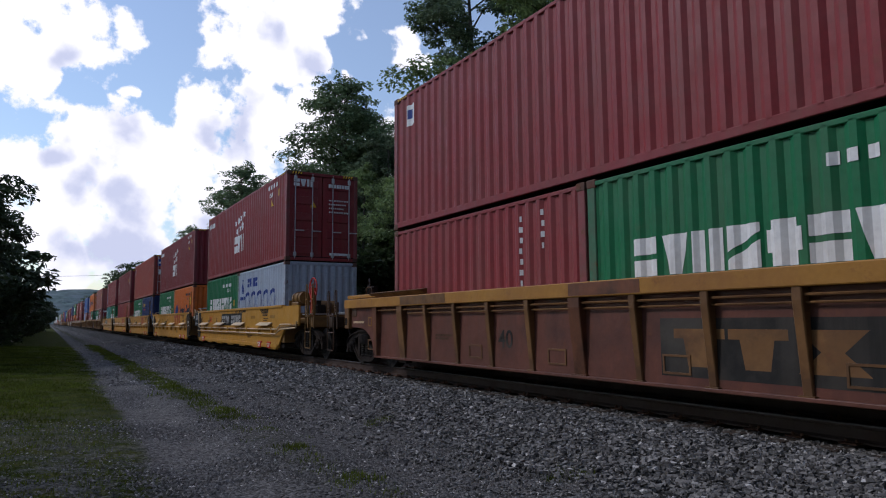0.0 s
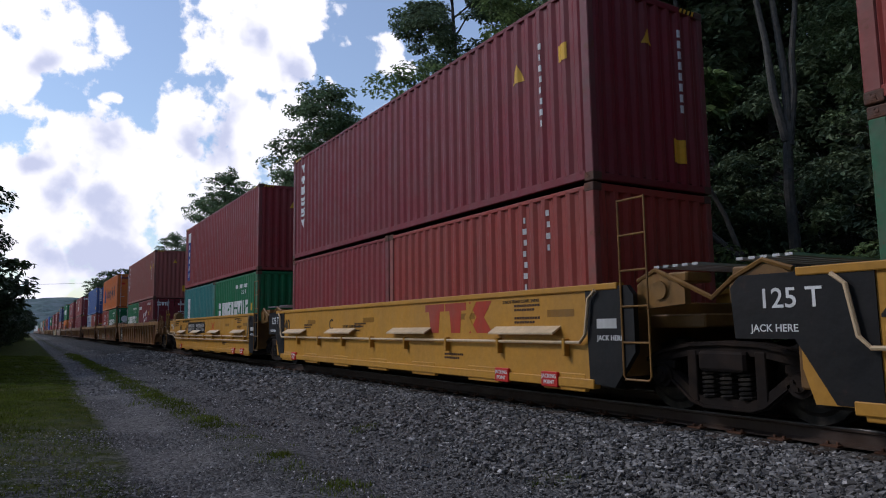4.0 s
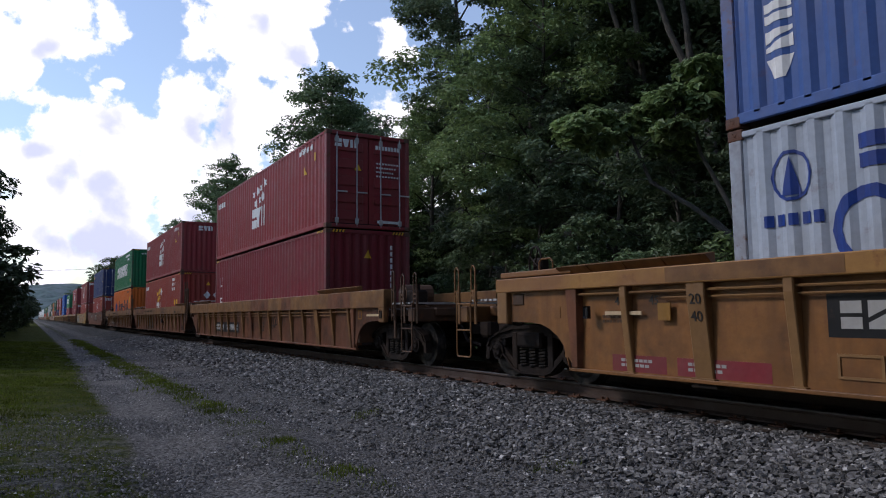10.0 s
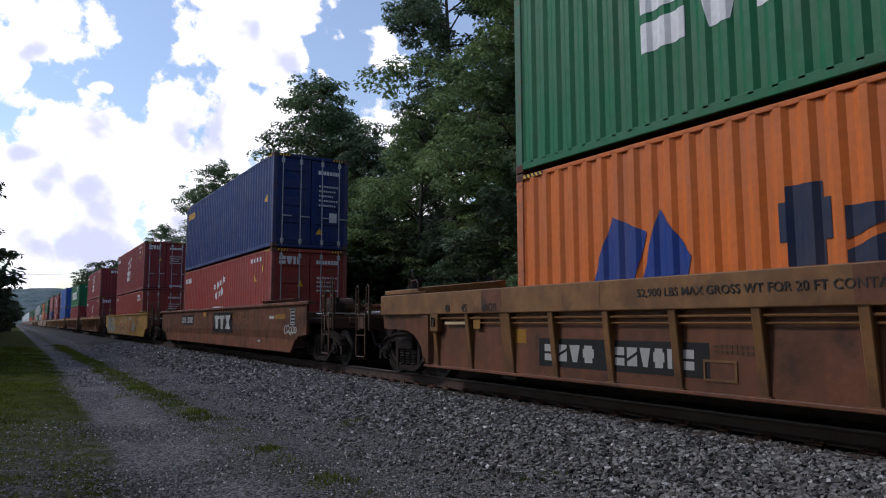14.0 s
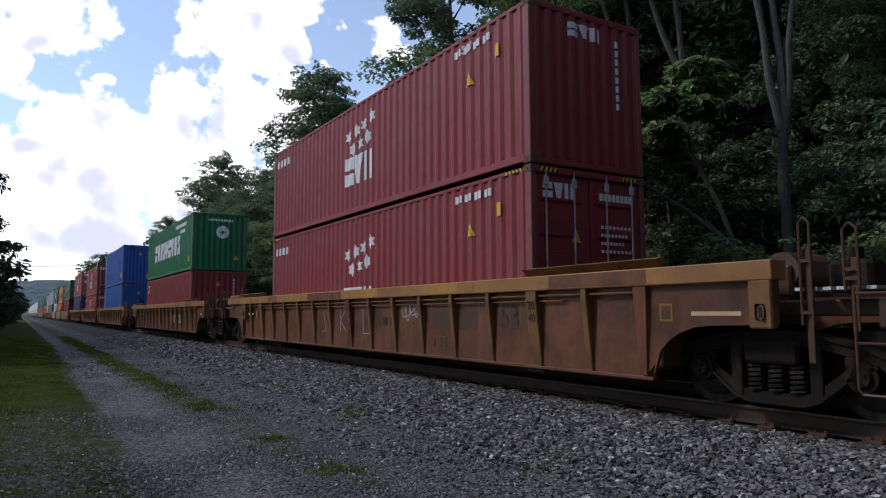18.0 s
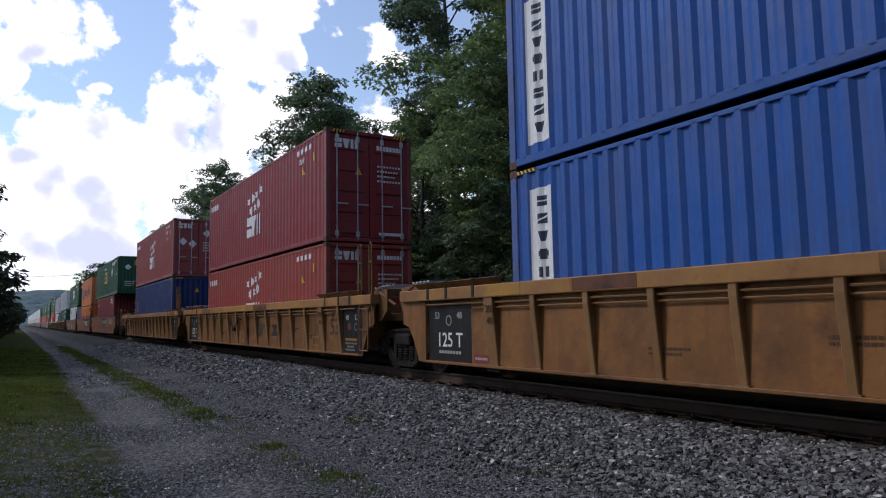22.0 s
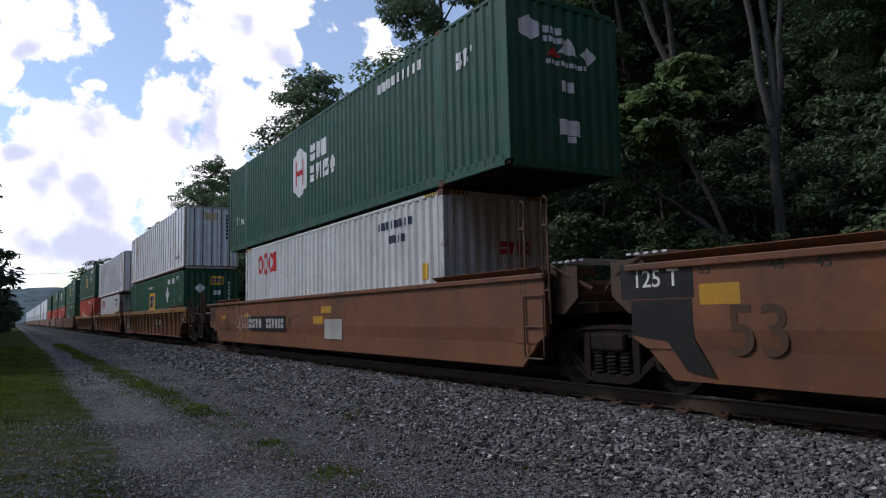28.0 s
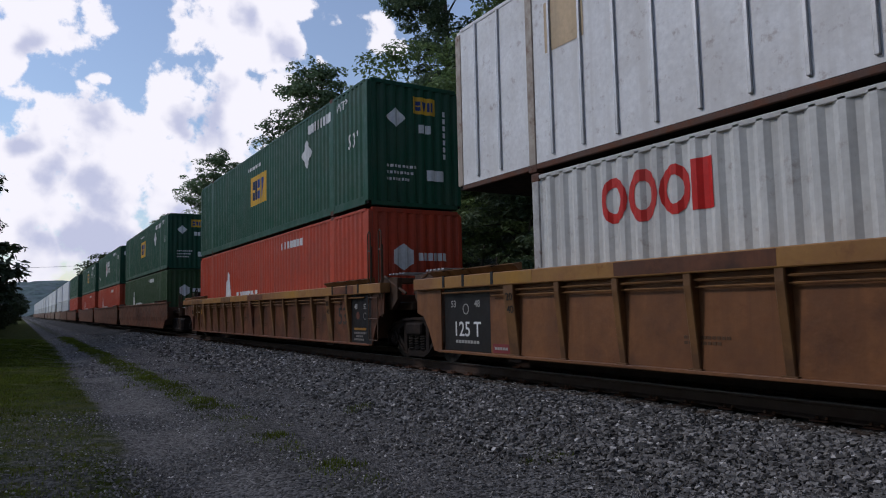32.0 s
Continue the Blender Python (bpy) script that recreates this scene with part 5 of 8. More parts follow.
def well_car(label, kind, size, front, back, body, trim, marks=(), deep=False, simple=False):
    """One unit of a double-stack well car, on an Empty at rail level under its middle; the leading end is -y."""
    th = tagged(new("well_car"), label, "railway car", "well cars of the train")
    a = 8.5 if size == 53 else 6.65          # half the well
    tc = a + 1.25                            # truck centre
    J = 9.85 if size == 53 else 7.85
    E = 11.8 if size == 53 else 10.0
    ends = ((-1, front), (1, back))
    # side walls with their cut-away ends
    def side_poly():
        pts = []
        for s, e in ((-1, front), (1, back)):
            if kind == "rib":
                q = [(a + 0.78 - 0.78 * math.cos(radians(15 * i)), 0.28 + 0.6 * math.sin(radians(15 * i))) for i in range(7)] + [(a + 1.55, 0.9), (a + 1.55, 1.35)] if e == "end" else ([(a - 0.25, 0.26), (a + 0.55, 0.98), (a + 1.1, 1.02), (a + 1.1, 1.35)] if s == 1 else [(a - 0.05, 0.26), (a + 0.5, 0.84), (a + 0.5, 1.35)]) if deep else [(a + 0.12, 0.26), (a + 0.3, 0.62), (a + 0.48, 0.86), (a + 0.7, 0.92), (a + 0.7, 1.35)]
            elif kind == "smooth":
                q = [(a + 0.5, 0.58), (a + 0.62, 0.66), (a + 1.2, 0.72), (a + 1.2, 1.53)] if e == "end" else [(a + 0.35, 0.58), (a + 0.55, 0.7), (a + 0.55, 1.53)]
            else:
                q = [(a - 0.35, 0.28), (a + 0.35, 0.86), (a + 1.6, 0.92), (a + 1.6, 1.5)] if e == "end" else [(a - 0.05, 0.28), (a + 0.05, 0.6), (a + 0.05, 1.5)]
            pts.append([(s * y, z) for y, z in q])
        return pts[0] + pts[1][::-1]
    poly = side_poly()
    key = (kind, size, front, back, deep)
    step = 1.013 if deep else 1.063
    low = 1.16 if deep else 1.33
    inner = a - 0.13
    def wall(b, s):
        if kind == "yellow":
            return b.prism(poly, *sorted((s * 1.47, s * 1.41)))
        for q in (-1, 1):
            tip = [p for p in poly if p[0] * q > 0]
            tip = [p for p in tip if abs(p[0]) > inner] + [(q * inner, 1.53 if kind == "smooth" else 1.35), (q * inner, 0.26 if kind == "rib" else 0.58)]
            tip.sort(key=lambda p: math.atan2(p[1] - 0.95, p[0] - q * (inner + 0.3)))
            b.prism(tip, *sorted((s * (1.44 if kind == "rib" else 1.47), s * 1.41)))
        if kind == "rib":
            b.box(*sorted((s * WALL_X, s * (WALL_X - 0.03))), -inner, inner, 0.26, 1.4)
        else:
            b.prism_y([(s * 1.47, 1.53), (s * 1.47, 0.8), (s * 1.41, 0.24), (s * 1.37, 0.24), (s * 1.43, 0.8), (s * 1.43, 1.53)], -inner, inner)
    for s in (-1, 1):
        part("side_wall", cached(("side_wall", s) + key, body, lambda b: wall(b, s)), th)
    ca = [a + (1.55 if e == "end" else (1.1 if q == 1 else 0.5) if deep else 0.7) for q, e in ends]
    if kind == "rib":
        for s in (-1, 1):
            part("top_chord", cached(("top_chord", s) + key, trim, lambda b: b.box(*sorted((s * 1.52, s * 1.27)), -ca[0], ca[1], low, 1.53, 0.012)), th, "worn yellow top rail")
            part("bottom_flange", cached(("bottom_flange", s) + key, body, lambda b: b.box(*sorted((s * 1.45, s * 1.33)), -a, a, 0.245, 0.285, 0.006)), th)
        for q, e in ends:
            if e == "end" and not simple:
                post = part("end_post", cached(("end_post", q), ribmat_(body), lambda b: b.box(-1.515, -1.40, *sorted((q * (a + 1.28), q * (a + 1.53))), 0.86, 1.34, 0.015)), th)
                # no opening in the post: a black box paints the hole's dark inside
                part("post_hole", cached(("post_hole", q), BLACKPAINT, lambda b: b.box(-1.518, -1.5, *sorted((q * (a + 1.36), q * (a + 1.46))), 0.94, 1.1, 0.03)), post)
                part("painted_strip", cached(("painted_strip", q), PALEYELLOW, lambda b: b.box(-1.444, -1.43, *sorted((q * (a + 0.55), q * (a + 1.15))), 0.985, 1.03)), th)
                part("notice_plate", cached(("side_notice", q), DULLYELLOW, lambda b: b.box(-1.445, -1.43, *sorted((q * (a + 0.12), q * (a + 0.3))), 0.92, 1.12)), th)
                part("notice_face", cached(("side_notice_face", q), body, lambda b: b.box(-1.447, -1.44, *sorted((q * (a + 0.145), q * (a + 0.275))), 0.945, 1.095)), th)
            if e == "end":
                part("rib", cached(("gusset_rib", q), RUSTBROWN, lambda b: b.add([(-1.3, -0.12, 0.3), (-1.3, 0.12, 0.3), (-1.46, 0.05, 0.3), (-1.46, -0.05, 0.3), (-1.3, -0.12, 1.33), (-1.3, 0.12, 1.33), (-1.5, 0.1, 1.33), (-1.5, -0.1, 1.33)], [(0, 1, 2, 3), (4, 7, 6, 5), (0, 4, 5, 1), (3, 2, 6, 7), (1, 5, 6, 2), (0, 3, 7, 4)])), th, at=(0, q * (a - 0.13), 0))
        if not simple:
            rp = random.Random(label + str(front) + str(len(marks)))
            y = -a + rp.uniform(0.0, 1.0)
            while y < a - 1.5:
                l = rp.uniform(0.5, 2.2)
                part("paint_patch", cached(("paint_patch", round(l, 1), deep), rp.choice((RUSTBROWN, RUSTRIB) if deep else (RUSTBROWN, RUSTRIB, PATCHYELLOW)), lambda b: b.box(-1.523, -1.519, 0, round(l, 1), low + 0.02, 1.515)), th, at=(0, y, 0))
                y += l + rp.uniform(0.8, 3.5)
            for k in range(-6, 7, 2):
                if rp.random() < 0.35:
                    part("floor_beam_plate", cached("floor_beam_plate", ribmat_(body), lambda b: (b.box(-1.397, -1.38, -0.2, 0.2, 0.60, 0.625), b.box(-1.397, -1.38, -0.2, 0.2, 0.40, 0.425), b.box(-1.397, -1.38, -0.2, -0.175, 0.425, 0.6), b.box(-1.397, -1.38, 0.175, 0.2, 0.425, 0.6))), th, at=(0, k * step + 0.5, 0))
        n = (8 if deep else 7) if size == 53 else 5
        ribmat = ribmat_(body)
        def rib_shape(b, w):
            x0, lo, hi = -WALL_X + 0.004, rib_x(0.29), rib_x(1.2)
            c = 0.012
            ring_ = lambda x, z: [(x0, -w / 2, z), (x0, w / 2, z), (x + c, w / 2, z), (x, w / 2 - c, z), (x, -w / 2 + c, z), (x + c, -w / 2, z)]
            pts = ring_(lo, 0.29) + ring_(hi, 1.2) + ring_(hi, 1.335)
            f = [tuple(range(5, -1, -1)), tuple(range(12, 18))]
            for k in (0, 6):
                f += [(k + i, k + (i + 1) % 6, k + 6 + (i + 1) % 6, k + 6 + i) for i in range(6)]
            b.add(pts, f)
            b.box(x0 - 0.06, x0, -w / 2 - 0.03, w / 2 + 0.03, 0.28, 0.30)
        rib = lambda w, d, rm: cached(("rib", w), rm, lambda b: rib_shape(b, w))
        dark = [(m[1], m[2]) for m in marks if m[0] == "plate" and m[5] is BLACKPAINT and m[4] > 1.3]
        for k in range(-n, n + 1):
            if any(y0 < k * step < y1 for y0, y1 in dark):
                continue
            wide = k in (0, 6 if size == 53 else 5, -6 if size == 53 else -5)
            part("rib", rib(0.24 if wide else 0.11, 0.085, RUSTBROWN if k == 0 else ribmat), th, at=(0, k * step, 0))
            if not simple and wide and k:
                part("jacking_pad", cached("jacking_pad", STEEL, lambda b: b.box(-1.42, -1.28, -0.17, 0.17, 0.19, 0.29, 0.01)), th, at=(0, k * step, 0))
        if not simple:
            part("brake_pipe", cached(("low_brake_pipe",) + key, ribmat_(body), lambda b: b.tube([(-1.43, -a + 1.5, low - 0.15), (-1.43, a - 1.6, low - 0.15)], 0.013, 6)), th)
            part("brake_pipe", cached(("brake_pipe",) + key, ribmat_(body), lambda b: b.tube([(-1.45, -a + 0.2, low - 0.075), (-1.45, a - 0.2, low - 0.075)], 0.016, 6)), th)
    elif kind == "smooth":
        for s in (-1, 1):
            part("lower_skirt", cached(("lower_skirt", s) + key, body, lambda b: b.prism([(-a - 0.35, 0.582), (a + 0.35, 0.582), (a, 0.24), (-a, 0.24)], *sorted((s * 1.449, s * 1.40)))), th)
            part("top_chord", cached(("top_chord", s) + key, body, lambda b: b.box(*sorted((s * 1.53, s * 1.34)), -ca[0] + 0.1, ca[1] - 0.1, 1.47, 1.55, 0.012)), th)
    else:
        for s in (-1, 1):
            part("top_chord", cached(("top_chord", s) + key, body, lambda b: b.box(*sorted((s * 1.5, s * 1.36)), -a - 0.05, a + 0.05, 1.46, 1.54, 0.01)), th)
            part("bottom_sill", cached(("bottom_sill", s) + key, body, lambda b: b.box(*sorted((s * 1.5, s * 1.38)), -a + 0.4, a - 0.4, 0.22, 0.34, 0.01)), th)
        if not simple:
            def pipes(b, low):
                z, p = (0.66, 0.02) if low else (0.80, 0.0)
                run = []
                for q, e in ends:
                    if e == "end":
                        run.append([(a + 1.7, 1.04), (a + 1.62, 0.86), (a + 0.1, 0.80), (a - 0.35, z)] if low else [(a + 1.15, 0.95), (a + 0.05, 0.95), (a - 0.25, z)])
                    else:
                        run.append([(a - 0.38, z)] if low else [(a - 0.3, 1.46), (a - 0.42, 1.36), (a - 0.5, 0.9), (a - 0.6, z)])
                path = [(-1.53 - p, -y, zz) for y, zz in run[0]] + [(-1.53 - p, y, zz) for y, zz in run[1][::-1]]
                b.tube(path, 0.023, 7)
            part("pipe_rail", cached(("pipe_rail",) + key, PALEYELLOW, lambda b: pipes(b, False)), th)
            if "end" in (front, back):
                part("pipe_rail", cached(("low_pipe_rail",) + key, PALEYELLOW, lambda b: pipes(b, True)), th)
            for y in np.arange(-a + 0.9, a - 0.6, 1.5):
                part("pipe_clip", cached("pipe_clip", body, lambda b: b.box(-1.56, -1.46, -0.03, 0.03, 0.62, 0.85, 0.008)), th, at=(0, float(y), 0))
            for q, e in ends:
                if e == "joint":
                    part("end_apron", cached(("end_apron", q), BLACKPAINT, lambda b: b.prism([(6.0, 0.29), (6.4, 0.29), (6.75, 0.87), (7.38, 0.87), (7.41, 1.38), (7.3, 1.5), (6.0, 1.5)] if q == 1 else [(-6.13, 1.5), (-6.17, 0.29), (-6.6, 0.26), (-6.95, 0.7), (-6.95, 1.38), (-6.85, 1.5)], -1.486, -1.41)), th, "black painted end panel")
                    if q == 1:
                        write(th, "125 T", 6.78, 1.25, 0.27, LOGOWHITE, -1.49)
                        write(th, "JACK HERE", 6.95, 0.97, 0.1, LOGOWHITE, -1.49)
                    else:
                        write(th, "JACK HERE", -6.55, 0.86, 0.09, LOGOWHITE, -1.49)
                        part("notice_plate", cached("notice_plate", GREYSPRAY_, lambda b: b.box(-1.492, -1.48, -0.17, 0.17, 0.98, 1.1)), th, at=(0, -6.5, 0))
            led = cached("ledge", PALEYELLOW, lambda b: b.add([(-1.47, -0.75, 1.02), (-1.47, 0.75, 1.02), (-1.62, 0.75, 0.93), (-1.62, -0.75, 0.93), (-1.47, -0.75, 0.99), (-1.47, 0.75, 0.99), (-1.62, 0.75, 0.905), (-1.62, -0.75, 0.905)], [(0, 1, 2, 3), (4, 7, 6, 5), (0, 4, 5, 1), (3, 2, 6, 7), (0, 3, 7, 4), (1, 5, 6, 2)]))
            for y in (-4.87, -1.4, 1.9, 5.0):
                part("step_ledge", led, th, "pale painted step ledge", at=(0, y, 0))
            for y in np.arange(-a + 1.0, a - 0.5, 1.9):
                part("drain_foot", cached("drain_foot", body, lambda b: b.box(-1.478, -1.40, -0.42, 0.42, 0.17, 0.40, 0.01)), th, at=(0, float(y), 0))
            for y in (-5.4, -4.3, 5.1):
                tag = part("jacking_tag", cached("jacking_tag", LOGORED, lambda b: b.box(-1.52, -1.47, -0.17, 0.17, 0.2, 0.4, 0.008)), th, "red jacking tag", at=(0, y, 0))
                write(tag, "JACKING", 0, 0.34, 0.075, LOGOWHITE, -1.523)
                write(tag, "POINT", 0, 0.26, 0.075, LOGOWHITE, -1.523)
    # guide flanges on the chord at both ends
    if kind != "yellow":
        tilt = 0.12 if kind == "rib" else 0.16
        z0 = 1.53
        for s in (-1, 1):
            def flange(b):
                n = 4 if kind == "rib" else 1
                y0, y1 = a - 2.3, a + (0.15 if kind == "rib" else 0.35)
                w = (y1 - y0) / n
                for i in range(n):
                    p, q = s * (y0 + i * w + 0.012), s * (y0 + (i + 1) * w - 0.012)
                    p, q = min(p, q), max(p, q)
                    b.add([(-1.40, p, z0), (-1.40, q, z0), (-1.40 - tilt, q, z0 + 0.10), (-1.40 - tilt, p, z0 + 0.10), (-1.35, p, z0), (-1.35, q, z0), (-1.36, q, z0 + 0.13), (-1.36, p, z0 + 0.13)],
                          [(0, 1, 2, 3), (4, 7, 6, 5), (0, 4, 5, 1), (3, 2, 6, 7), (0, 3, 7, 4), (1, 5, 6, 2)])
            part("guide_flange", cached(("guide_flange", s, kind, size), RUSTRIB if kind == "rib" else body, flange), th)
    if kind == "rib" and not simple and not deep:
        for q, e in ends:
            if e == "joint":
                for k in (0.35, 0.95, 1.75):
                    part("guide_band", cached(("guide_band", q), BLACKPAINT, lambda b: (b.box(-1.528, -1.37, -0.035, 0.035, 1.35, 1.545), b.add([(-1.395, -0.035, 1.53), (-1.395, 0.035, 1.53), (-1.527, 0.035, 1.635), (-1.527, -0.035, 1.635), (-1.37, -0.035, 1.53), (-1.37, 0.035, 1.53), (-1.36, 0.035, 1.665), (-1.36, -0.035, 1.665)], [(0, 1, 2, 3), (4, 7, 6, 5), (0, 4, 5, 1), (3, 2, 6, 7), (0, 3, 7, 4), (1, 5, 6, 2)]))), th, "black painted band", at=(0, q * (a - k), 0))
    sag = [m[1] for m in marks if m[0] == "hose"]
    for hy in sag:
        hose = part("brake_hose", cached("brake_hose", STEEL, lambda b: b.tube([(-1.44, 0.8, 1.085), (-1.46, 0.5, 1.06), (-1.47, 0.2, 0.85), (-1.47, 0.07, 0.79), (-1.47, -0.08, 0.79), (-1.47, -0.24, 0.88), (-1.46, -0.46, 1.06), (-1.44, -0.75, 1.085)], 0.024, 7)), th, "dark drooping brake hose", at=(0, hy, 0))
        part("cut_out_valve", cached("cut_out_valve", STEEL, lambda b: (b.box(-1.5, -1.38, -0.14, 0.14, 0.7, 0.77, 0.01), b.tube([(-1.47, 0.1, 0.79), (-1.47, -0.1, 0.79)], 0.04, 8))), hose)
    # well floor, end bulkheads and decks
    gear = GRIMYELLOW if kind == 'yellow' else RUSTRIB if body is OCHRE else ENDPAINT
    part("well_floor", cached(("well_floor", size), STEEL, lambda b: b.box(-1.38, 1.38, -a, a, 0.24, 0.34)), th)
    for s, e in ends:
        reach = E - 0.55 if e == "end" else J - 0.28
        part("end_deck", cached(("end_deck", s, e, size), gear, lambda b: (b.box(-1.0, 1.0, *sorted((s * (a - 0.3), s * reach)), 0.98, 1.14, 0.02), b.box(-1.42, 1.42, *sorted((s * (a - 0.15), s * (a + 0.12))), 0.4, 1.3, 0.02))), th)
        if simple:
            continue
        if not (e == "joint" and s == 1):
            ly = s * (a + 0.33 if e == "joint" else a + 2.5)
            tall = kind == "yellow" and e == "joint"
            ladder(th, ly, 0.36 if e == "joint" else 0.3, 2.55 if tall else 1.24, gear)
            for q in () if tall else (-0.24, 0.26):
                grab(th, ly + s * q, 1.2, 2.62 if e == "joint" and s == -1 else 1.8 if kind == "rib" else 2.05, gear, wide=0.12)
        if e == "joint":
            for x0 in (-1.3, 1.12):
                part("articulation_bracket", cached(("articulation_bracket", s, size, x0, kind), gear, lambda b: (b.prism([(s * (a + 0.2), 1.2), (s * (a + 0.9), 1.25), (s * (a + 0.9), 1.42), (s * (a + 0.62), 1.62), (s * (a + 0.4), 1.62), (s * (a + 0.2), 1.5)] if kind == 'yellow' else [(s * (a + 0.2), 0.98), (s * (a + 0.75), 0.98), (s * (a + 1.02), 1.2), (s * (a + 1.02), 1.62), (s * (a + 0.35), 1.66), (s * (a + 0.2), 1.5)], x0, x0 + 0.1), b.disc(x0 - 0.03, x0 + 0.13, s * (a + 0.55), 1.42, 0.11, 14))), th)
            for k in range(5):
                part("walkway_slat", cached("walkway_slat", GALV, lambda b: b.box(-1.1, 1.1, -0.04, 0.04, 1.70, 1.73)), th, at=(0, s * (a + 0.34 + 0.14 * k), 0))
            part("hose_bracket", cached(("hose_bracket", s), gear, lambda b: (b.box(-1.25, -0.8, *sorted((s * 0.62, s * 0.9)), 1.5, 1.62, 0.02), b.tube([(-1.28, s * 0.2, 1.55), (-1.3, s * 0.5, 1.66), (-1.3, s * 0.85, 1.5), (-1.2, s * 1.2, 1.3)], 0.03, 6))), th, at=(0, s * a, 0))
        else:
            part("end_sill", cached(("end_sill", s, size), gear, lambda b: b.box(-1.45, 1.45, *sorted((s * (E - 0.85), s * (E - 0.6))), 0.88, 1.14, 0.02)), th)
            [part("running_board_slat", cached("running_board_slat", GALV, lambda b: b.box(-1.4, 1.4, -0.04, 0.04, 1.22, 1.25)), th, at=(0, s * (a + 1.74 + 0.13 * k), 0)) for k in range(6)]
            part("coupler", cached(("coupler", s, size), STEEL, lambda b: (b.box(-0.12, 0.12, *sorted((s * (E - 0.9), s * (E - 0.1))), 0.62, 0.82, 0.02), b.box(-0.2, 0.2, *sorted((s * (E - 0.28), s * (E + 0.06))), 0.56, 0.9, 0.05))), th)
            part("air_hose", cached(("air_hose", s, size), STEEL, lambda b: b.tube([(-0.4, s * (E - 0.6), 0.8), (-0.42, s * (E - 0.35), 0.5), (-0.3, s * (E - 0.05), 0.42)], 0.03, 6)), th)
            if s == -1 or kind == "yellow":
                part("brake_cylinder", cached(("brake_cylinder", s, size), gear, lambda b: (b.tube([(-0.95, s * (a + 1.3), 1.45), (-0.3, s * (a + 1.3), 1.45)], 0.19, 14), b.box(-1.0, -0.9, s * (a + 1.3) - 0.12, s * (a + 1.3) + 0.12, 1.18, 1.5, 0.02), b.box(-0.35, -0.25, s * (a + 1.3) - 0.12, s * (a + 1.3) + 0.12, 1.18, 1.5, 0.02))), th)
                part("brake_valve", cached(("brake_valve", s, size), STEEL, lambda b: (b.box(-1.2, -0.9, *sorted((s * (a + 1.9), s * (a + 2.3))), 1.2, 1.5, 0.04), b.tube([(-1.05, s * (a + 2.1), 1.5), (-1.05, s * (a + 2.1), 1.62)], 0.07, 8))), th)
        if kind == "yellow" and e == "end":
            part("equipment_box", cached(("equipment_box", s), GRIMYELLOW, lambda b: (b.tube([(-1.2, s * (a + 0.62), 1.72), (-1.2, s * (a + 0.66), 1.72), (-1.2, s * (a + 1.34), 1.72), (-1.2, s * (a + 1.38), 1.72)], 0.17, 24), b.box(-1.42, -0.95, *sorted((s * (a + 0.5), s * (a + 0.56))), 1.5, 1.66, 0.01), b.box(-1.4, -1.0, *sorted((s * (a + 0.7), s * (a + 1.3))), 1.5, 1.6, 0.02), [b.tube([(-1.2 + 0.185 * math.cos(t), s * (a + k), 1.72 + 0.185 * math.sin(t)) for t in (i * math.pi / 8 for i in range(17))], 0.012, 5) for k in (0.82, 1.18)])), th, "yellow air tank with straps")
            part("step_stirrup", cached(("step_stirrup", s), gear, lambda b: b.tube([(-1.5, s * (a + 1.6), 0.95), (-1.52, s * (a + 0.4), 0.86), (-1.52, s * (a - 0.3), 0.86)], 0.022, 6)), th)
            if s == -1:
                part("hand_wheel", cached("hand_wheel", LOGORED, lambda b: (b.tube([(-1.2, s * (a + 2.05) + 0.3 * math.cos(t), 1.95 + 0.3 * math.sin(t)) for t in (i * math.pi / 10 for i in range(21))], 0.022, 6), [b.tube([(-1.2, s * (a + 2.05), 1.95), (-1.2, s * (a + 2.05) + 0.3 * math.cos(t), 1.95 + 0.3 * math.sin(t))], 0.014, 5) for t in (0.5, 2.1, 3.7, 5.3)], b.box(-1.26, -1.12, s * (a + 2.05) - 0.03, s * (a + 2.05) + 0.03, 1.2, 1.98))), th, "red hand brake wheel")
        if s == 1 and kind == "rib" and e == "end":
            wy = a + 1.15
            part("brake_wheel", cached(("brake_wheel", size), STEEL, lambda b: (b.tube([(-1.05 + 0.1 * math.cos(t), wy + 0.27 * math.cos(t), 1.78 + 0.25 * math.sin(t)) for t in (i * math.pi / 10 for i in range(21))], 0.018, 6),
                 [b.tube([(-1.05, wy, 1.78), (-1.05 + 0.1 * math.cos(t), wy + 0.27 * math.cos(t), 1.78 + 0.25 * math.sin(t))], 0.012, 5) for t in (0.5, 2.1, 3.7, 5.3)], b.box(-1.02, -0.86, wy - 0.12, wy + 0.12, 1.14, 1.86, 0.03))), th, "dark brake wheel")
            grab(th, wy - 0.55, 1.53, 1.8, gear, x=-1.3, wide=0.3)
            part("running_board", cached(("rear_board", size), trim, lambda b: b.box(-1.46, -1.1, a - 0.1, a + 1.5, 1.55, 1.63, 0.012)), th, "worn yellow guide rail")
            part("builders_plate", cached(("builders_plate", size), ENDPAINT, lambda b: b.box(-1.456, -1.43, a + 0.95, a + 1.2, 1.14, 1.3, 0.006)), th)
        if s == -1 and kind == "rib" and e == "end":
            grab(th, s * (a + 1.85), 0.9, 1.9, gear, wide=0.1)
    # trucks
    if not simple:
        truck(th, -tc if front == "end" else -J)
        if back == "end":
            truck(th, tc)
    else:
        part("trucks", cached(("trucks", size), STEEL, lambda b: [b.box(-1.05, 1.05, q - 1.2, q + 1.2, 0.1, 0.75, 0.1) for q in (-J, J)]), th)
    # markings
    xs = -WALL_X - 0.0005 if kind == "rib" else -1.4705
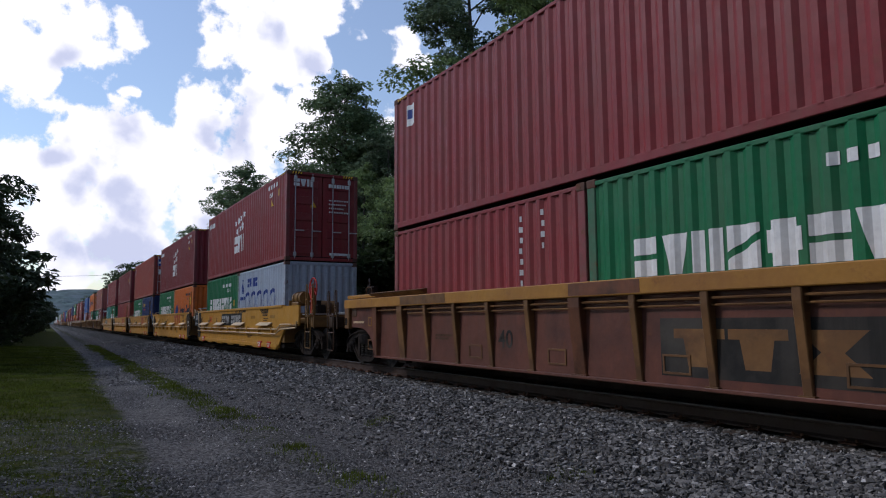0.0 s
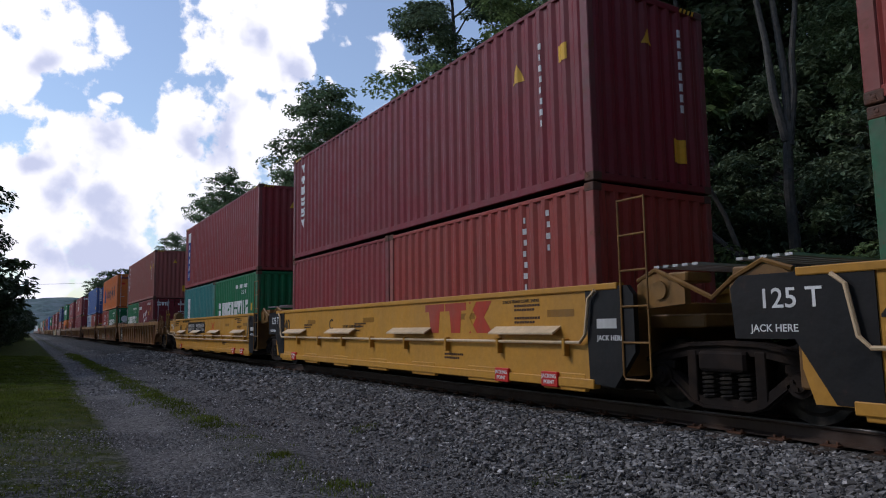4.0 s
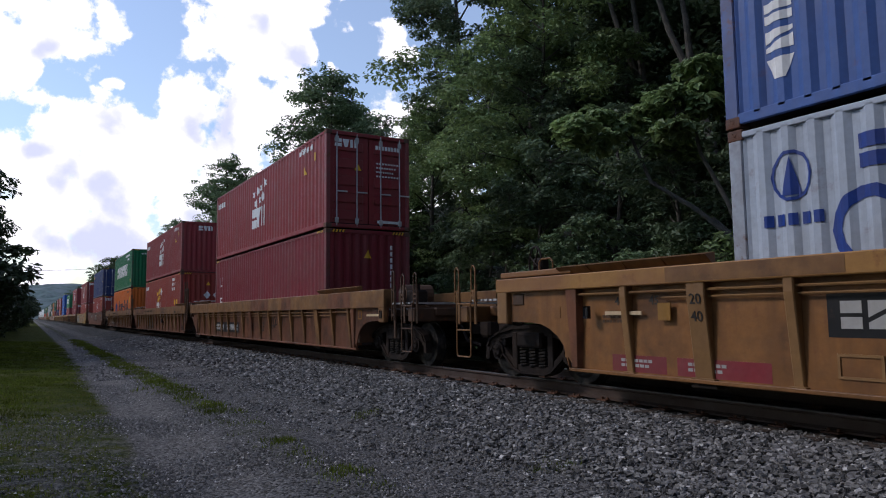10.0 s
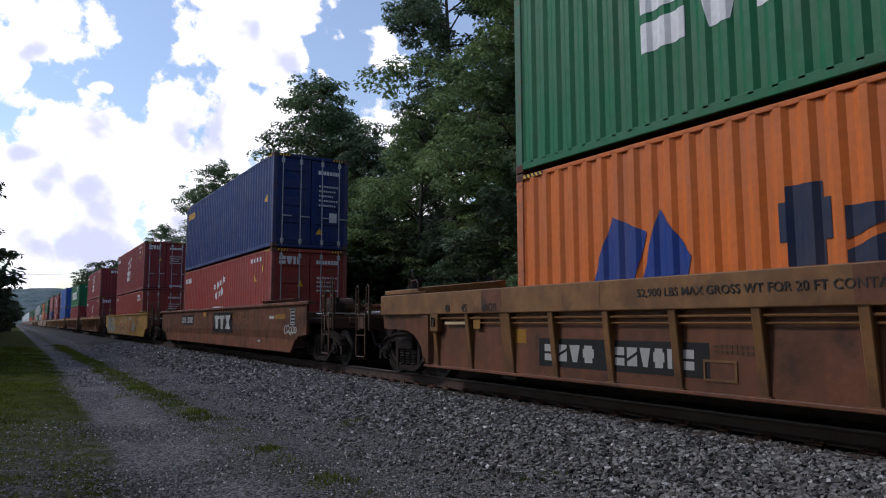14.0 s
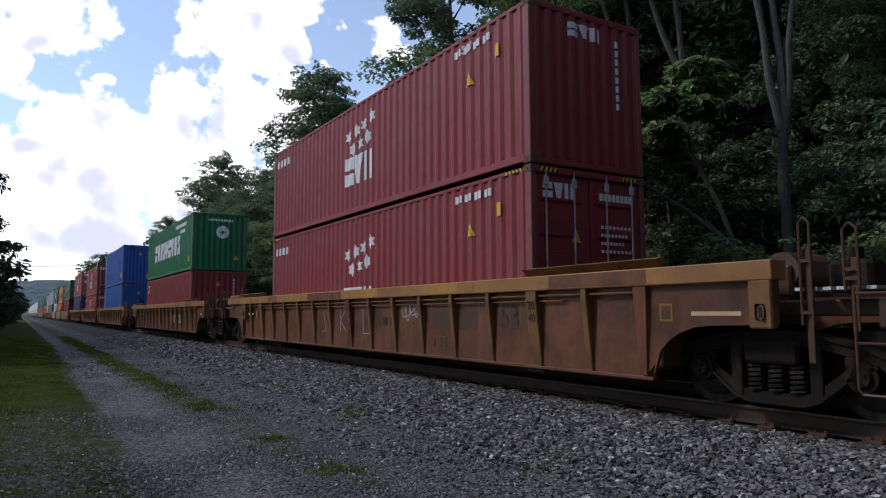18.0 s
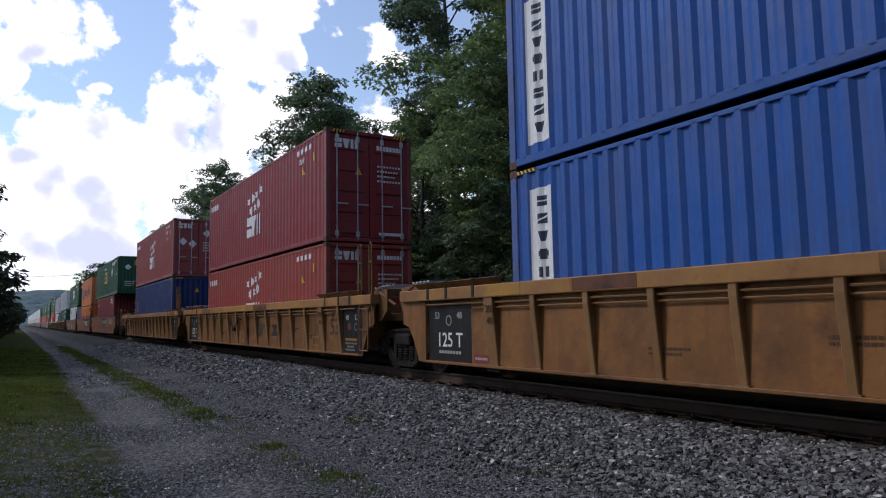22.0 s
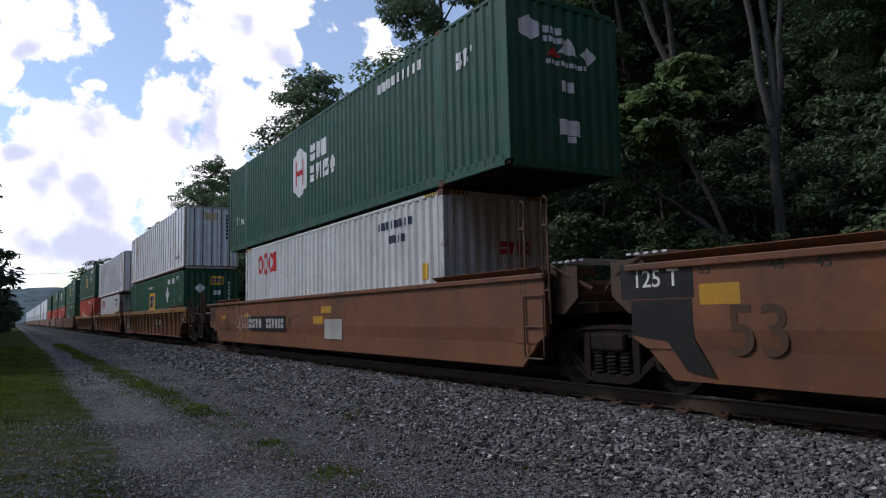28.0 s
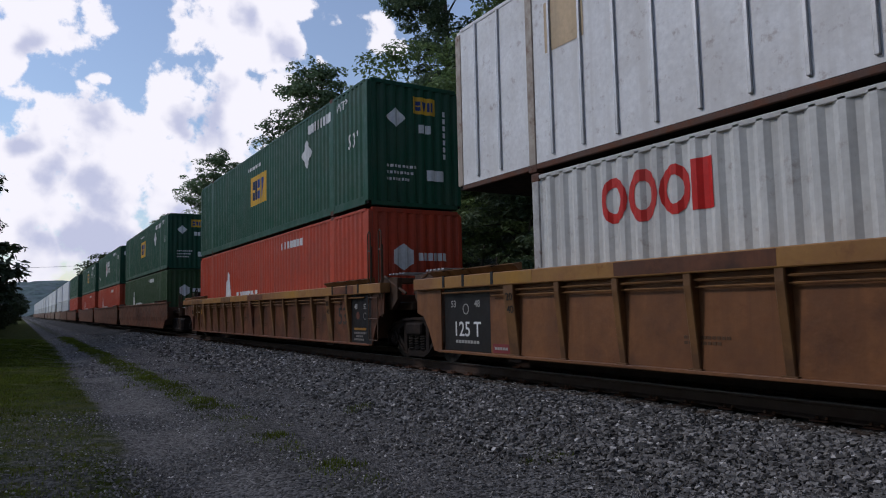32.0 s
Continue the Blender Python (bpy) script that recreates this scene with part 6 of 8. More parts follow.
    for n_mark, m in enumerate(marks):
        if m[0] == "text":
            if len(m) > 6 and m[3] < low:      # on the sloping face of a wide rib
                write(th, m[1], m[2], m[3], m[4], m[5], rib_x(m[3]) - 0.005, 6.0)
            elif kind == "rib" and abs(m[2]) > inner:
                write(th, m[1], m[2], m[3], m[4], m[5], -1.4445)
            else:
                write(th, m[1], m[2], m[3], m[4], m[5], (m[6] if len(m) > 6 else xs) - 0.004)
        elif m[0] == "plate":
            _, y0, y1, z0, z1, mat = m
            spans = ((max(y0, -inner), min(y1, inner), xs), (y0, min(y1, -inner), -1.4405), (max(y0, inner), y1, -1.4405)) if kind == "rib" else ((y0, y1, xs),)
            for p, q, x in spans:
                if p < q:
                    part("painted_panel", cached(("painted_panel", p, q, z0, z1, kind), mat, lambda b: b.box(x - 0.0015, x + 0.01, p, q, z0, z1)), th)
        elif m[0] == "bars":
            _, y, z, w, h, n, mat = m
            if h > 0.15:
                for i in range(n):
                    part("marking_bar", cached(("marking_bar", w / n, h, kind, i % 5), mat, lambda b: [b.prism(p, xs - 0.0045, xs) for p in worn_block(i * 3, -0.78 * w / n, 0, 0, h)]), th, at=(0, y - i * w / n, z))
            else:
                part("small_print", cached(("small_print",) + m[1:6] + (kind,), mat, lambda b: [b.box(xs - 0.0045, xs, y - (i + 0.78) * w / n, y - i * w / n, z, z + h) for i in range(n)]), th)["kind"] = "stuff"
        elif m[0] in ("poly", "poly2"):
            ident, polys, mat = m[1:4]
            xs_ = m[4] if len(m) > 4 else xs
            for j, group in enumerate(pieces(polys)):
                ob = part("painted_shape", cached(("painted_shape", ident, j, kind), mat, lambda b: [b.prism(p, xs_ - (0.003 if m[0] == "poly" else 0.006), xs_) for p in group[1]]), th, at=(-0.00003 * (n_mark % 40 + 1), 0, 0))
                if group[0]:
                    ob["kind"] = "stuff"
    return th


# ------------------------------------------------------------------ woods
def tree_meshes(seed, height, spread, leaves, leaf, leafmat, barkmat, low=0.25, lean=0.0, girth=1.0, lobes=15, wob=0.25, stems=None, tight=1.0):
    """Trunk with limbs, and a crown of leaves: boughs, each with its own sprays of foliage and gaps between; returns the two meshes.
    stems: courses of several trunks in place of the single one."""
    rs = np.random.RandomState(seed)
    b = Build()
    r0 = girth * (0.013 * height + 0.03)
    if stems is None:
        stems = [[(lean * height * t + wob * math.sin(3 * t + seed), wob * math.sin(4 * t + 1.3 * seed) * t, height * 0.93 * t) for t in np.linspace(0, 1, 8)]]
    for i, st in enumerate(stems):
        b.tube(st, r0 if i == 0 else r0 * 0.72, 9, 0.03 if len(stems) == 1 or i else r0 * 0.7)
    top_stems = stems if len(stems) == 1 else stems[1:]
    sprays = []
    for i in range(lobes):
        st = [Vector(p) for p in top_stems[i % len(top_stems)]]
        t = low + (0.98 - low) * ((i + 0.5) / lobes) ** 0.9
        if len(stems) > 1:
            t = 0.45 + 0.55 * t
        k = t * (len(st) - 1)
        p = st[min(len(st) - 1, int(k))].lerp(st[min(len(st) - 1, int(k) + 1)], k - int(k))
        az = 2.4 * i + rs.uniform(-0.6, 0.6)
        reach = spread * max(0.22, (1 - ((t - 0.52) / 0.6) ** 2)) * rs.uniform(0.55, 1.1)
        q = p + Vector((math.cos(az) * reach, math.sin(az) * reach, reach * rs.uniform(0.05, 0.5)))
        m = p.lerp(q, 0.5) + Vector((rs.normal(0, 0.08 * reach), rs.normal(0, 0.08 * reach), reach * 0.14))
        b.tube([p, m, q], r0 * 0.34 * (1 - 0.55 * t), 5, 0.012)
        size = max(0.24 * spread, reach * rs.uniform(0.34, 0.5)) * tight
        for _ in range(rs.randint(6, 11)):          # sprays round the bough's end
            d = rs.normal(size=3)
            d /= np.linalg.norm(d)
            c = q + Vector(d * np.array([1.0, 1.0, 0.8])) * size * rs.uniform(0.35, 1.0)
            sprays.append((c, size * rs.uniform(0.26, 0.5)))
            if rs.uniform() < 0.6:
                b.tube([q, q.lerp(c, 0.6) + Vector((0, 0, 0.05 * size)), c], 0.014, 3, 0.006)
        sprays.append((m, size * 0.35))
    trunk = b.mesh("trunk", barkmat)
    c = np.array([tuple(p) for p, _ in sprays])
    rad = np.array([r for _, r in sprays])
    w = rad ** 2
    pick = rs.choice(len(sprays), leaves, p=w / w.sum())
    d = rs.normal(size=(leaves, 3))
    d[:, 2] = np.abs(d[:, 2]) * np.where(rs.uniform(size=leaves) < 0.72, 1, -0.8)
    d /= np.linalg.norm(d, axis=1)[:, None]
    pos = c[pick] + d * (rad[pick] * rs.uniform(0.25, 1.15, leaves) ** 0.55)[:, None] * np.array([1.25, 1.25, 0.6])
    nrm = 0.55 * d + rs.normal(0, 0.36, (leaves, 3)) + np.array([0, 0, 0.75])
    nrm /= np.linalg.norm(nrm, axis=1)[:, None]
    t1 = np.cross(nrm, rs.normal(size=(leaves, 3)))
    t1 /= np.linalg.norm(t1, axis=1)[:, None]
    t2 = np.cross(nrm, t1)
    s = leaf * rs.uniform(0.6, 1.35, leaves)[:, None]
    fold = nrm * s * 0.18
    P = np.stack([pos - t1 * s, pos + t2 * s * 0.52 + fold - t1 * s * 0.1, pos + t1 * s - fold, pos - t2 * s * 0.52 + fold - t1 * s * 0.1], 1)
    F = 4 * np.arange(leaves)[:, None] + np.arange(4)[None]
    return trunk, raw_mesh("crown", P.reshape(-1, 3), F, leafmat)


def plant(meshes, x, y, scale, label, spin, category="tree", group="trees of the wooded bank", name="tree", sink=0.15):
    th = tagged(new(name), label, category, group)
    z = float(ground_height(x, y)) - sink
    th.matrix_basis = pose(x, y, z, 0, 0, spin) @ Matrix.Diagonal((scale, scale, scale, 1))
    part("trunk", meshes[0], th)
    part("crown", meshes[1], th)
    return th


def make_woods():
    A = tree_meshes(1, 15.0, 3.4, 34000, 0.09, LEAF, BARK, 0.14, lobes=32, tight=1.2)
    B = tree_meshes(2, 18.5, 2.5, 40000, 0.092, LEAF3, BARK, 0.22, lobes=36, wob=0.4, tight=1.2)
    C = tree_meshes(3, 11.0, 3.4, 28000, 0.085, LEAF2, BARK, 0.12, lobes=24, tight=1.1)
    FORK = tree_meshes(4, 15.0, 3.2, 15000, 0.085, LEAF3, PALEBARK, 0.3, girth=0.6, lobes=16, stems=[
        [(0, 0, -0.3), (0.03, 0.02, 1.5), (-0.02, 0.05, 3.0), (0.04, 0.03, 4.3)],
        [(0.0, 0.04, 4.1), (-0.14, 0.18, 5.2), (-0.2, 0.24, 6.4), (-0.36, 0.4, 8.0), (-0.34, 0.5, 10.0), (-0.6, 0.8, 14.0)],
        [(0.05, 0.0, 4.0), (0.07, 0.02, 5.6), (-0.06, 0.12, 7.5), (-0.15, 0.2, 10.0), (0.1, 0.3, 13.5)],
        [(0.08, 0.0, 4.2), (0.16, -0.1, 5.2), (0.15, -0.12, 6.0), (0.27, -0.22, 7.2), (0.2, -0.2, 9.0), (0.5, -0.4, 12.5)]])
    LEAN = tree_meshes(8, 14.0, 2.8, 14000, 0.085, LEAF3, BARK, 0.5, girth=0.75, lobes=12, stems=[
        [(0, 0, -0.3), (-0.1, 0.1, 2.0), (-0.25, 0.35, 4.2), (-0.45, 0.7, 6.0)],
        [(-0.43, 0.68, 5.8), (-0.8, 1.15, 7.4), (-1.1, 1.6, 9.5), (-1.5, 2.0, 12.5)],
        [(-0.45, 0.7, 6.0), (-0.6, 0.7, 7.5), (-0.55, 1.0, 9.5), (-0.8, 1.1, 12.0)]])
    SUMAC = tree_meshes(11, 4.6, 1.7, 9000, 0.1, LEAF2, PALEBARK, 0.6, girth=0.8, lobes=9, tight=1.2, stems=[
        [(0, 0, -0.2), (-0.03, 0.08, 0.9), (-0.1, 0.22, 1.7), (-0.4, 0.7, 2.3)],
        [(-0.1, 0.22, 1.7), (-0.6, 0.9, 2.5), (-1.0, 1.6, 3.1), (-1.2, 2.0, 4.3)],
        [(-0.05, 0.15, 1.4), (-0.2, 0.5, 2.6), (-0.4, 0.9, 3.6), (-0.5, 1.1, 5.0)]])
    S = tree_meshes(5, 2.6, 1.6, 4600, 0.068, LEAF2, BARK, 0.05, lobes=12, tight=1.15)
    SD = tree_meshes(15, 2.8, 1.6, 4600, 0.07, LEAF, BARK, 0.05, lobes=12, tight=1.15)
    S2 = tree_meshes(6, 4.6, 2.1, 6500, 0.085, LEAF3, BARK, 0.06, lobes=14, tight=1.1)
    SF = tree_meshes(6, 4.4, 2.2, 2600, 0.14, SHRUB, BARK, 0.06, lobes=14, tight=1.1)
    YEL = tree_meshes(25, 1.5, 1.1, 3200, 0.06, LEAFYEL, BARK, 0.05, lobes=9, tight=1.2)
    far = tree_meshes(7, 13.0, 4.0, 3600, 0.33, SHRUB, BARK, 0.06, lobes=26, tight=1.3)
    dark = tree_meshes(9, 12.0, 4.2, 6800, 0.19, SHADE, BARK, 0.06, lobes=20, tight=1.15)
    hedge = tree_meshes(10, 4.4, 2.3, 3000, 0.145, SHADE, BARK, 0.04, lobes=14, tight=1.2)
    shade = tree_meshes(9, 12.0, 4.4, 3200, 0.32, LEAF3, BARK, 0.08, lobes=20, tight=1.15)
    A2 = tree_meshes(12, 15.0, 3.4, 15000, 0.145, LEAF, BARK, 0.08, lobes=34, tight=1.3)
    N2 = tree_meshes(14, 15.0, 2.5, 26000, 0.115, LEAF, BARK, 0.1, lobes=44, tight=1.5)
    B2 = tree_meshes(13, 15.0, 3.8, 13000, 0.15, LEAF3, BARK, 0.08, lobes=32, tight=1.3)
    lab = {"A": "leafy green broadleaf tree on the wooded bank", "B": "tall dark green tree above the bank", "C": "bright green spreading tree beside the track", "F": "pale-trunked tree forking into three stems", "L": "leaning thin-stemmed tree with a high crown", "S": "small leaning tree with drooping fresh leaves", "a": "leafy green tree further up the bank", "b": "dark green tree deep in the wood", "n": "slender green tree beside the track"}
    kinds = {"A": A, "B": B, "C": C, "F": FORK, "L": LEAN, "S": SUMAC, "a": A2, "b": B2, "n": N2}
    spots = [("B", 16.6, 25.6, 0.98), ("n", 15.6, 38.6, 1.03), ("n", 17.2, 40.0, 0.9), ("a", 15.0, 44.5, 0.72), ("a", 15.6, 52.0, 0.74), ("a", 15.0, 58.0, 0.72), ("n", 15.0, 63.0, 1.0), ("n", 17.5, 69.0, 0.9), ("a", 15.2, 73.0, 0.5), ("a", 15.0, 79.0, 0.5), ("n", 15.0, 87.0, 0.8), ("a", 15.5, 95.0, 0.5),
             ("C", 15.3, 18.6, 1.1), ("A", 16.6, 20.6, 0.74), ("C", 14.2, 24.0, 0.8), ("C", 13.8, 31.5, 0.75), ("C", 13.6, 36.5, 0.62), ("b", 18.6, 25.0, 0.7), ("b", 19.0, 35.0, 0.72), ("b", 19.5, 42.0, 0.74),
             ("F", 14.0, 8.45, 1.0), ("L", 16.4, 11.8, 1.0), ("L", 17.6, 14.6, 1.08), ("S", 12.9, 8.6, 1.15), ("b", 20.5, 20.0, 1.1), ("b", 21.5, 16.0, 1.15), ("b", 20.5, 12.5, 1.1), ("b", 22.0, 9.0, 1.2), ("b", 20.0, 6.0, 1.1), ("A", 17.0, 4.6, 1.0), ("A", 16.2, 6.0, 0.62), ("b", 24.0, 13.0, 1.25), ("b", 25.0, 7.0, 1.25), ("b", 25.5, 19.0, 1.15), ("b", 18.5, 8.8, 0.62), ("b", 18.0, 17.0, 0.72), ("b", 19.0, 2.0, 1.1), ("b", 18.0, -3.0, 1.1), ("b", 15.5, -6.0, 1.0), ("b", 23.0, 24.0, 0.95), ("b", 22.0, 2.5, 1.2), ("b", 28.0, 16.0, 1.2), ("b", 29.0, 11.0, 1.2), ("b", 29.0, 5.0, 1.2), ("b", 31.0, 22.0, 1.0), ("b", 27.0, 28.0, 0.85), ("b", 23.5, 5.0, 1.0), ("a", 17.5, 40.5, 0.72), ("a", 18.5, 48.0, 0.7), ("a", 18.0, 56.0, 0.7), ("a", 19.0, 66.0, 0.66), ("b", 16.0, 34.0, 0.66), ("a", 15.2, 68.5, 0.6), ("a", 15.5, 48.0, 0.68), ("a", 14.6, 41.5, 0.6)]
    for i, (k, x, y, s) in enumerate(spots):
        plant(kinds[k], x, y, s, lab[k], 0 if k in "FLS" else 47 * i)
    rb = random.Random(3)
    bushes = [(rb.choice((S, SD, SD)), 11.7 + 0.7 * rb.random(), y, 0.55 + 0.4 * rb.random()) for y in np.arange(-4, 40, 1.5)]
    bushes += [(rb.choice((S2, SD)), 13.2 + 1.5 * rb.random(), y, 0.6 + 0.5 * rb.random()) for y in np.arange(-4, 60, 2.4) if not 7.0 < y < 9.5]
    bushes += [(S2, 15.5, 5.6, 1.0), (S2, 16.0, 9.6, 0.8), (S2, 14.2, 12.0, 1.05), (S2, 14.6, 14.6, 1.2), (S2, 16.4, 13.0, 0.9)]
    for i, (m, x, y, s) in enumerate(bushes):
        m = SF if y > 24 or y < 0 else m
        plant(m, float(x), float(y), s, "low leafy shrub at the foot of the bank" if m is S or m is SD else "dense green shrub on the bank", 67 * i, "shrub", "shrubs beside the track", "shrub", 0.25)
    for i, (x, y, s) in enumerate([(11.6, 6.6, 0.9), (11.9, 7.4, 1.0), (11.8, 5.4, 0.95), (12.2, 8.3, 0.8)]):
        plant(YEL, x, y, s, "low yellow-green weeds beside the track", 83 * i, "weed", "weeds beside the track", "weed", 0.2)
    for i in range(26):
        y = 104 + 9.5 * i
        plant(far, 15 + 5 * random.random(), y, 0.55 + 0.4 * random.random() + (0.25 if i == 9 else 0), "distant green tree along the track", 53 * i, group="distant trees")
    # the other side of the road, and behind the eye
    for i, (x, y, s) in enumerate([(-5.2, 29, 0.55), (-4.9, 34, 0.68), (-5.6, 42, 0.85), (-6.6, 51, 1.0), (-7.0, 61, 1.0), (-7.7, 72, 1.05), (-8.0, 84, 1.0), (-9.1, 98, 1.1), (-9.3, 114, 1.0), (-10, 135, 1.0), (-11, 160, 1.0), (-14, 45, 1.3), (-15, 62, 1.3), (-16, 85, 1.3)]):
        plant(dark, x, y, s, "tree in shade-toned leaves beside the service road", 31 * i, group="trees beside the road")
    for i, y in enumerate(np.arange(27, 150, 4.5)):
        plant(hedge, -3.0 + 0.012 * y - 0.5 * random.random(), float(y), 0.75 + 0.35 * random.random(), "hedge-like shrub in shade-toned leaves beside the road", 71 * i, "shrub", "shrubs beside the road", "shrub", 0.3)
    # unseen trees added around the eye; they block skylight on ground and car ends
    for i, (x, y, s) in enumerate([(-22, -10, 1.3), (-17, -16, 1.4), (-11, -18, 1.3), (-5, -17, 1.4), (0.5, -20, 1.3), (-14, -26, 1.5), (-6, -28, 1.5), (3, -30, 1.4), (13, -14, 1.3), (15, -22, 1.4), (20, -10, 1.3), (-26, -2, 1.2), (-6, -9, 1.2), (-1.5, -11, 1.3), (2.2, -14, 1.2), (14.5, -9, 1.2), (-12, -8, 1.2), (-11, 2, 1.1), (-13, 12, 1.1)]):
        plant(shade, x, y, s, "unseen green tree added to block sky light", 41 * i, group="trees beside the road")


def make_distance():
    rs = np.random.RandomState(8)
    xs, ys = np.arange(-900, 1500, 25.0), np.arange(1150, 2100, 25.0)
    X, Y = np.meshgrid(xs, ys, indexing="ij")
    ridge = np.exp(-((Y - 1650) / 260) ** 2) * (62 + 14 * np.sin(X / 210.0) + 9 * np.sin(X / 61.0 + 1))
    Z = ridge * np.clip((X + 900) / 500, 0, 1) - 2 + rs.uniform(-3, 3, X.shape)
    n, m = X.shape
    idx = np.arange(n * m).reshape(n, m)
    # air haze is mixed into both hill colours, the dirt tint too
    mat = surface("haze_tinted_hill", (0.085, 0.12, 0.115), rough=1.0, amount=0.7, dirt=(0.15, 0.175, 0.185), scale=0.03, grain=0.35, bump=0, bump_scale=0.15)
    hill = new("hillside", raw_mesh("hillside", np.stack([X, Y, Z], -1).reshape(-1, 3), np.stack([idx[:-1, :-1], idx[1:, :-1], idx[1:, 1:], idx[:-1, 1:]], -1).reshape(-1, 4), mat))
    tagged(hill, "distant wooded hill with haze in its colour", "hill", kind="structure")
    wire = new("overhead_wire", Build().tube([(-30 + 2.5 * k, 150, 10.2 + 0.0016 * (-17.5 + 2.5 * k - 0) ** 2) for k in range(25)], 0.03, 5).mesh("overhead_wire", STEEL))
    tagged(wire, "thin dark overhead wire across the track", "wire")
    for x in (-30, 30):
        pole = new("utility_pole", cached("utility_pole", TIE, lambda b: b.tube([(0, 0, -3), (0, 0, 12)], 0.16, 10, 0.11)))
        pole.location = (x, 150, 0)
        tagged(pole, "brown timber utility pole among trees", "utility pole", "utility poles")


# ------------------------------------------------------------------ the train
TRAIN = []          # (thing, x, s, z): s is the place along the track at the clip's start


def ride(th, s, z):
    TRAIN.append((th, s, z))
    th.matrix_basis = pose(TRACK_X, s, RAIL + z)
    return th


FLOOR = 0.36
H8, H9 = 2.591, 2.896
F20, F40, F53 = 6.058, 12.192, 16.154


def stack(mid, lower, upper):
    """Containers in one well: lower row (one or two) and the one on top. Each: (label, length, height, paint, end, logo, style, end marks)."""
    z = FLOOR
    top = 0
    if len(lower) == 2:
        places = (mid - 3.05, mid + 3.05)
    else:
        places = (mid,)
    for c, y in zip(lower, places):
        ride(container(c[0], c[1], c[2], c[3], c[4], c[5], c[6], False, c[7]), y, z)
        top = max(top, c[2])
    if upper:
        ride(container(upper[0], upper[1], upper[2], upper[3], upper[4], upper[5], upper[6], False, upper[7]), mid, z + top + 0.025)


def C(label, length, h, mat, end="plain", logo="", style="corr", mark=""):
    return (label, length, h, mat, end, logo, style, mark)


def eg20(mark="", end="plain"):
    return C("green corrugated 20-foot container with white block lettering", F20, H8, GREEN, end, "evergreen20", mark=mark)


def zim(h, end="doors", logo="zim40", mark="zimdoor", mat=None, low=""):
    return C("maroon 40-foot container with white stars and lettering", F40, h, mat or RED, end, logo, mark=mark)


def figures(black=True):
    out = [("text", "53", -7.03, 0.84, 0.54, FADED), ("text", "45", -6.95, 1.1, 0.15, FADED), ("text", "20", -6.38, 1.15, 0.16, FADED, -1.53), ("text", "40", -6.38, 0.96, 0.16, FADED, -1.53)]
    if black:
        out += [("plate", -8.62, -7.52, 0.29, 1.33, BLACKPAINT), ("text", "48", -7.75, 1.06, 0.16, LETTERGREY), ("text", "53", -8.22, 1.06, 0.16, LETTERGREY), ("poly", ("disc1",), oval(-7.85, 0.87, 0.085, 0.085), RUSTRED), ("poly", ("disc2",), ring(-8.2, 0.86, 0.08, 0.08, 0.2), FAINTWHITE), ("poly2", ("strip",), [rect(-8.33, -7.65, 0.56, 0.61)], DULLYELLOW), ("bars", -7.65, 0.48, 0.75, 0.04, 9, FAINTWHITE), ("bars", -7.75, 0.41, 0.35, 0.04, 4, FAINTWHITE), ("bars", -7.65, 0.34, 0.5, 0.04, 6, FAINTWHITE)]
    return out


def rear_plate():
    return [("plate", 7.0, 8.34, 0.29, 1.33, BLACKPAINT), ("text", "125 T", 7.66, 0.64, 0.34, LOGOWHITE), ("text", "53", 8.05, 1.06, 0.16, LETTERGREY), ("text", "48", 7.35, 1.06, 0.16, LETTERGREY), ("bars", 8.0, 0.42, 0.7, 0.05, 8, LETTERGREY), ("poly2", ("disc3",), ring(7.68, 0.98, 0.09, 0.09, 0.2), LETTERGREY), ("plate", 6.5, 6.95, 0.3, 0.44, RED3), ("bars", 6.9, 0.35, 0.34, 0.04, 5, LETTERGREY), ("text", "20", 6.36, 1.15, 0.16, FADED, -1.53), ("text", "40", 6.36, 0.96, 0.16, FADED, -1.53)]


RUSTRED = paint("red_oxide_paint", (0.12, 0.036, 0.024), rust=0.5, streaks=0.6, amount=0.5, dirt=(0.11, 0.05, 0.03), objvar=0)
DEEPMARKS = [("plate", -8.2, -7.52, 0.38, 1.0, BLACKPAINT), ("plate", -7.4, -6.4, 0.4, 1.05, RUSTRED)]
for q in (-1, 1):
    DEEPMARKS += [("text", "40/20", 6.42 * q, 1.24, 0.17, FADED, -1.523), ("text", "45", 7.1 * q, 1.24, 0.17, FADED, -1.523), ("text", "48", 7.6 * q, 1.24, 0.17, FADED, -1.523), ("text", "53", 8.4 * q, 1.23, 0.17, FADED, -1.523)]


def ttx(y, z, mat, panel=None, h=0.42, w=2.2):
    """The owner's mark as three plain blocks."""
    out = [("plate", y - w - 0.25, y + 0.2, z - 0.12, z + h + 0.12, panel)] if panel else []
    g = w * 0.31
    p = []
    for k in (0, 1):         # two blocks that taper downwards, and a waisted one
        c = y - k * w * 0.33
        p += [rect(c - g, c, z + 0.74 * h, z + h), [(c - 0.7 * g, z), (c - 0.28 * g, z), (c - 0.2 * g, z + 0.74 * h), (c - 0.78 * g, z + 0.74 * h)]]
    c = y - w * 0.68
    p += [[(c - g, z), (c, z), (c - 0.34 * g, z + 0.5 * h), (c - 0.66 * g, z + 0.5 * h)], [(c - 0.66 * g, z + 0.5 * h), (c - 0.34 * g, z + 0.5 * h), (c, z + h), (c - g, z + h)]]
    return out + [("poly", ("owner", y, z, h, w), p, mat)]


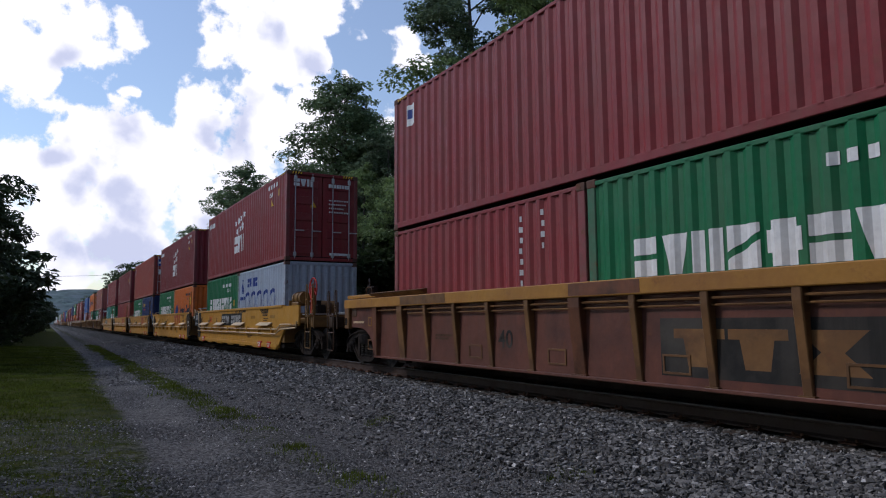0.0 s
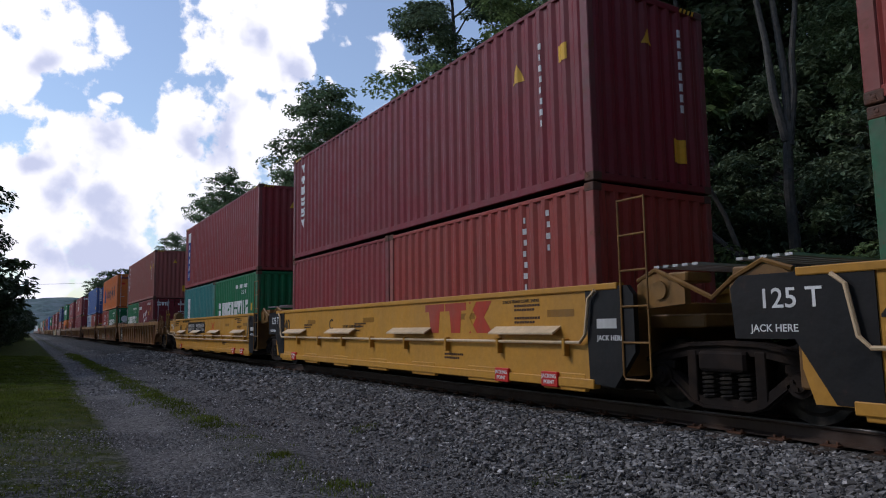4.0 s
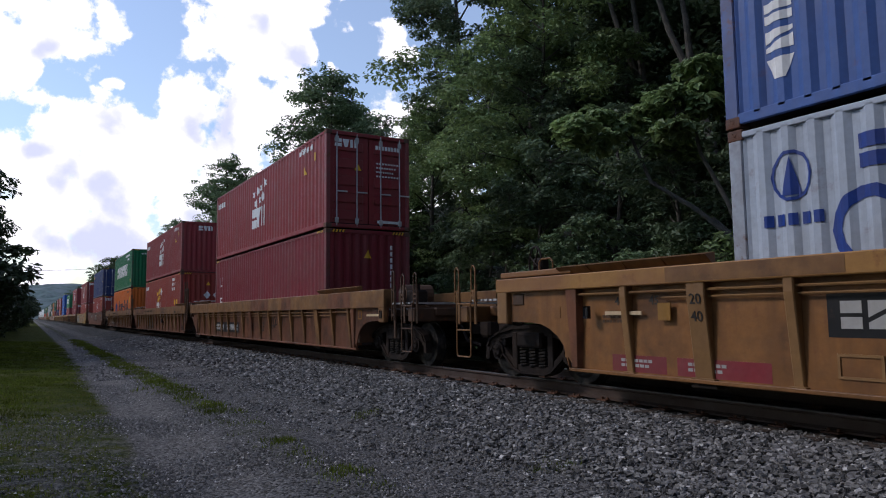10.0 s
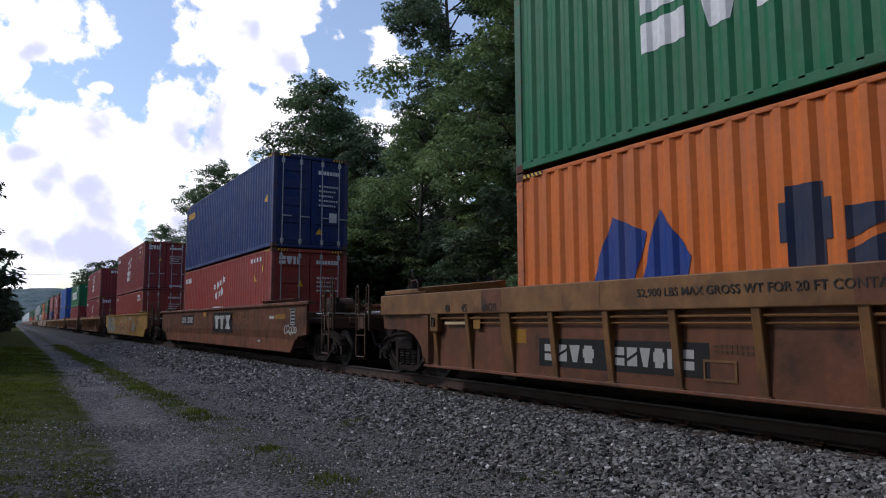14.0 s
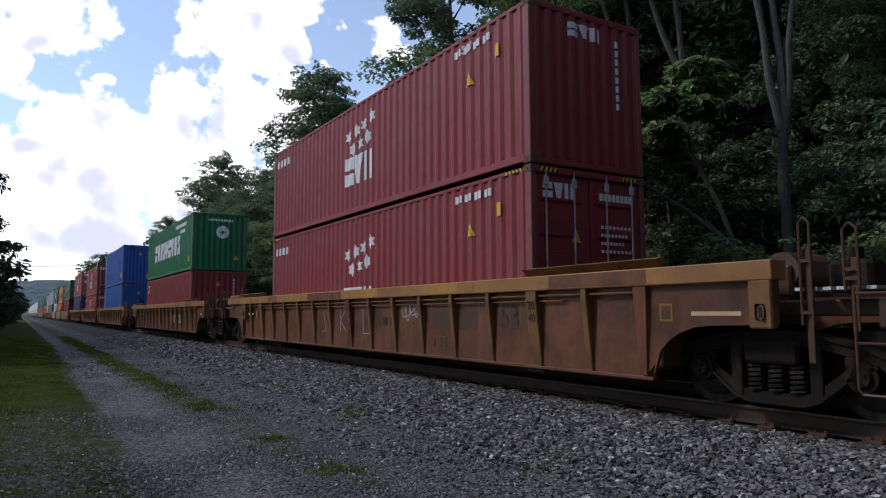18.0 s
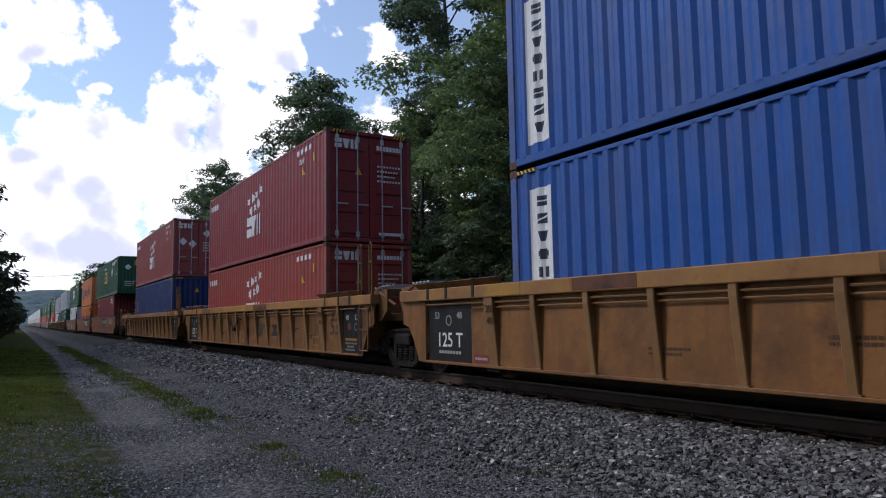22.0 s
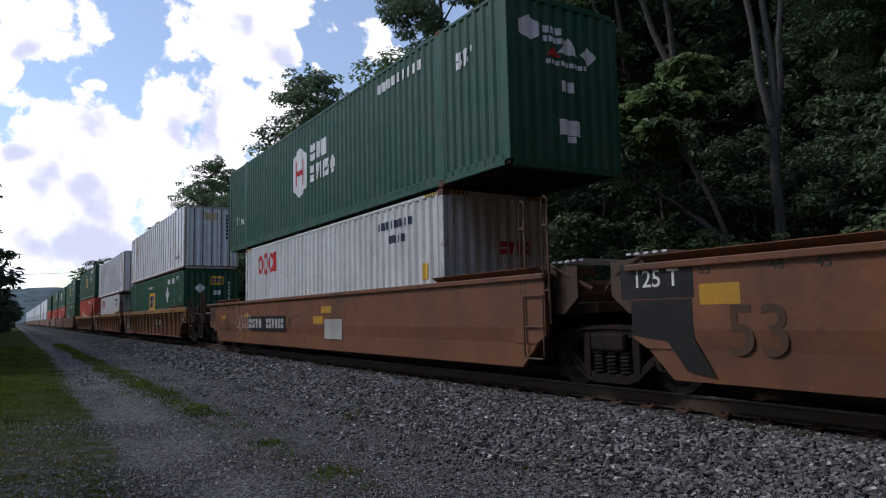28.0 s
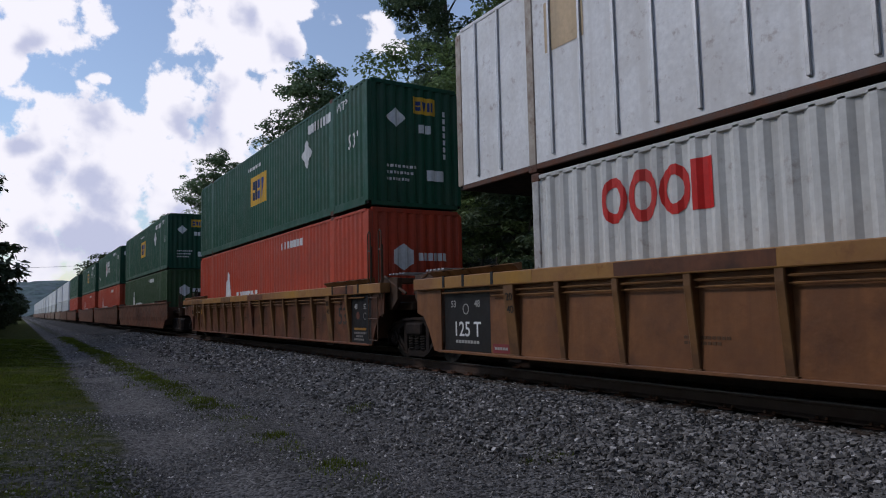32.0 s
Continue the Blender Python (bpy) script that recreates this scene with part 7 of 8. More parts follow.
def car_id(y, z=0.92, h=0.26, w=2.2, black=True, mat=None):
    return ([("plate", y - w - 0.15, y + 0.12, z - 0.08, z + h + 0.08, BLACKPAINT)] if black else []) + [("bars", y, z, w * 0.4, h, 4, mat or LETTERGREY), ("bars", y - w * 0.52, z, w * 0.48, h, 6, mat or LETTERGREY)]


def small_print(*places):
    return [m for y, z in places for m in (("bars", y, z, 0.6, 0.034, 10, FAINTPRINT), ("bars", y, z - 0.06, 0.48, 0.034, 8, FAINTPRINT))]


def bubbles(ident, y, z, n, r, seed, mats):
    """Sprayed rounded shapes in a row, with a dark rim."""
    rs = random.Random(seed)
    out = []
    for i in range(n):
        cy, cz, ry, rz = y - i * r * 1.15, z + rs.uniform(-0.05, 0.08), r * rs.uniform(0.55, 0.75), r * rs.uniform(0.8, 1.05)
        poly = lambda f: [(cy + f * ry * math.cos(t) * (1 + 0.15 * math.sin(3 * t + i)), cz + f * rz * math.sin(t)) for t in (2 * math.pi * k / 14 for k in range(14))]
        out.append(("poly", (ident, "rim", i), [poly(1.12)], LOGODARK))
        out.append(("poly2", (ident, "fill", i), [poly(1.0)], mats[i % len(mats)]))
        mark = curl(cy + rs.uniform(-0.05, 0.05), cz, 0.45 * ry, 0.5 * rz, rs.uniform(0, 180), rs.uniform(280, 420), 8)
        out.append(("poly2", (ident, "inner", i), stroke(mark, 0.035), LOGODARK))
    return out


def stroke(pts, w):
    """A sprayed line as a chain of flat quads that share their joints."""
    side = []
    for i, (a, c) in enumerate(pts):
        (p, q), (r, t) = pts[max(0, i - 1)], pts[min(len(pts) - 1, i + 1)]
        l = math.hypot(r - p, t - q) or 1
        ny, nz = -(t - q) / l * w / 2, (r - p) / l * w / 2
        side.append(((a - ny, c - nz), (a + ny, c + nz)))
    return [[a, d, e, c] for (a, c), (d, e) in zip(side, side[1:])]


def curl(y, z, ry, rz, a0, a1, n=9):
    return [(y + ry * math.cos(radians(a0 + (a1 - a0) * k / n)), z + rz * math.sin(radians(a0 + (a1 - a0) * k / n))) for k in range(n + 1)]


def scribble(ident, y, z, w, h, n, seed, mat, t=0.035):
    """A thin sprayed scrawl of linked curls."""
    rs = random.Random(seed)
    pts = []
    for i in range(n):
        pts += curl(y - (i + 0.5) * w / n, z + h * rs.uniform(0.35, 0.65), w / n * rs.uniform(0.35, 0.6), h * rs.uniform(0.3, 0.5), 200, -40 - rs.uniform(0, 160), 12)
    return [("poly", (ident, "scrawl"), stroke(pts, t), mat)]


def sprayed_side():
    """Large faded sprayed forms along the side, with the outlines of the floor hatches."""
    out, rs = [], random.Random(21)
    def hatched(ident, y0, y1, z0, z1, n, lean, mat):
        """Short dry brush strokes between two heights."""
        for i in range(n):
            u = y0 + (y1 - y0) * (i + rs.uniform(0, 0.8)) / n
            p, q = z0 + rs.uniform(0, 0.2), z1 - rs.uniform(0, 0.22)
            out.append(("poly2" if i % 2 else "poly", (ident, i), stroke([(u, p), (u + lean * 0.4 + rs.uniform(-0.03, 0.03), (p + q) / 2), (u + lean, q)], rs.uniform(0.012, 0.035)), mat))

    hatched("dry_a", 8.5, 7.5, 0.34, 1.46, 22, -0.1, GREYSPRAY)
    forms = [[(7.45, 0.32), (6.55, 0.34), (6.75, 1.48), (7.5, 1.46)], [(6.5, 0.34), (6.2, 0.34), (6.3, 0.9), (6.55, 0.95)], [(5.3, 0.3), (4.95, 0.34), (5.05, 0.75), (5.3, 0.75)], [(5.0, 0.75), (4.85, 0.75), (4.72, 1.46), (5.08, 1.46)], [(4.8, 0.34), (4.1, 0.34), (4.62, 1.3), (4.74, 1.46)], [(5.05, 0.62), (4.3, 0.62), (4.3, 0.74), (5.05, 0.74)]]
    for i, f in enumerate(forms):
        out.append(("poly", ("slab", i), [f], AQUA))
        out.append(("poly2", ("slab_edge", i), stroke(f + f[:1], 0.022), (FADED, GREYSPRAY)[i % 2]))
    hatched("dry_b", 6.5, 5.35, 0.36, 1.44, 20, 0.12, GREYSPRAY)
    hatched("dry_c", 4.6, 3.4, 0.34, 0.9, 16, -0.25, GREYSPRAY)
    hatched("dry_d", 4.4, 3.7, 1.0, 1.44, 9, 0.2, GREYSPRAY)
    out.append(("poly2", ("sweep",), stroke(curl(3.9, 1.2, 0.8, 0.5, 200, 330, 10), 0.03), GREYSPRAY))
    for i in range(7):
        u, z = rs.uniform(4.2, 7.4), rs.uniform(0.4, 1.2)
        out.append(("poly2", ("crack", i), stroke([(u, z), (u - 0.08, z + 0.1), (u - 0.05, z + 0.2), (u - 0.18, z + 0.3)], 0.018), FADED))
    pale = [[(2.0, 0.3), (1.96, 0.72), (1.74, 0.72), (1.84, 0.3)], [(1.95, 0.74), (1.45, 1.02), (1.38, 0.9), (1.8, 0.6)], [(1.5, 1.04), (1.6, 1.45), (1.44, 1.45), (1.34, 1.04)], [(1.32, 1.1), (0.3, 1.24), (0.3, 1.12), (1.3, 0.98)], [(0.35, 1.1), (0.5, 0.5), (0.3, 0.5), (0.15, 1.05)], [(1.7, 0.3), (-2.3, 0.29), (-2.3, 0.40), (1.7, 0.38)], [(-1.4, 0.78), (-1.9, 0.78), (-2.02, 0.42), (-1.62, 0.42)], [(-1.2, 1.45), (-1.36, 1.45), (-1.3, 0.98), (-1.14, 0.98)], [(-1.7, 1.42), (-2.1, 1.3), (-2.0, 1.2), (-1.62, 1.3)], [(-2.5, 0.35), (-2.75, 1.4), (-2.95, 1.4), (-2.72, 0.35)], [(-3.0, 1.4), (-3.9, 1.3), (-3.9, 1.16), (-3.0, 1.24)], [(-3.6, 1.14), (-3.75, 0.4), (-3.95, 0.4), (-3.85, 1.14)], [(-4.3, 0.5), (-4.6, 1.35), (-4.85, 1.35), (-4.55, 0.5)], [(-4.9, 1.0), (-5.5, 0.95), (-5.5, 0.8), (-4.85, 0.85)]]
    out += [("poly", ("pale", i), [p], PALEPINK) for i, p in enumerate(pale)]
    out += [("poly2", ("pale_edge", i), stroke(p + p[:1], 0.018), (GREYSPRAY, GREYSPRAY, FADED)[i % 3]) for i, p in enumerate(pale)]
    hatched("dry_e", 1.7, -2.2, 0.3, 0.5, 30, 0.03, PALEPINK)
    hatched("dry_f", -4.2, -5.6, 0.45, 1.0, 16, 0.1, GREYSPRAY)
    out.extend(scribble("loose_a", -5.6, 0.95, 1.6, 0.42, 4, 5, FADED, 0.028) + scribble("loose_b", 3.3, 1.1, 1.0, 0.22, 4, 15, WORNDARK, 0.02))
    red = [[(1.07, 1.03), (0.74, 1.06), (0.5, 0.5), (0.76, 0.5)], [(0.5, 1.06), (-0.02, 1.06), (0.08, 0.84), (0.24, 0.92)], [(0.1, 0.84), (-0.02, 0.7), (-0.2, 0.55), (0.0, 0.55)], [(-0.8, 1.02), (-0.98, 0.9), (-0.86, 0.52), (-0.7, 0.6)], [(-2.3, 1.2), (-2.6, 1.2), (-2.45, 0.6), (-2.25, 0.7)], [(-3.2, 1.1), (-3.5, 1.12), (-3.4, 0.5), (-3.15, 0.5)]]
    out += [("poly2", ("red", i), [p], FADEDRED) for i, p in enumerate(red)]
    out.append(("poly2", ("hoop",), ring(-0.5, 0.94, 0.55, 0.56, 0.2, 22), PALEPINK))
    for i in range(5):
        out.append(("poly2", ("curl", i), stroke(curl(-0.45 + rs.uniform(-0.3, 0.3), 0.9 + rs.uniform(-0.2, 0.2), 0.16, 0.14, rs.uniform(0, 180), rs.uniform(240, 420), 6), 0.03), (GREYSPRAY, FADED)[i % 2]))
    for i, y in enumerate((3.08, 0.03, -3.0)):
        out.append(("poly2", ("hatch", i), stroke([(y + 1.05, 1.47), (y + 0.72, 1.25), (y - 0.72, 1.25), (y - 1.05, 1.47)], 0.016), FADED))
    out.append(("poly2", ("box_mark",), stroke([(3.35, 0.82), (3.35, 1.1), (3.1, 1.1), (3.1, 0.82), (3.35, 0.82)], 0.014), FADED))
    return out + [("text", "H", 3.22, 0.93, 0.1, FADED), ("plate", 0.95, 1.45, 0.98, 1.07, AMBER), ("plate", -1.62, -1.12, 0.98, 1.07, AMBER), ("plate", 3.6, 4.0, 1.0, 1.08, AMBER)]


PURPLE = paint("faded_purple_spray", (0.05, 0.024, 0.03), objvar=0, rust=0)
FAINT = small_print((3.35, 0.62), (1.25, 0.78), (-0.9, 0.62), (-4.05, 0.8), (-5.1, 0.62))
CROSSED = [("poly", ("cross_red",), stroke([(1.6, 0.97), (1.3, 0.75)], 0.045), LOGORED), ("poly2", ("cross_blue",), stroke([(1.3, 0.97), (1.6, 0.75)], 0.045), LOGOBLUE), ("text", "NEXT LOAD", 1.82, 0.88, 0.05, LOGORED), ("text", "ANY ROAD", 1.08, 0.88, 0.05, LOGORED)]
RIBLABEL = "ribbed tan-brown well car with a worn yellow top rail"
SMOOTHLABEL = "smooth-sided brown well car with faded paint"
YELLOWLABEL = "bright yellow articulated well car with pale step ledges"
PINK, AQUA = paint("pink_spray", (0.33, 0.18, 0.10), objvar=0, rust=0), paint("aqua_spray", (0.20, 0.25, 0.19), objvar=0, rust=0)
PALEPINK = paint("pale_pink_spray", (0.37, 0.26, 0.17), objvar=0, rust=0.2, streaks=0.6, amount=0.5, dirt=(0.3, 0.17, 0.05))
FADEDRED = paint("faded_red_spray", (0.36, 0.06, 0.035), objvar=0, rust=0, amount=0.5, dirt=(0.3, 0.15, 0.05))
GREYSPRAY = paint("pale_spray", (0.42, 0.41, 0.37), objvar=0, rust=0.1, streaks=0.5, amount=0.4)


def make_train():
    R, S_, Y = "rib", "smooth", "yellow"
    # stack by stack, from the head of the visible train backwards
    stack(7.12, [C("green corrugated 20-foot container with white block lettering", F20, H8, GREEN, "plain", "evergreen20"), C("maroon 20-foot container with white figures", F20, H8, RED, "plain", "sideid20")], C("faded maroon 40-foot container with a small sticker", F40, H9, RED, "plain", "sticker40"))
    ride(well_car("rusty brown ribbed well car with a large pale mark", R, 40, "joint", "end", REDBROWN, ORANGECHORD, ttx(-1.6, 0.5, RUSTRIB, FADED, 0.42, 2.2) + [("text", "40", 1.75, 0.72, 0.4, FADED)] + small_print((4.0, 0.75))), 7.12, 0)
    unit = [("A", "end", "joint"), ("E", "joint", "joint"), ("D", "joint", "joint"), ("C", "joint", "joint"), ("B", "joint", "end")]
    low2 = [C("weathered white 20-foot container with blue rings", F20, H8, COSCOGREY, "plain", "cosco20"), C("orange 20-foot container with dark lettering", F20, H8, ORANGE, "plain", "hapag20"), C("dark blue 20-foot container with a yellow mark", F20, H8, BLUE2, "plain", "seaco20"), C("plain brick red 20-foot container with white figures", F20, H8, RED2, "plain", "sideid20"), eg20()]
    low1 = [eg20(), eg20(), eg20(), C("plain maroon corrugated 20-foot container", F20, H8, RED, "plain", ""), C("teal 20-foot container with a white upright panel", F20, H8, TEAL, "plain", "dong20")]
    ups = [zim(H9), zim(H9, "plain", mark="zimend", mat=RED3), C("red 40-foot container with a blue badge on its door", F40, H9, RED2, "doors", "sticker40", mark="logodoor"), C("dark maroon corrugated 40-foot container", F40, H9, RED3, "plain", "triton40", mark="idend"), C("maroon 40-foot container with a blue upright panel", F40, H9, RED, "plain", "cronos40", mark="idend")]
    for i, (letter, f, bk) in enumerate(unit):
        mid = 27.15 + 15.68 * i
        stack(mid, [low2[i], low1[i]], ups[i])
        marks = [("text", "40", 5.35 if letter == "B" else 5.75, 1.1, 0.46, FADED), ("text", letter, 2.55, 1.1, 0.36, FADED)] + small_print((1.2, 1.1), (-4.6, 1.3), (-4.6, 1.12), (-2.6, 0.55), (4.4, 1.1))
        marks += [("plate", y, y + 0.55, 1.14, 1.24, DULLYELLOW) for y in (-5.9, -3.55, 0.2, 3.6)] + [("text", "LD LMT 123,000 PER UNIT", 1.35, 1.06, 0.085, FADED), ("text", "20 FT CONTAINER LIMIT 61,500 EACH", 1.35, 0.97, 0.055, FADED), ("text", "2 INCH TREAD COND. SHOES", -4.75, 1.38, 0.065, FADED)]
        if letter in "AB":
            marks += [("text", "S-2054-11 REEFER CLEARANCE", 4.2 if letter == "B" else -1.5, 1.41, 0.12, FADED), ("text", "8 INCH TREAD COND SHOES", 6.2 if letter == "B" else -4.7, 1.42, 0.075, FADED), ("text", "SPECIAL BRAKE BEAMS", 6.25 if letter == "B" else -4.75, 1.33, 0.075, FADED), ("text", "SEE BADGE PLATE", 6.3 if letter == "B" else -4.8, 1.24, 0.075, FADED), ("plate", 6.72, 7.2, 1.18, 1.42, DULLYELLOW), ("plate", 7.45, 7.85, 1.22, 1.33, GREYSPRAY_), ("plate", 7.2, 7.42, 1.06, 1.24, GREYSPRAY_), ("plate", 7.55, 7.95, 1.12, 1.17, BLACKPAINT), ("poly", ("gear_door",), stroke([(8.15, 1.02), (8.15, 1.42), (7.3, 1.42)], 0.018), GRIMYELLOW)]
            marks += car_id(1.55 if letter == "A" else 3.6, 0.98, 0.3, 3.1)
            marks += [("poly", ("cross", letter), [[(4.05, 1.0), (3.95, 1.0), (3.45, 1.3), (3.55, 1.3)], [(4.05, 1.3), (3.95, 1.3), (3.45, 1.0), (3.55, 1.0)]] if letter == "A" else [[(-0.75, 1.0), (-0.85, 1.0), (-1.35, 1.3), (-1.25, 1.3)], [(-0.75, 1.3), (-0.85, 1.3), (-1.35, 1.0), (-1.25, 1.0)]], LOGORED)]
        else:
            marks += ttx(-1.95, 0.92, TTXRED, None, 0.5, 2.1)
            marks += [("poly2", ("chevron",), [[(-3.45, 0.92), (-3.6, 0.92), (-3.4, 1.17), (-3.6, 1.42), (-3.45, 1.42), (-3.25, 1.17)]], YELLOW)]
        ride(well_car(YELLOWLABEL, Y, 40, f, bk, YELLOW, YELLOW, marks), mid, 0)
    # three ribbed units
    stack(111.6, [C("dark maroon 20-foot container with white stars and lettering", F20, H8, RED3, "doors", "zimlow20", mark="zimdoor"), eg20()], C("sun-faded red 40-foot container with upright white lettering", F40, H9, PINKRED, "plain", "triton40", mark="idend"))
    stack(131.45, [eg20("greenbadge", "doors"), C("red 20-foot container with a white round badge", F20, H8, RED2, "plain", "magellan20")], C("orange 40-foot container with dark blue lettering", F40, H9, ORANGE, "doors", "hapag40", mark="hapagdoor"))
    stack(151.3, [C("brick red 20-foot container with yellow marks", F20, H8, RED2, "doors", "gold20", mark="gold"), C("weathered white 20-foot container with blue rings", F20, H8, COSCOGREY, "plain", "cosco20")], C("blue 40-foot container with upright white lettering", F40, H9, BLUE, "doors", "amficon40", mark="amficon"))
    ride(well_car(RIBLABEL, R, 53, "end", "joint", OCHRE, CHORD, figures(False) + FAINT + car_id(-2.9, 0.75, 0.22, 1.7, False, FADED) + rear_plate() + small_print((4.9, 0.75), (3.8, 0.8)) + [("plate", 2.24, 2.75, 0.68, 1.02, LETTERGREY)] + [("bars", 2.73, 0.71 + 0.05 * i, 0.48, 0.013, 6, OCHRE) for i in range(6)] + CROSSED), 111.6, 0)
    ride(well_car("ribbed tan well car with sprayed white bubble shapes", R, 53, "joint", "joint", OCHRE, CHORD, FAINT + figures() + rear_plate() + ttx(-0.8, 0.5, TTXRED, None, 0.5, 2.1) + bubbles("b1", 3.2, 0.8, 5, 0.52, 3, [GREYSPRAY]) + scribble("b2", 4.2, 0.75, 0.5, 0.36, 3, 6, GREYSPRAY, 0.03) + [("poly", ("teal_edge",), [[(0.62, 0.4), (0.3, 0.42), (0.22, 0.8), (0.4, 0.95)]], TEAL)] + [("plate", -4.0, -3.4, 0.55, 0.95, GREYSPRAY)]), 131.45, 0)
    ride(well_car(RIBLABEL, R, 53, "joint", "end", OCHRE, CHORD, FAINT + figures() + [("plate", -2.9, -2.2, 0.55, 0.95, GREYSPRAY)] + car_id(4.9, 0.85, 0.25, 2.4) + small_print((-4.8, 0.75), (7.9, 0.95)) + [("text", "20", 6.38, 1.15, 0.16, FADED, -1.53), ("text", "40", 6.38, 0.96, 0.16, FADED, -1.53), ("text", "45", 7.05, 1.15, 0.15, FADED), ("text", "48", 7.6, 1.15, 0.15, FADED), ("plate", 6.9, 7.75, 0.3, 0.5, RED3), ("plate", 5.6, 6.75, 0.3, 0.5, RED3), ("bars", 7.6, 0.42, 0.5, 0.035, 7, LETTERGREY), ("bars", 7.6, 0.36, 0.45, 0.035, 6, LETTERGREY), ("bars", 6.6, 0.42, 0.5, 0.035, 7, LETTERGREY), ("bars", 6.6, 0.36, 0.45, 0.035, 6, LETTERGREY)]), 151.3, 0)
    # three more
    stack(175.3, [C("dark maroon 40-foot container with two white letters", F40, H9, RED3, "plain", "plain40u", mark="idend")], zim(H8, mark="zimdoor"))
    stack(195.1, [C("red 40-foot container with yellow stars", F40, H9, RED2, "plain", "zimyellow40", mark="hazardend")], zim(H8, "plain", mark="zimend"))
    stack(215.05, [C("orange 40-foot container with dark lettering", F40, H9, ORANGE, "plain", "hapag40low")], C("green 40-foot container with white block lettering", F40, H9, GREEN, "plain", "evergreen40", mark="greenend"))
    ride(well_car("rusty ribbed well car with a plain orange side", R, 53, "end", "joint", RUSTBROWN, RUSTRIB, [("text", "53", -1.15, 0.66, 0.42, FADED)] + scribble("s7", -1.75, 0.62, 0.9, 0.4, 5, 31, FADED, 0.035) + car_id(5.1, 0.52, 0.2, 3.3), deep=True), 175.3, 0)
    ride(well_car("rusty ribbed well car with faded paint", R, 53, "joint", "joint", RUSTBROWN, RUSTRIB, DEEPMARKS + [("hose", -2.28), ("text", "C", 5.99, 0.87, 0.4, FADED, -1.53), ("plate", 7.3, 7.98, 0.42, 1.05, BLACKPAINT)] + scribble("s6", 7.0, 0.62, 0.8, 0.4, 4, 12, FADED, 0.04) + ttx(3.3, 0.5, RUSTRIB, FADED, 0.36, 1.7) + [("text", "52,900 LBS MAX GROSS WT FOR 20 FT CONTAINER", 2.6, 1.35, 0.13, FADED, -1.523), ("poly", ("purple_tag",), scribble("tag", -2.3, 1.2, 1.3, 0.3, 5, 44, FAINTPRINT, 0.03)[0][2], PURPLE, -1.5215), ("plate", 0.3, 0.75, 1.2, 1.26, DULLYELLOW)], deep=True), 195.1, 0)
    ride(well_car("rusty ribbed well car with faint scrawls", R, 53, "joint", "end", RUSTBROWN, RUSTRIB, DEEPMARKS + car_id(5.3, 0.5, 0.22, 2.5) + [("text", "52,900 LBS MAX GROSS WT FOR 20 FT CONTAINER", 2.0, 1.35, 0.13, FADED, -1.523), ("plate", 5.7, 6.2, 0.72, 0.92, DULLYELLOW)] + scribble("s8", 4.9, 1.22, 1.0, 0.24, 5, 8, LETTERGREY, 0.02) + scribble("s1", -0.5, 0.5, 1.2, 0.5, 5, 2, LOGODARK) + small_print((2.6, 0.75)), deep=True), 215.05, 0)
    # single cars
    stack(238.95, [zim(H9, "doors", "zim40low", "zimdoor", RED2)], C("dark blue 40-foot container with a small yellow mark", F40, H9, BLUE2, "doors", "blueid40", mark="iddoor"))
    ride(well_car(SMOOTHLABEL, S_, 53, "end", "end", RUSTBROWN, RUSTBROWN, ttx(-0.55, 0.8, GREYSPRAY, BLACKPAINT, 0.46, 2.15) + car_id(5.0, 1.0, 0.24, 2.0) + scribble("s9", -3.3, 1.0, 1.9, 0.4, 6, 14, SMOOTHORANGE, 0.04) + scribble("s10", -8.1, 0.72, 0.9, 0.22, 5, 17, GREYSPRAY, 0.03) + [("plate", -8.15, -7.3, 1.12, 1.24, DULLYELLOW), ("plate", -7.2, -6.8, 1.12, 1.2, GREYSPRAY), ("plate", -8.95, -8.5, 0.92, 1.42, BLACKPAINT), ("poly2", ("board",), stroke([(-8.55, 0.97), (-8.55, 1.37), (-8.9, 1.37), (-8.9, 0.97), (-8.55, 0.97)], 0.025) + [rect(-8.86, -8.6, 1.0 + 0.09 * i, 1.04 + 0.09 * i) for i in range(4)], LETTERGREY), ("plate", -6.0, -5.75, 0.45, 0.52, GREYSPRAY), ("plate", -3.0, -2.5, 1.15, 1.3, AMBER), ("plate", 0.8, 1.2, 1.25, 1.4, AMBER)]), 238.95, 0)
    stack(262.8, [C("brick red 40-foot container with white figures", F40, H8, RED2, "doors", "redid40", mark="iddoor")], zim(H9))
    ride(well_car("smooth yellow-brown well car covered in sprayed shapes", S_, 53, "end", "end", SPRAYEDOCHRE, SPRAYEDOCHRE, [("text", "53", -6.3, 0.98, 0.42, FADED)] + sprayed_side() + [("plate", -7.3, -6.6, 1.05, 1.25, AMBER)]), 262.8, 0)
    stack(286.75, [zim(H9, "doors", "zim40low", "zimdoor")], zim(H8, "plain", mark="zimend"))
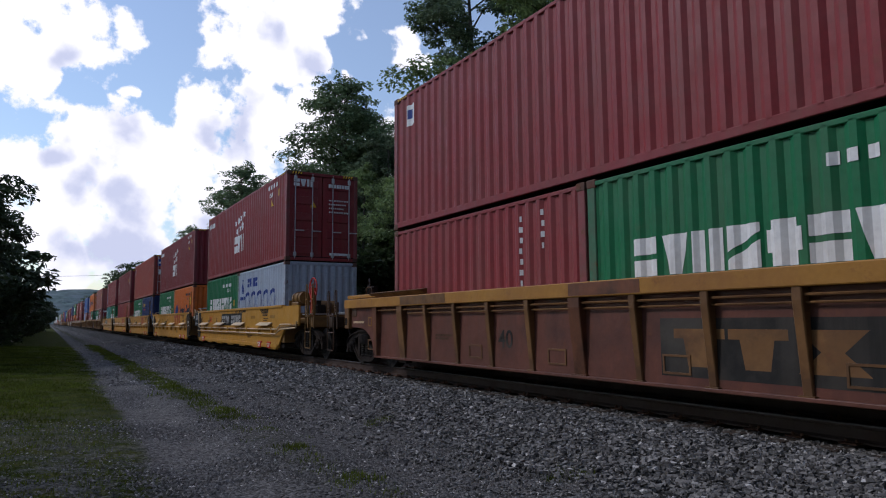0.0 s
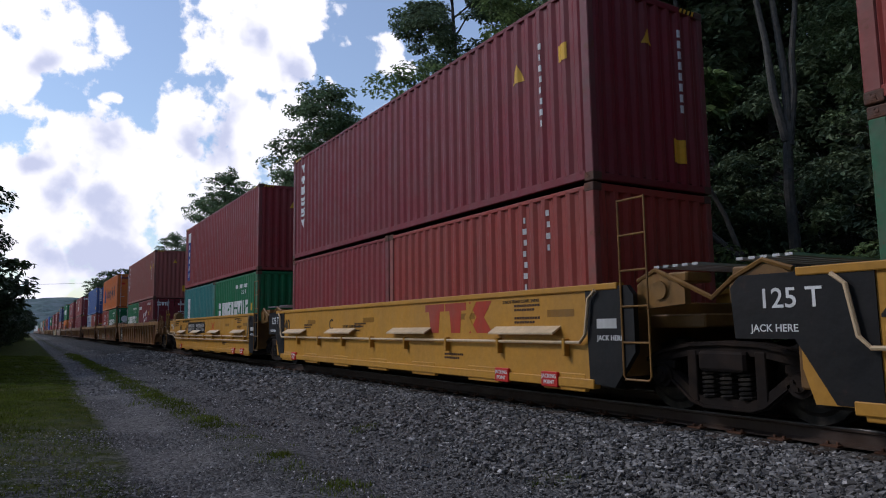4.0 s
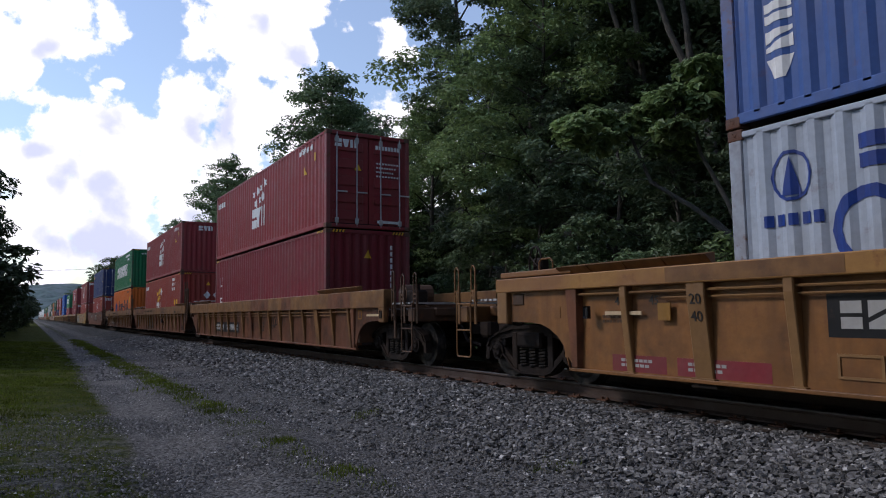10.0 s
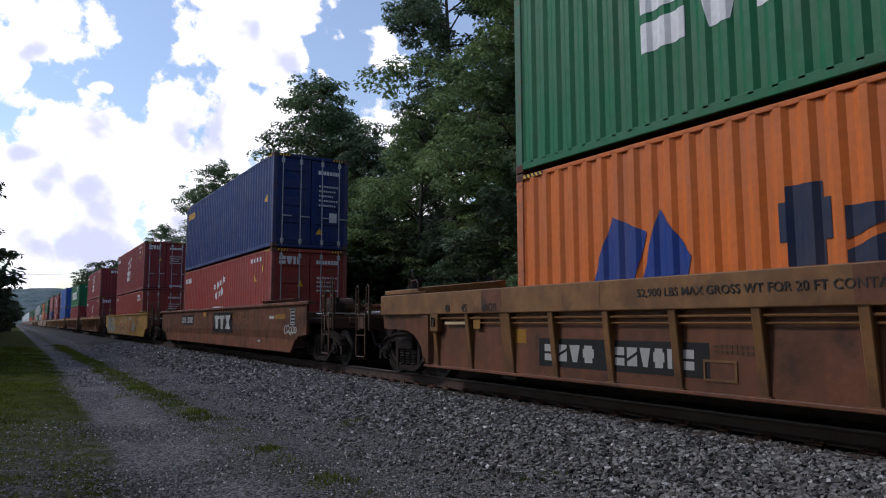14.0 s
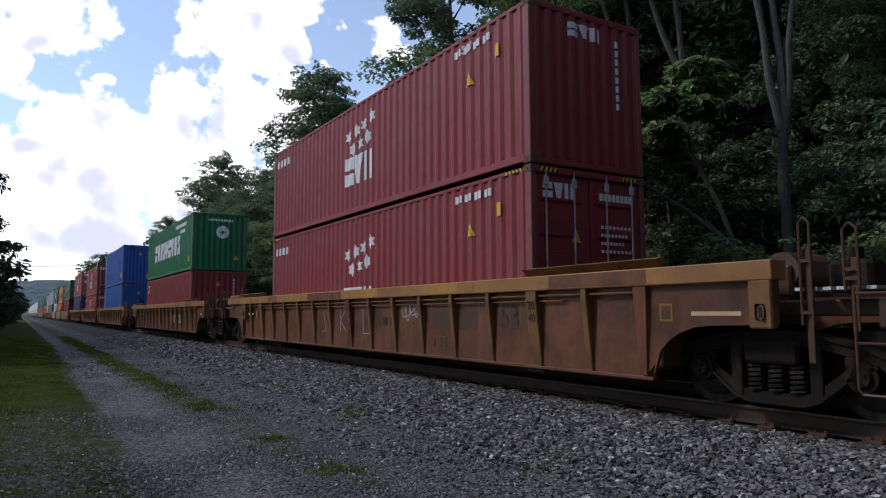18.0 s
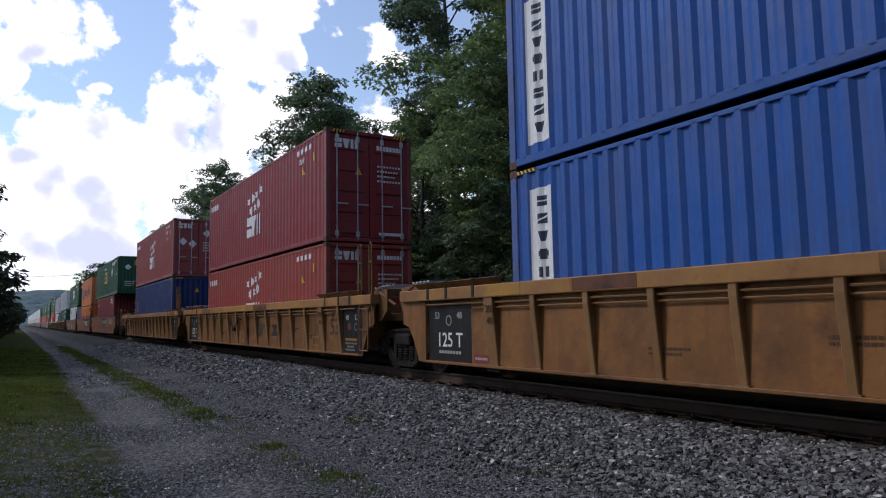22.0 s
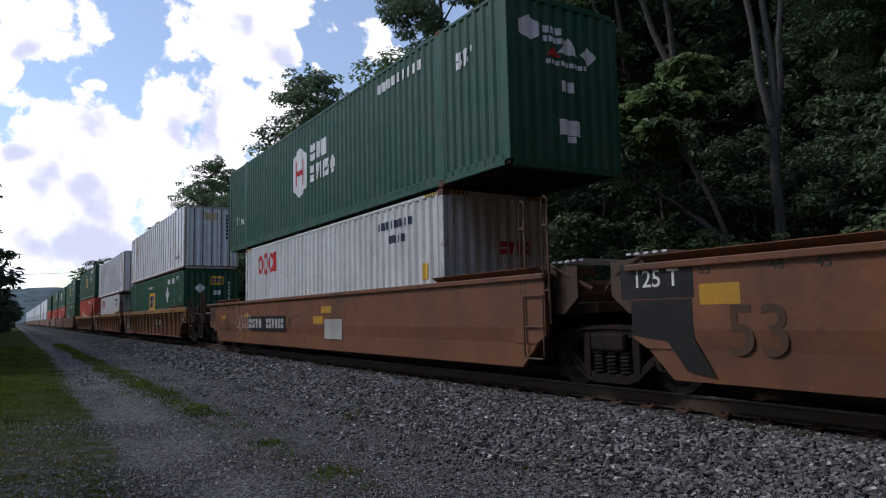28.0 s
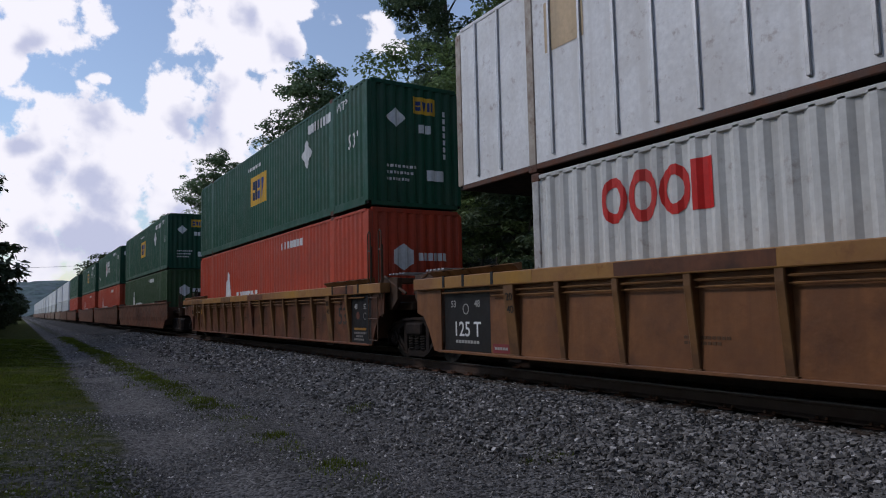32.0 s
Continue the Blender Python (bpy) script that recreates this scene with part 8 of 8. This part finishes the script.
    ride(well_car("dark weathered ribbed well car with rusty sides", R, 53, "end", "end", RUSTBROWN, CHORD, [("text", "53", -5.75, 0.95, 0.5, FADED), ("text", "20", -6.38, 1.12, 0.16, FADED, -1.53), ("text", "40", -6.38, 0.94, 0.16, FADED, -1.53)] + scribble("s2", -2.35, 0.92, 0.8, 0.34, 5, 4, GREYSPRAY, 0.02) + [("poly", ("chalk", i), stroke(p, 0.022), LETTERGREY) for i, p in enumerate(([(1.62, 1.05), (1.45, 0.6), (1.68, 0.6)], [(0.58, 1.1), (0.6, 0.62)], [(0.32, 1.1), (0.58, 0.86), (0.28, 0.62)], [(-0.6, 1.12), (-0.62, 0.6), (-0.95, 0.6)]))] + car_id(-1.55, 0.78, 0.16, 0.6, False, FADED) + [("plate", -4.9, -3.5, 0.75, 1.05, WORNDARK)]), 286.75, 0)
    stack(310.4, [C("maroon 40-foot container with a small sticker", F40, H8, RED, "plain", "sticker40", mark="idend")], C("green 40-foot container with white block lettering", F40, H8, GREEN, "plain", "evergreen40", mark="greenend"))
    ride(well_car("dark brown ribbed well car with a pale mark", R, 53, "end", "end", RUSTBROWN, CHORD, ttx(-3.0, 0.62, LETTERGREY, None, 0.36, 2.2) + [("text", "53", -6.7, 0.75, 0.4, FADED)] + car_id(5.9, 0.75, 0.24, 1.8)), 310.4, 0)
    # three units
    stack(334.3, [C("blue 40-foot container with a white upright panel", F40, H9, BLUE3, "plain", "seaboard40", mark="idend")], C("blue 40-foot container with a white upright panel", F40, H9, BLUE3, "plain", "seaboard40", mark="idend"))
    stack(353.95, [zim(H8, "doors", "zim40low", "zimdoor", RED2)], zim(H9))
    stack(373.65, [C("dark blue 40-foot container with an orange mark", F40, H9, BLUE2, "plain", "nesson40", mark="idend")], zim(H9, mark="hazard", mat=FADEDMAROON))
    ride(well_car(RIBLABEL, R, 53, "end", "joint", OCHRE, CHORD, figures(False) + FAINT + rear_plate() + car_id(-2.6, 0.75, 0.24, 1.8, True)), 334.3, 0)
    ride(well_car(RIBLABEL, R, 53, "joint", "joint", OCHRE, CHORD, FAINT + figures() + rear_plate() + [("hose", 1.35)] + ttx(-1.1, 0.6, FADED, None, 0.32, 1.9)), 353.95, 0)
    ride(well_car("ribbed golden-tan well car with a black end panel", R, 53, "joint", "end", OCHRE, CHORD, FAINT + figures()), 373.65, 0)
    stack(397.5, [C("maroon 40-foot container with white figures", F40, H9, RED3, "plain", "redid40", mark="gold")], C("dark green 53-foot container with a yellow and blue badge", F53, H9, DGREEN, "plain", "emp53", "corr53", "empend"))
    stack(416.75, [C("orange 20-foot container with dark lettering", F20, H8, ORANGE, "plain", "hapag20"), C("orange 20-foot container with dark lettering", F20, H8, ORANGE, "plain", "hapag20")], C("faded orange 40-foot container with blue lettering", F40, H9, ORANGE2, "plain", "hapag40"))
    stack(436.4, [C("white 40-foot container with red ring marks", F40, H9, WHITEBOX, "plain", "oocl", mark="ooclend")], C("dark green 53-foot container with a white shield", F53, H9, DGREEN, "plain", "hub53", "corr53", "hubend"))
    for i, (mid, f, bk) in enumerate(((397.5, "end", "joint"), (416.75, "joint", "joint"), (436.4, "joint", "end"))):
        marks = [scribble("s3", -5.4, 1.0, 2.6, 0.36, 8, 6, GREYSPRAY) + car_id(-0.9, 0.98, 0.3, 2.6) + [("plate", -6.9, -6.3, 1.05, 1.2, AMBER), ("plate", 1.2, 1.7, 1.25, 1.4, AMBER)],
                 ttx(-2.2, 0.78, GREYSPRAY, BLACKPAINT, 0.5, 2.9) + [("text", "C", 1.3, 1.0, 0.3, FADED), ("text", "53", 7.45, 0.77, 0.72, WORNDARK), ("text", "53", 8.02, 1.43, 0.15, FADED), ("text", "48", 7.21, 1.43, 0.15, FADED), ("text", "45", 6.76, 1.42, 0.15, FADED), ("plate", 7.62, 8.1, 1.06, 1.28, AMBER), ("poly", ("apron",), [[(7.95, 0.3), (8.2, 0.7), (8.2, 1.13), (9.05, 1.13), (9.05, 0.72), (8.55, 0.66), (8.3, 0.35)]], BLACKPAINT), ("plate", 3.6, 4.1, 1.15, 1.3, AMBER), ("plate", 8.17, 9.2, 1.14, 1.56, BLACKPAINT), ("text", "125 T", 8.68, 1.36, 0.28, LOGOWHITE)],
                 car_id(4.8, 0.72, 0.26, 3.2) + [("text", "53", 7.4, 0.78, 0.5, WORNDARK), ("text", "A", 1.15, 0.92, 0.34, FADED), ("poly", ("hoop_mark",), ring(0.45, 0.92, 0.17, 0.17, 0.12, 18), LOGODARK), ("plate", 7.6, 8.1, 1.0, 1.1, AMBER), ("text", "53", 8.1, 1.36, 0.15, FADED), ("text", "48", 7.2, 1.36, 0.15, FADED), ("text", "45", 6.6, 1.36, 0.15, FADED), ("text", "40", 5.9, 1.42, 0.15, FADED), ("text", "20", 5.9, 1.25, 0.15, FADED), ("plate", 4.85, 5.3, 1.05, 1.14, AMBER), ("plate", 9.0, 9.65, 0.9, 1.48, ENDPAINT), ("plate", -1.1, -0.5, 0.85, 1.02, AMBER)] + scribble("s5", 6.2, 0.6, 1.6, 0.6, 5, 9, GREYSPRAY, 0.018) + [("plate", -2.2, -1.2, 0.5, 0.95, GREYSPRAY), ("plate", -1.6, -1.0, 1.1, 1.25, AMBER)]][i]
        ride(well_car(SMOOTHLABEL, S_, 53, f, bk, SMOOTHORANGE, SMOOTHORANGE, marks), mid, 0)
    W53 = C("dirty white 53-foot container with upright ribs", F53, H9, SHEETWHITE, "plain", "sheet53", "sheet", "whiteend")
    E53 = lambda mark="empend": C("dark green 53-foot container with a yellow and blue badge", F53, H9, DGREEN, "plain", "emp53", "corr53", mark)
    H53 = C("orange-red 53-foot container with a white shield", F53, H9, SCARLET, "plain", "hub53low", "corr53", "hubred")
    stack(460.2, [E53()], W53)
    stack(479.95, [C("white 40-foot container with red ring marks", F40, H8, WHITEBOX, "plain", "oocl", mark="ooclend")], W53)
    stack(499.7, [H53], E53())
    ride(well_car(RIBLABEL, R, 53, "end", "joint", RUSTBROWN, CHORD, figures(False) + FAINT + rear_plate() + car_id(-2.2, 0.78, 0.24, 2.0) + ttx(5.6, 0.5, RUSTBROWN, None, 0.3, 1.2)), 460.2, 0)
    ride(well_car("ribbed orange-brown well car with black end panels", R, 53, "joint", "joint", ORANGEBROWN, CHORD, FAINT + figures() + rear_plate() + ttx(-1.5, 0.55, TTXRED, None, 0.36, 1.6)), 479.95, 0)
    ride(well_car(RIBLABEL, R, 53, "joint", "end", RUSTBROWN, CHORD, FAINT + figures()), 499.7, 0)
    # the tail, seen far off
    mids = [523.5, 542.9, 562.5]
    tops = [(E53(), C("olive green 53-foot container with white lettering", F53, H9, OLIVE, "plain", "hub53low", "corr53", "hubred")), (C("dark green 53-foot container with a white shield", F53, H9, DGREEN, "plain", "hub53", "corr53", "hubend"), H53), (E53(), H53)]
    for m, (u, l) in zip(mids, tops):
        stack(m, [l], u)
        ride(well_car(SMOOTHLABEL, S_, 53, "end" if m == mids[0] else "joint", "end" if m == mids[-1] else "joint", RUSTBROWN, RUSTBROWN, (), simple=True), m, 0)
    s = 562.5
    for k in range(14):
        s += 23.6 if k % 3 == 0 else 19.7
        u, l = (E53(""), H53) if k == 0 else (W53, C("plain white corrugated 53-foot container", F53, H9, WHITEBOX, "plain", "", "corr53"))
        top = FLOOR + H9 + 0.025
        ride(container(l[0], l[1], l[2], l[3], "plain", "", l[6], True), s, FLOOR)
        ride(container(u[0], u[1], u[2], u[3], "plain", "", "corr53", True), s, top)
        ride(well_car(SMOOTHLABEL, S_, 53, "joint", "joint", RUSTBROWN, RUSTBROWN, (), simple=True), s, 0)


make_ground()
scatter_stones("ballast", 30000, (4.25, 6.66), (1.5, 17.0), 0.053, STONE, "grey broken ballast stones beside the rail", "ballast", seed=3, falloff=0.35)
scatter_stones("far_ballast", 8000, (4.3, 6.66), (16.5, 48.0), 0.085, STONE, "grey ballast stones along the track", "ballast", seed=4, falloff=0.5)
scatter_stones("road_gravel", 105000, (-2.2, 4.5), (2.5, 20.0), 0.030, GRAVEL, "loose grey gravel on the service road", "gravel", lift=0.12, seed=6, falloff=0.6, low=True)
scatter_stones("far_gravel", 9000, (-0.1, 4.5), (19.0, 60.0), 0.075, STONE, "grey gravel along the distant road", "gravel", lift=0.1, seed=16, falloff=0.5, low=True)
scatter_stones("loose_ballast", 2200, (3.3, 4.5), (2.0, 20.0), 0.042, STONE, "grey ballast stones strewn along the road edge", "ballast", seed=9, falloff=0.4)
make_track()
make_grass()
make_woods()
make_distance()
make_train()


# ------------------------------------------------------------------ movement
def motions():
    for th, s, z in TRAIN:
        walk(th, [(t, pose(TRACK_X, s - SPEED * t + SLOWING * t * t / 2, RAIL + z)) for t in (0, 4, 8, 12, 16, 20, 24, 28, 32)])


motions()
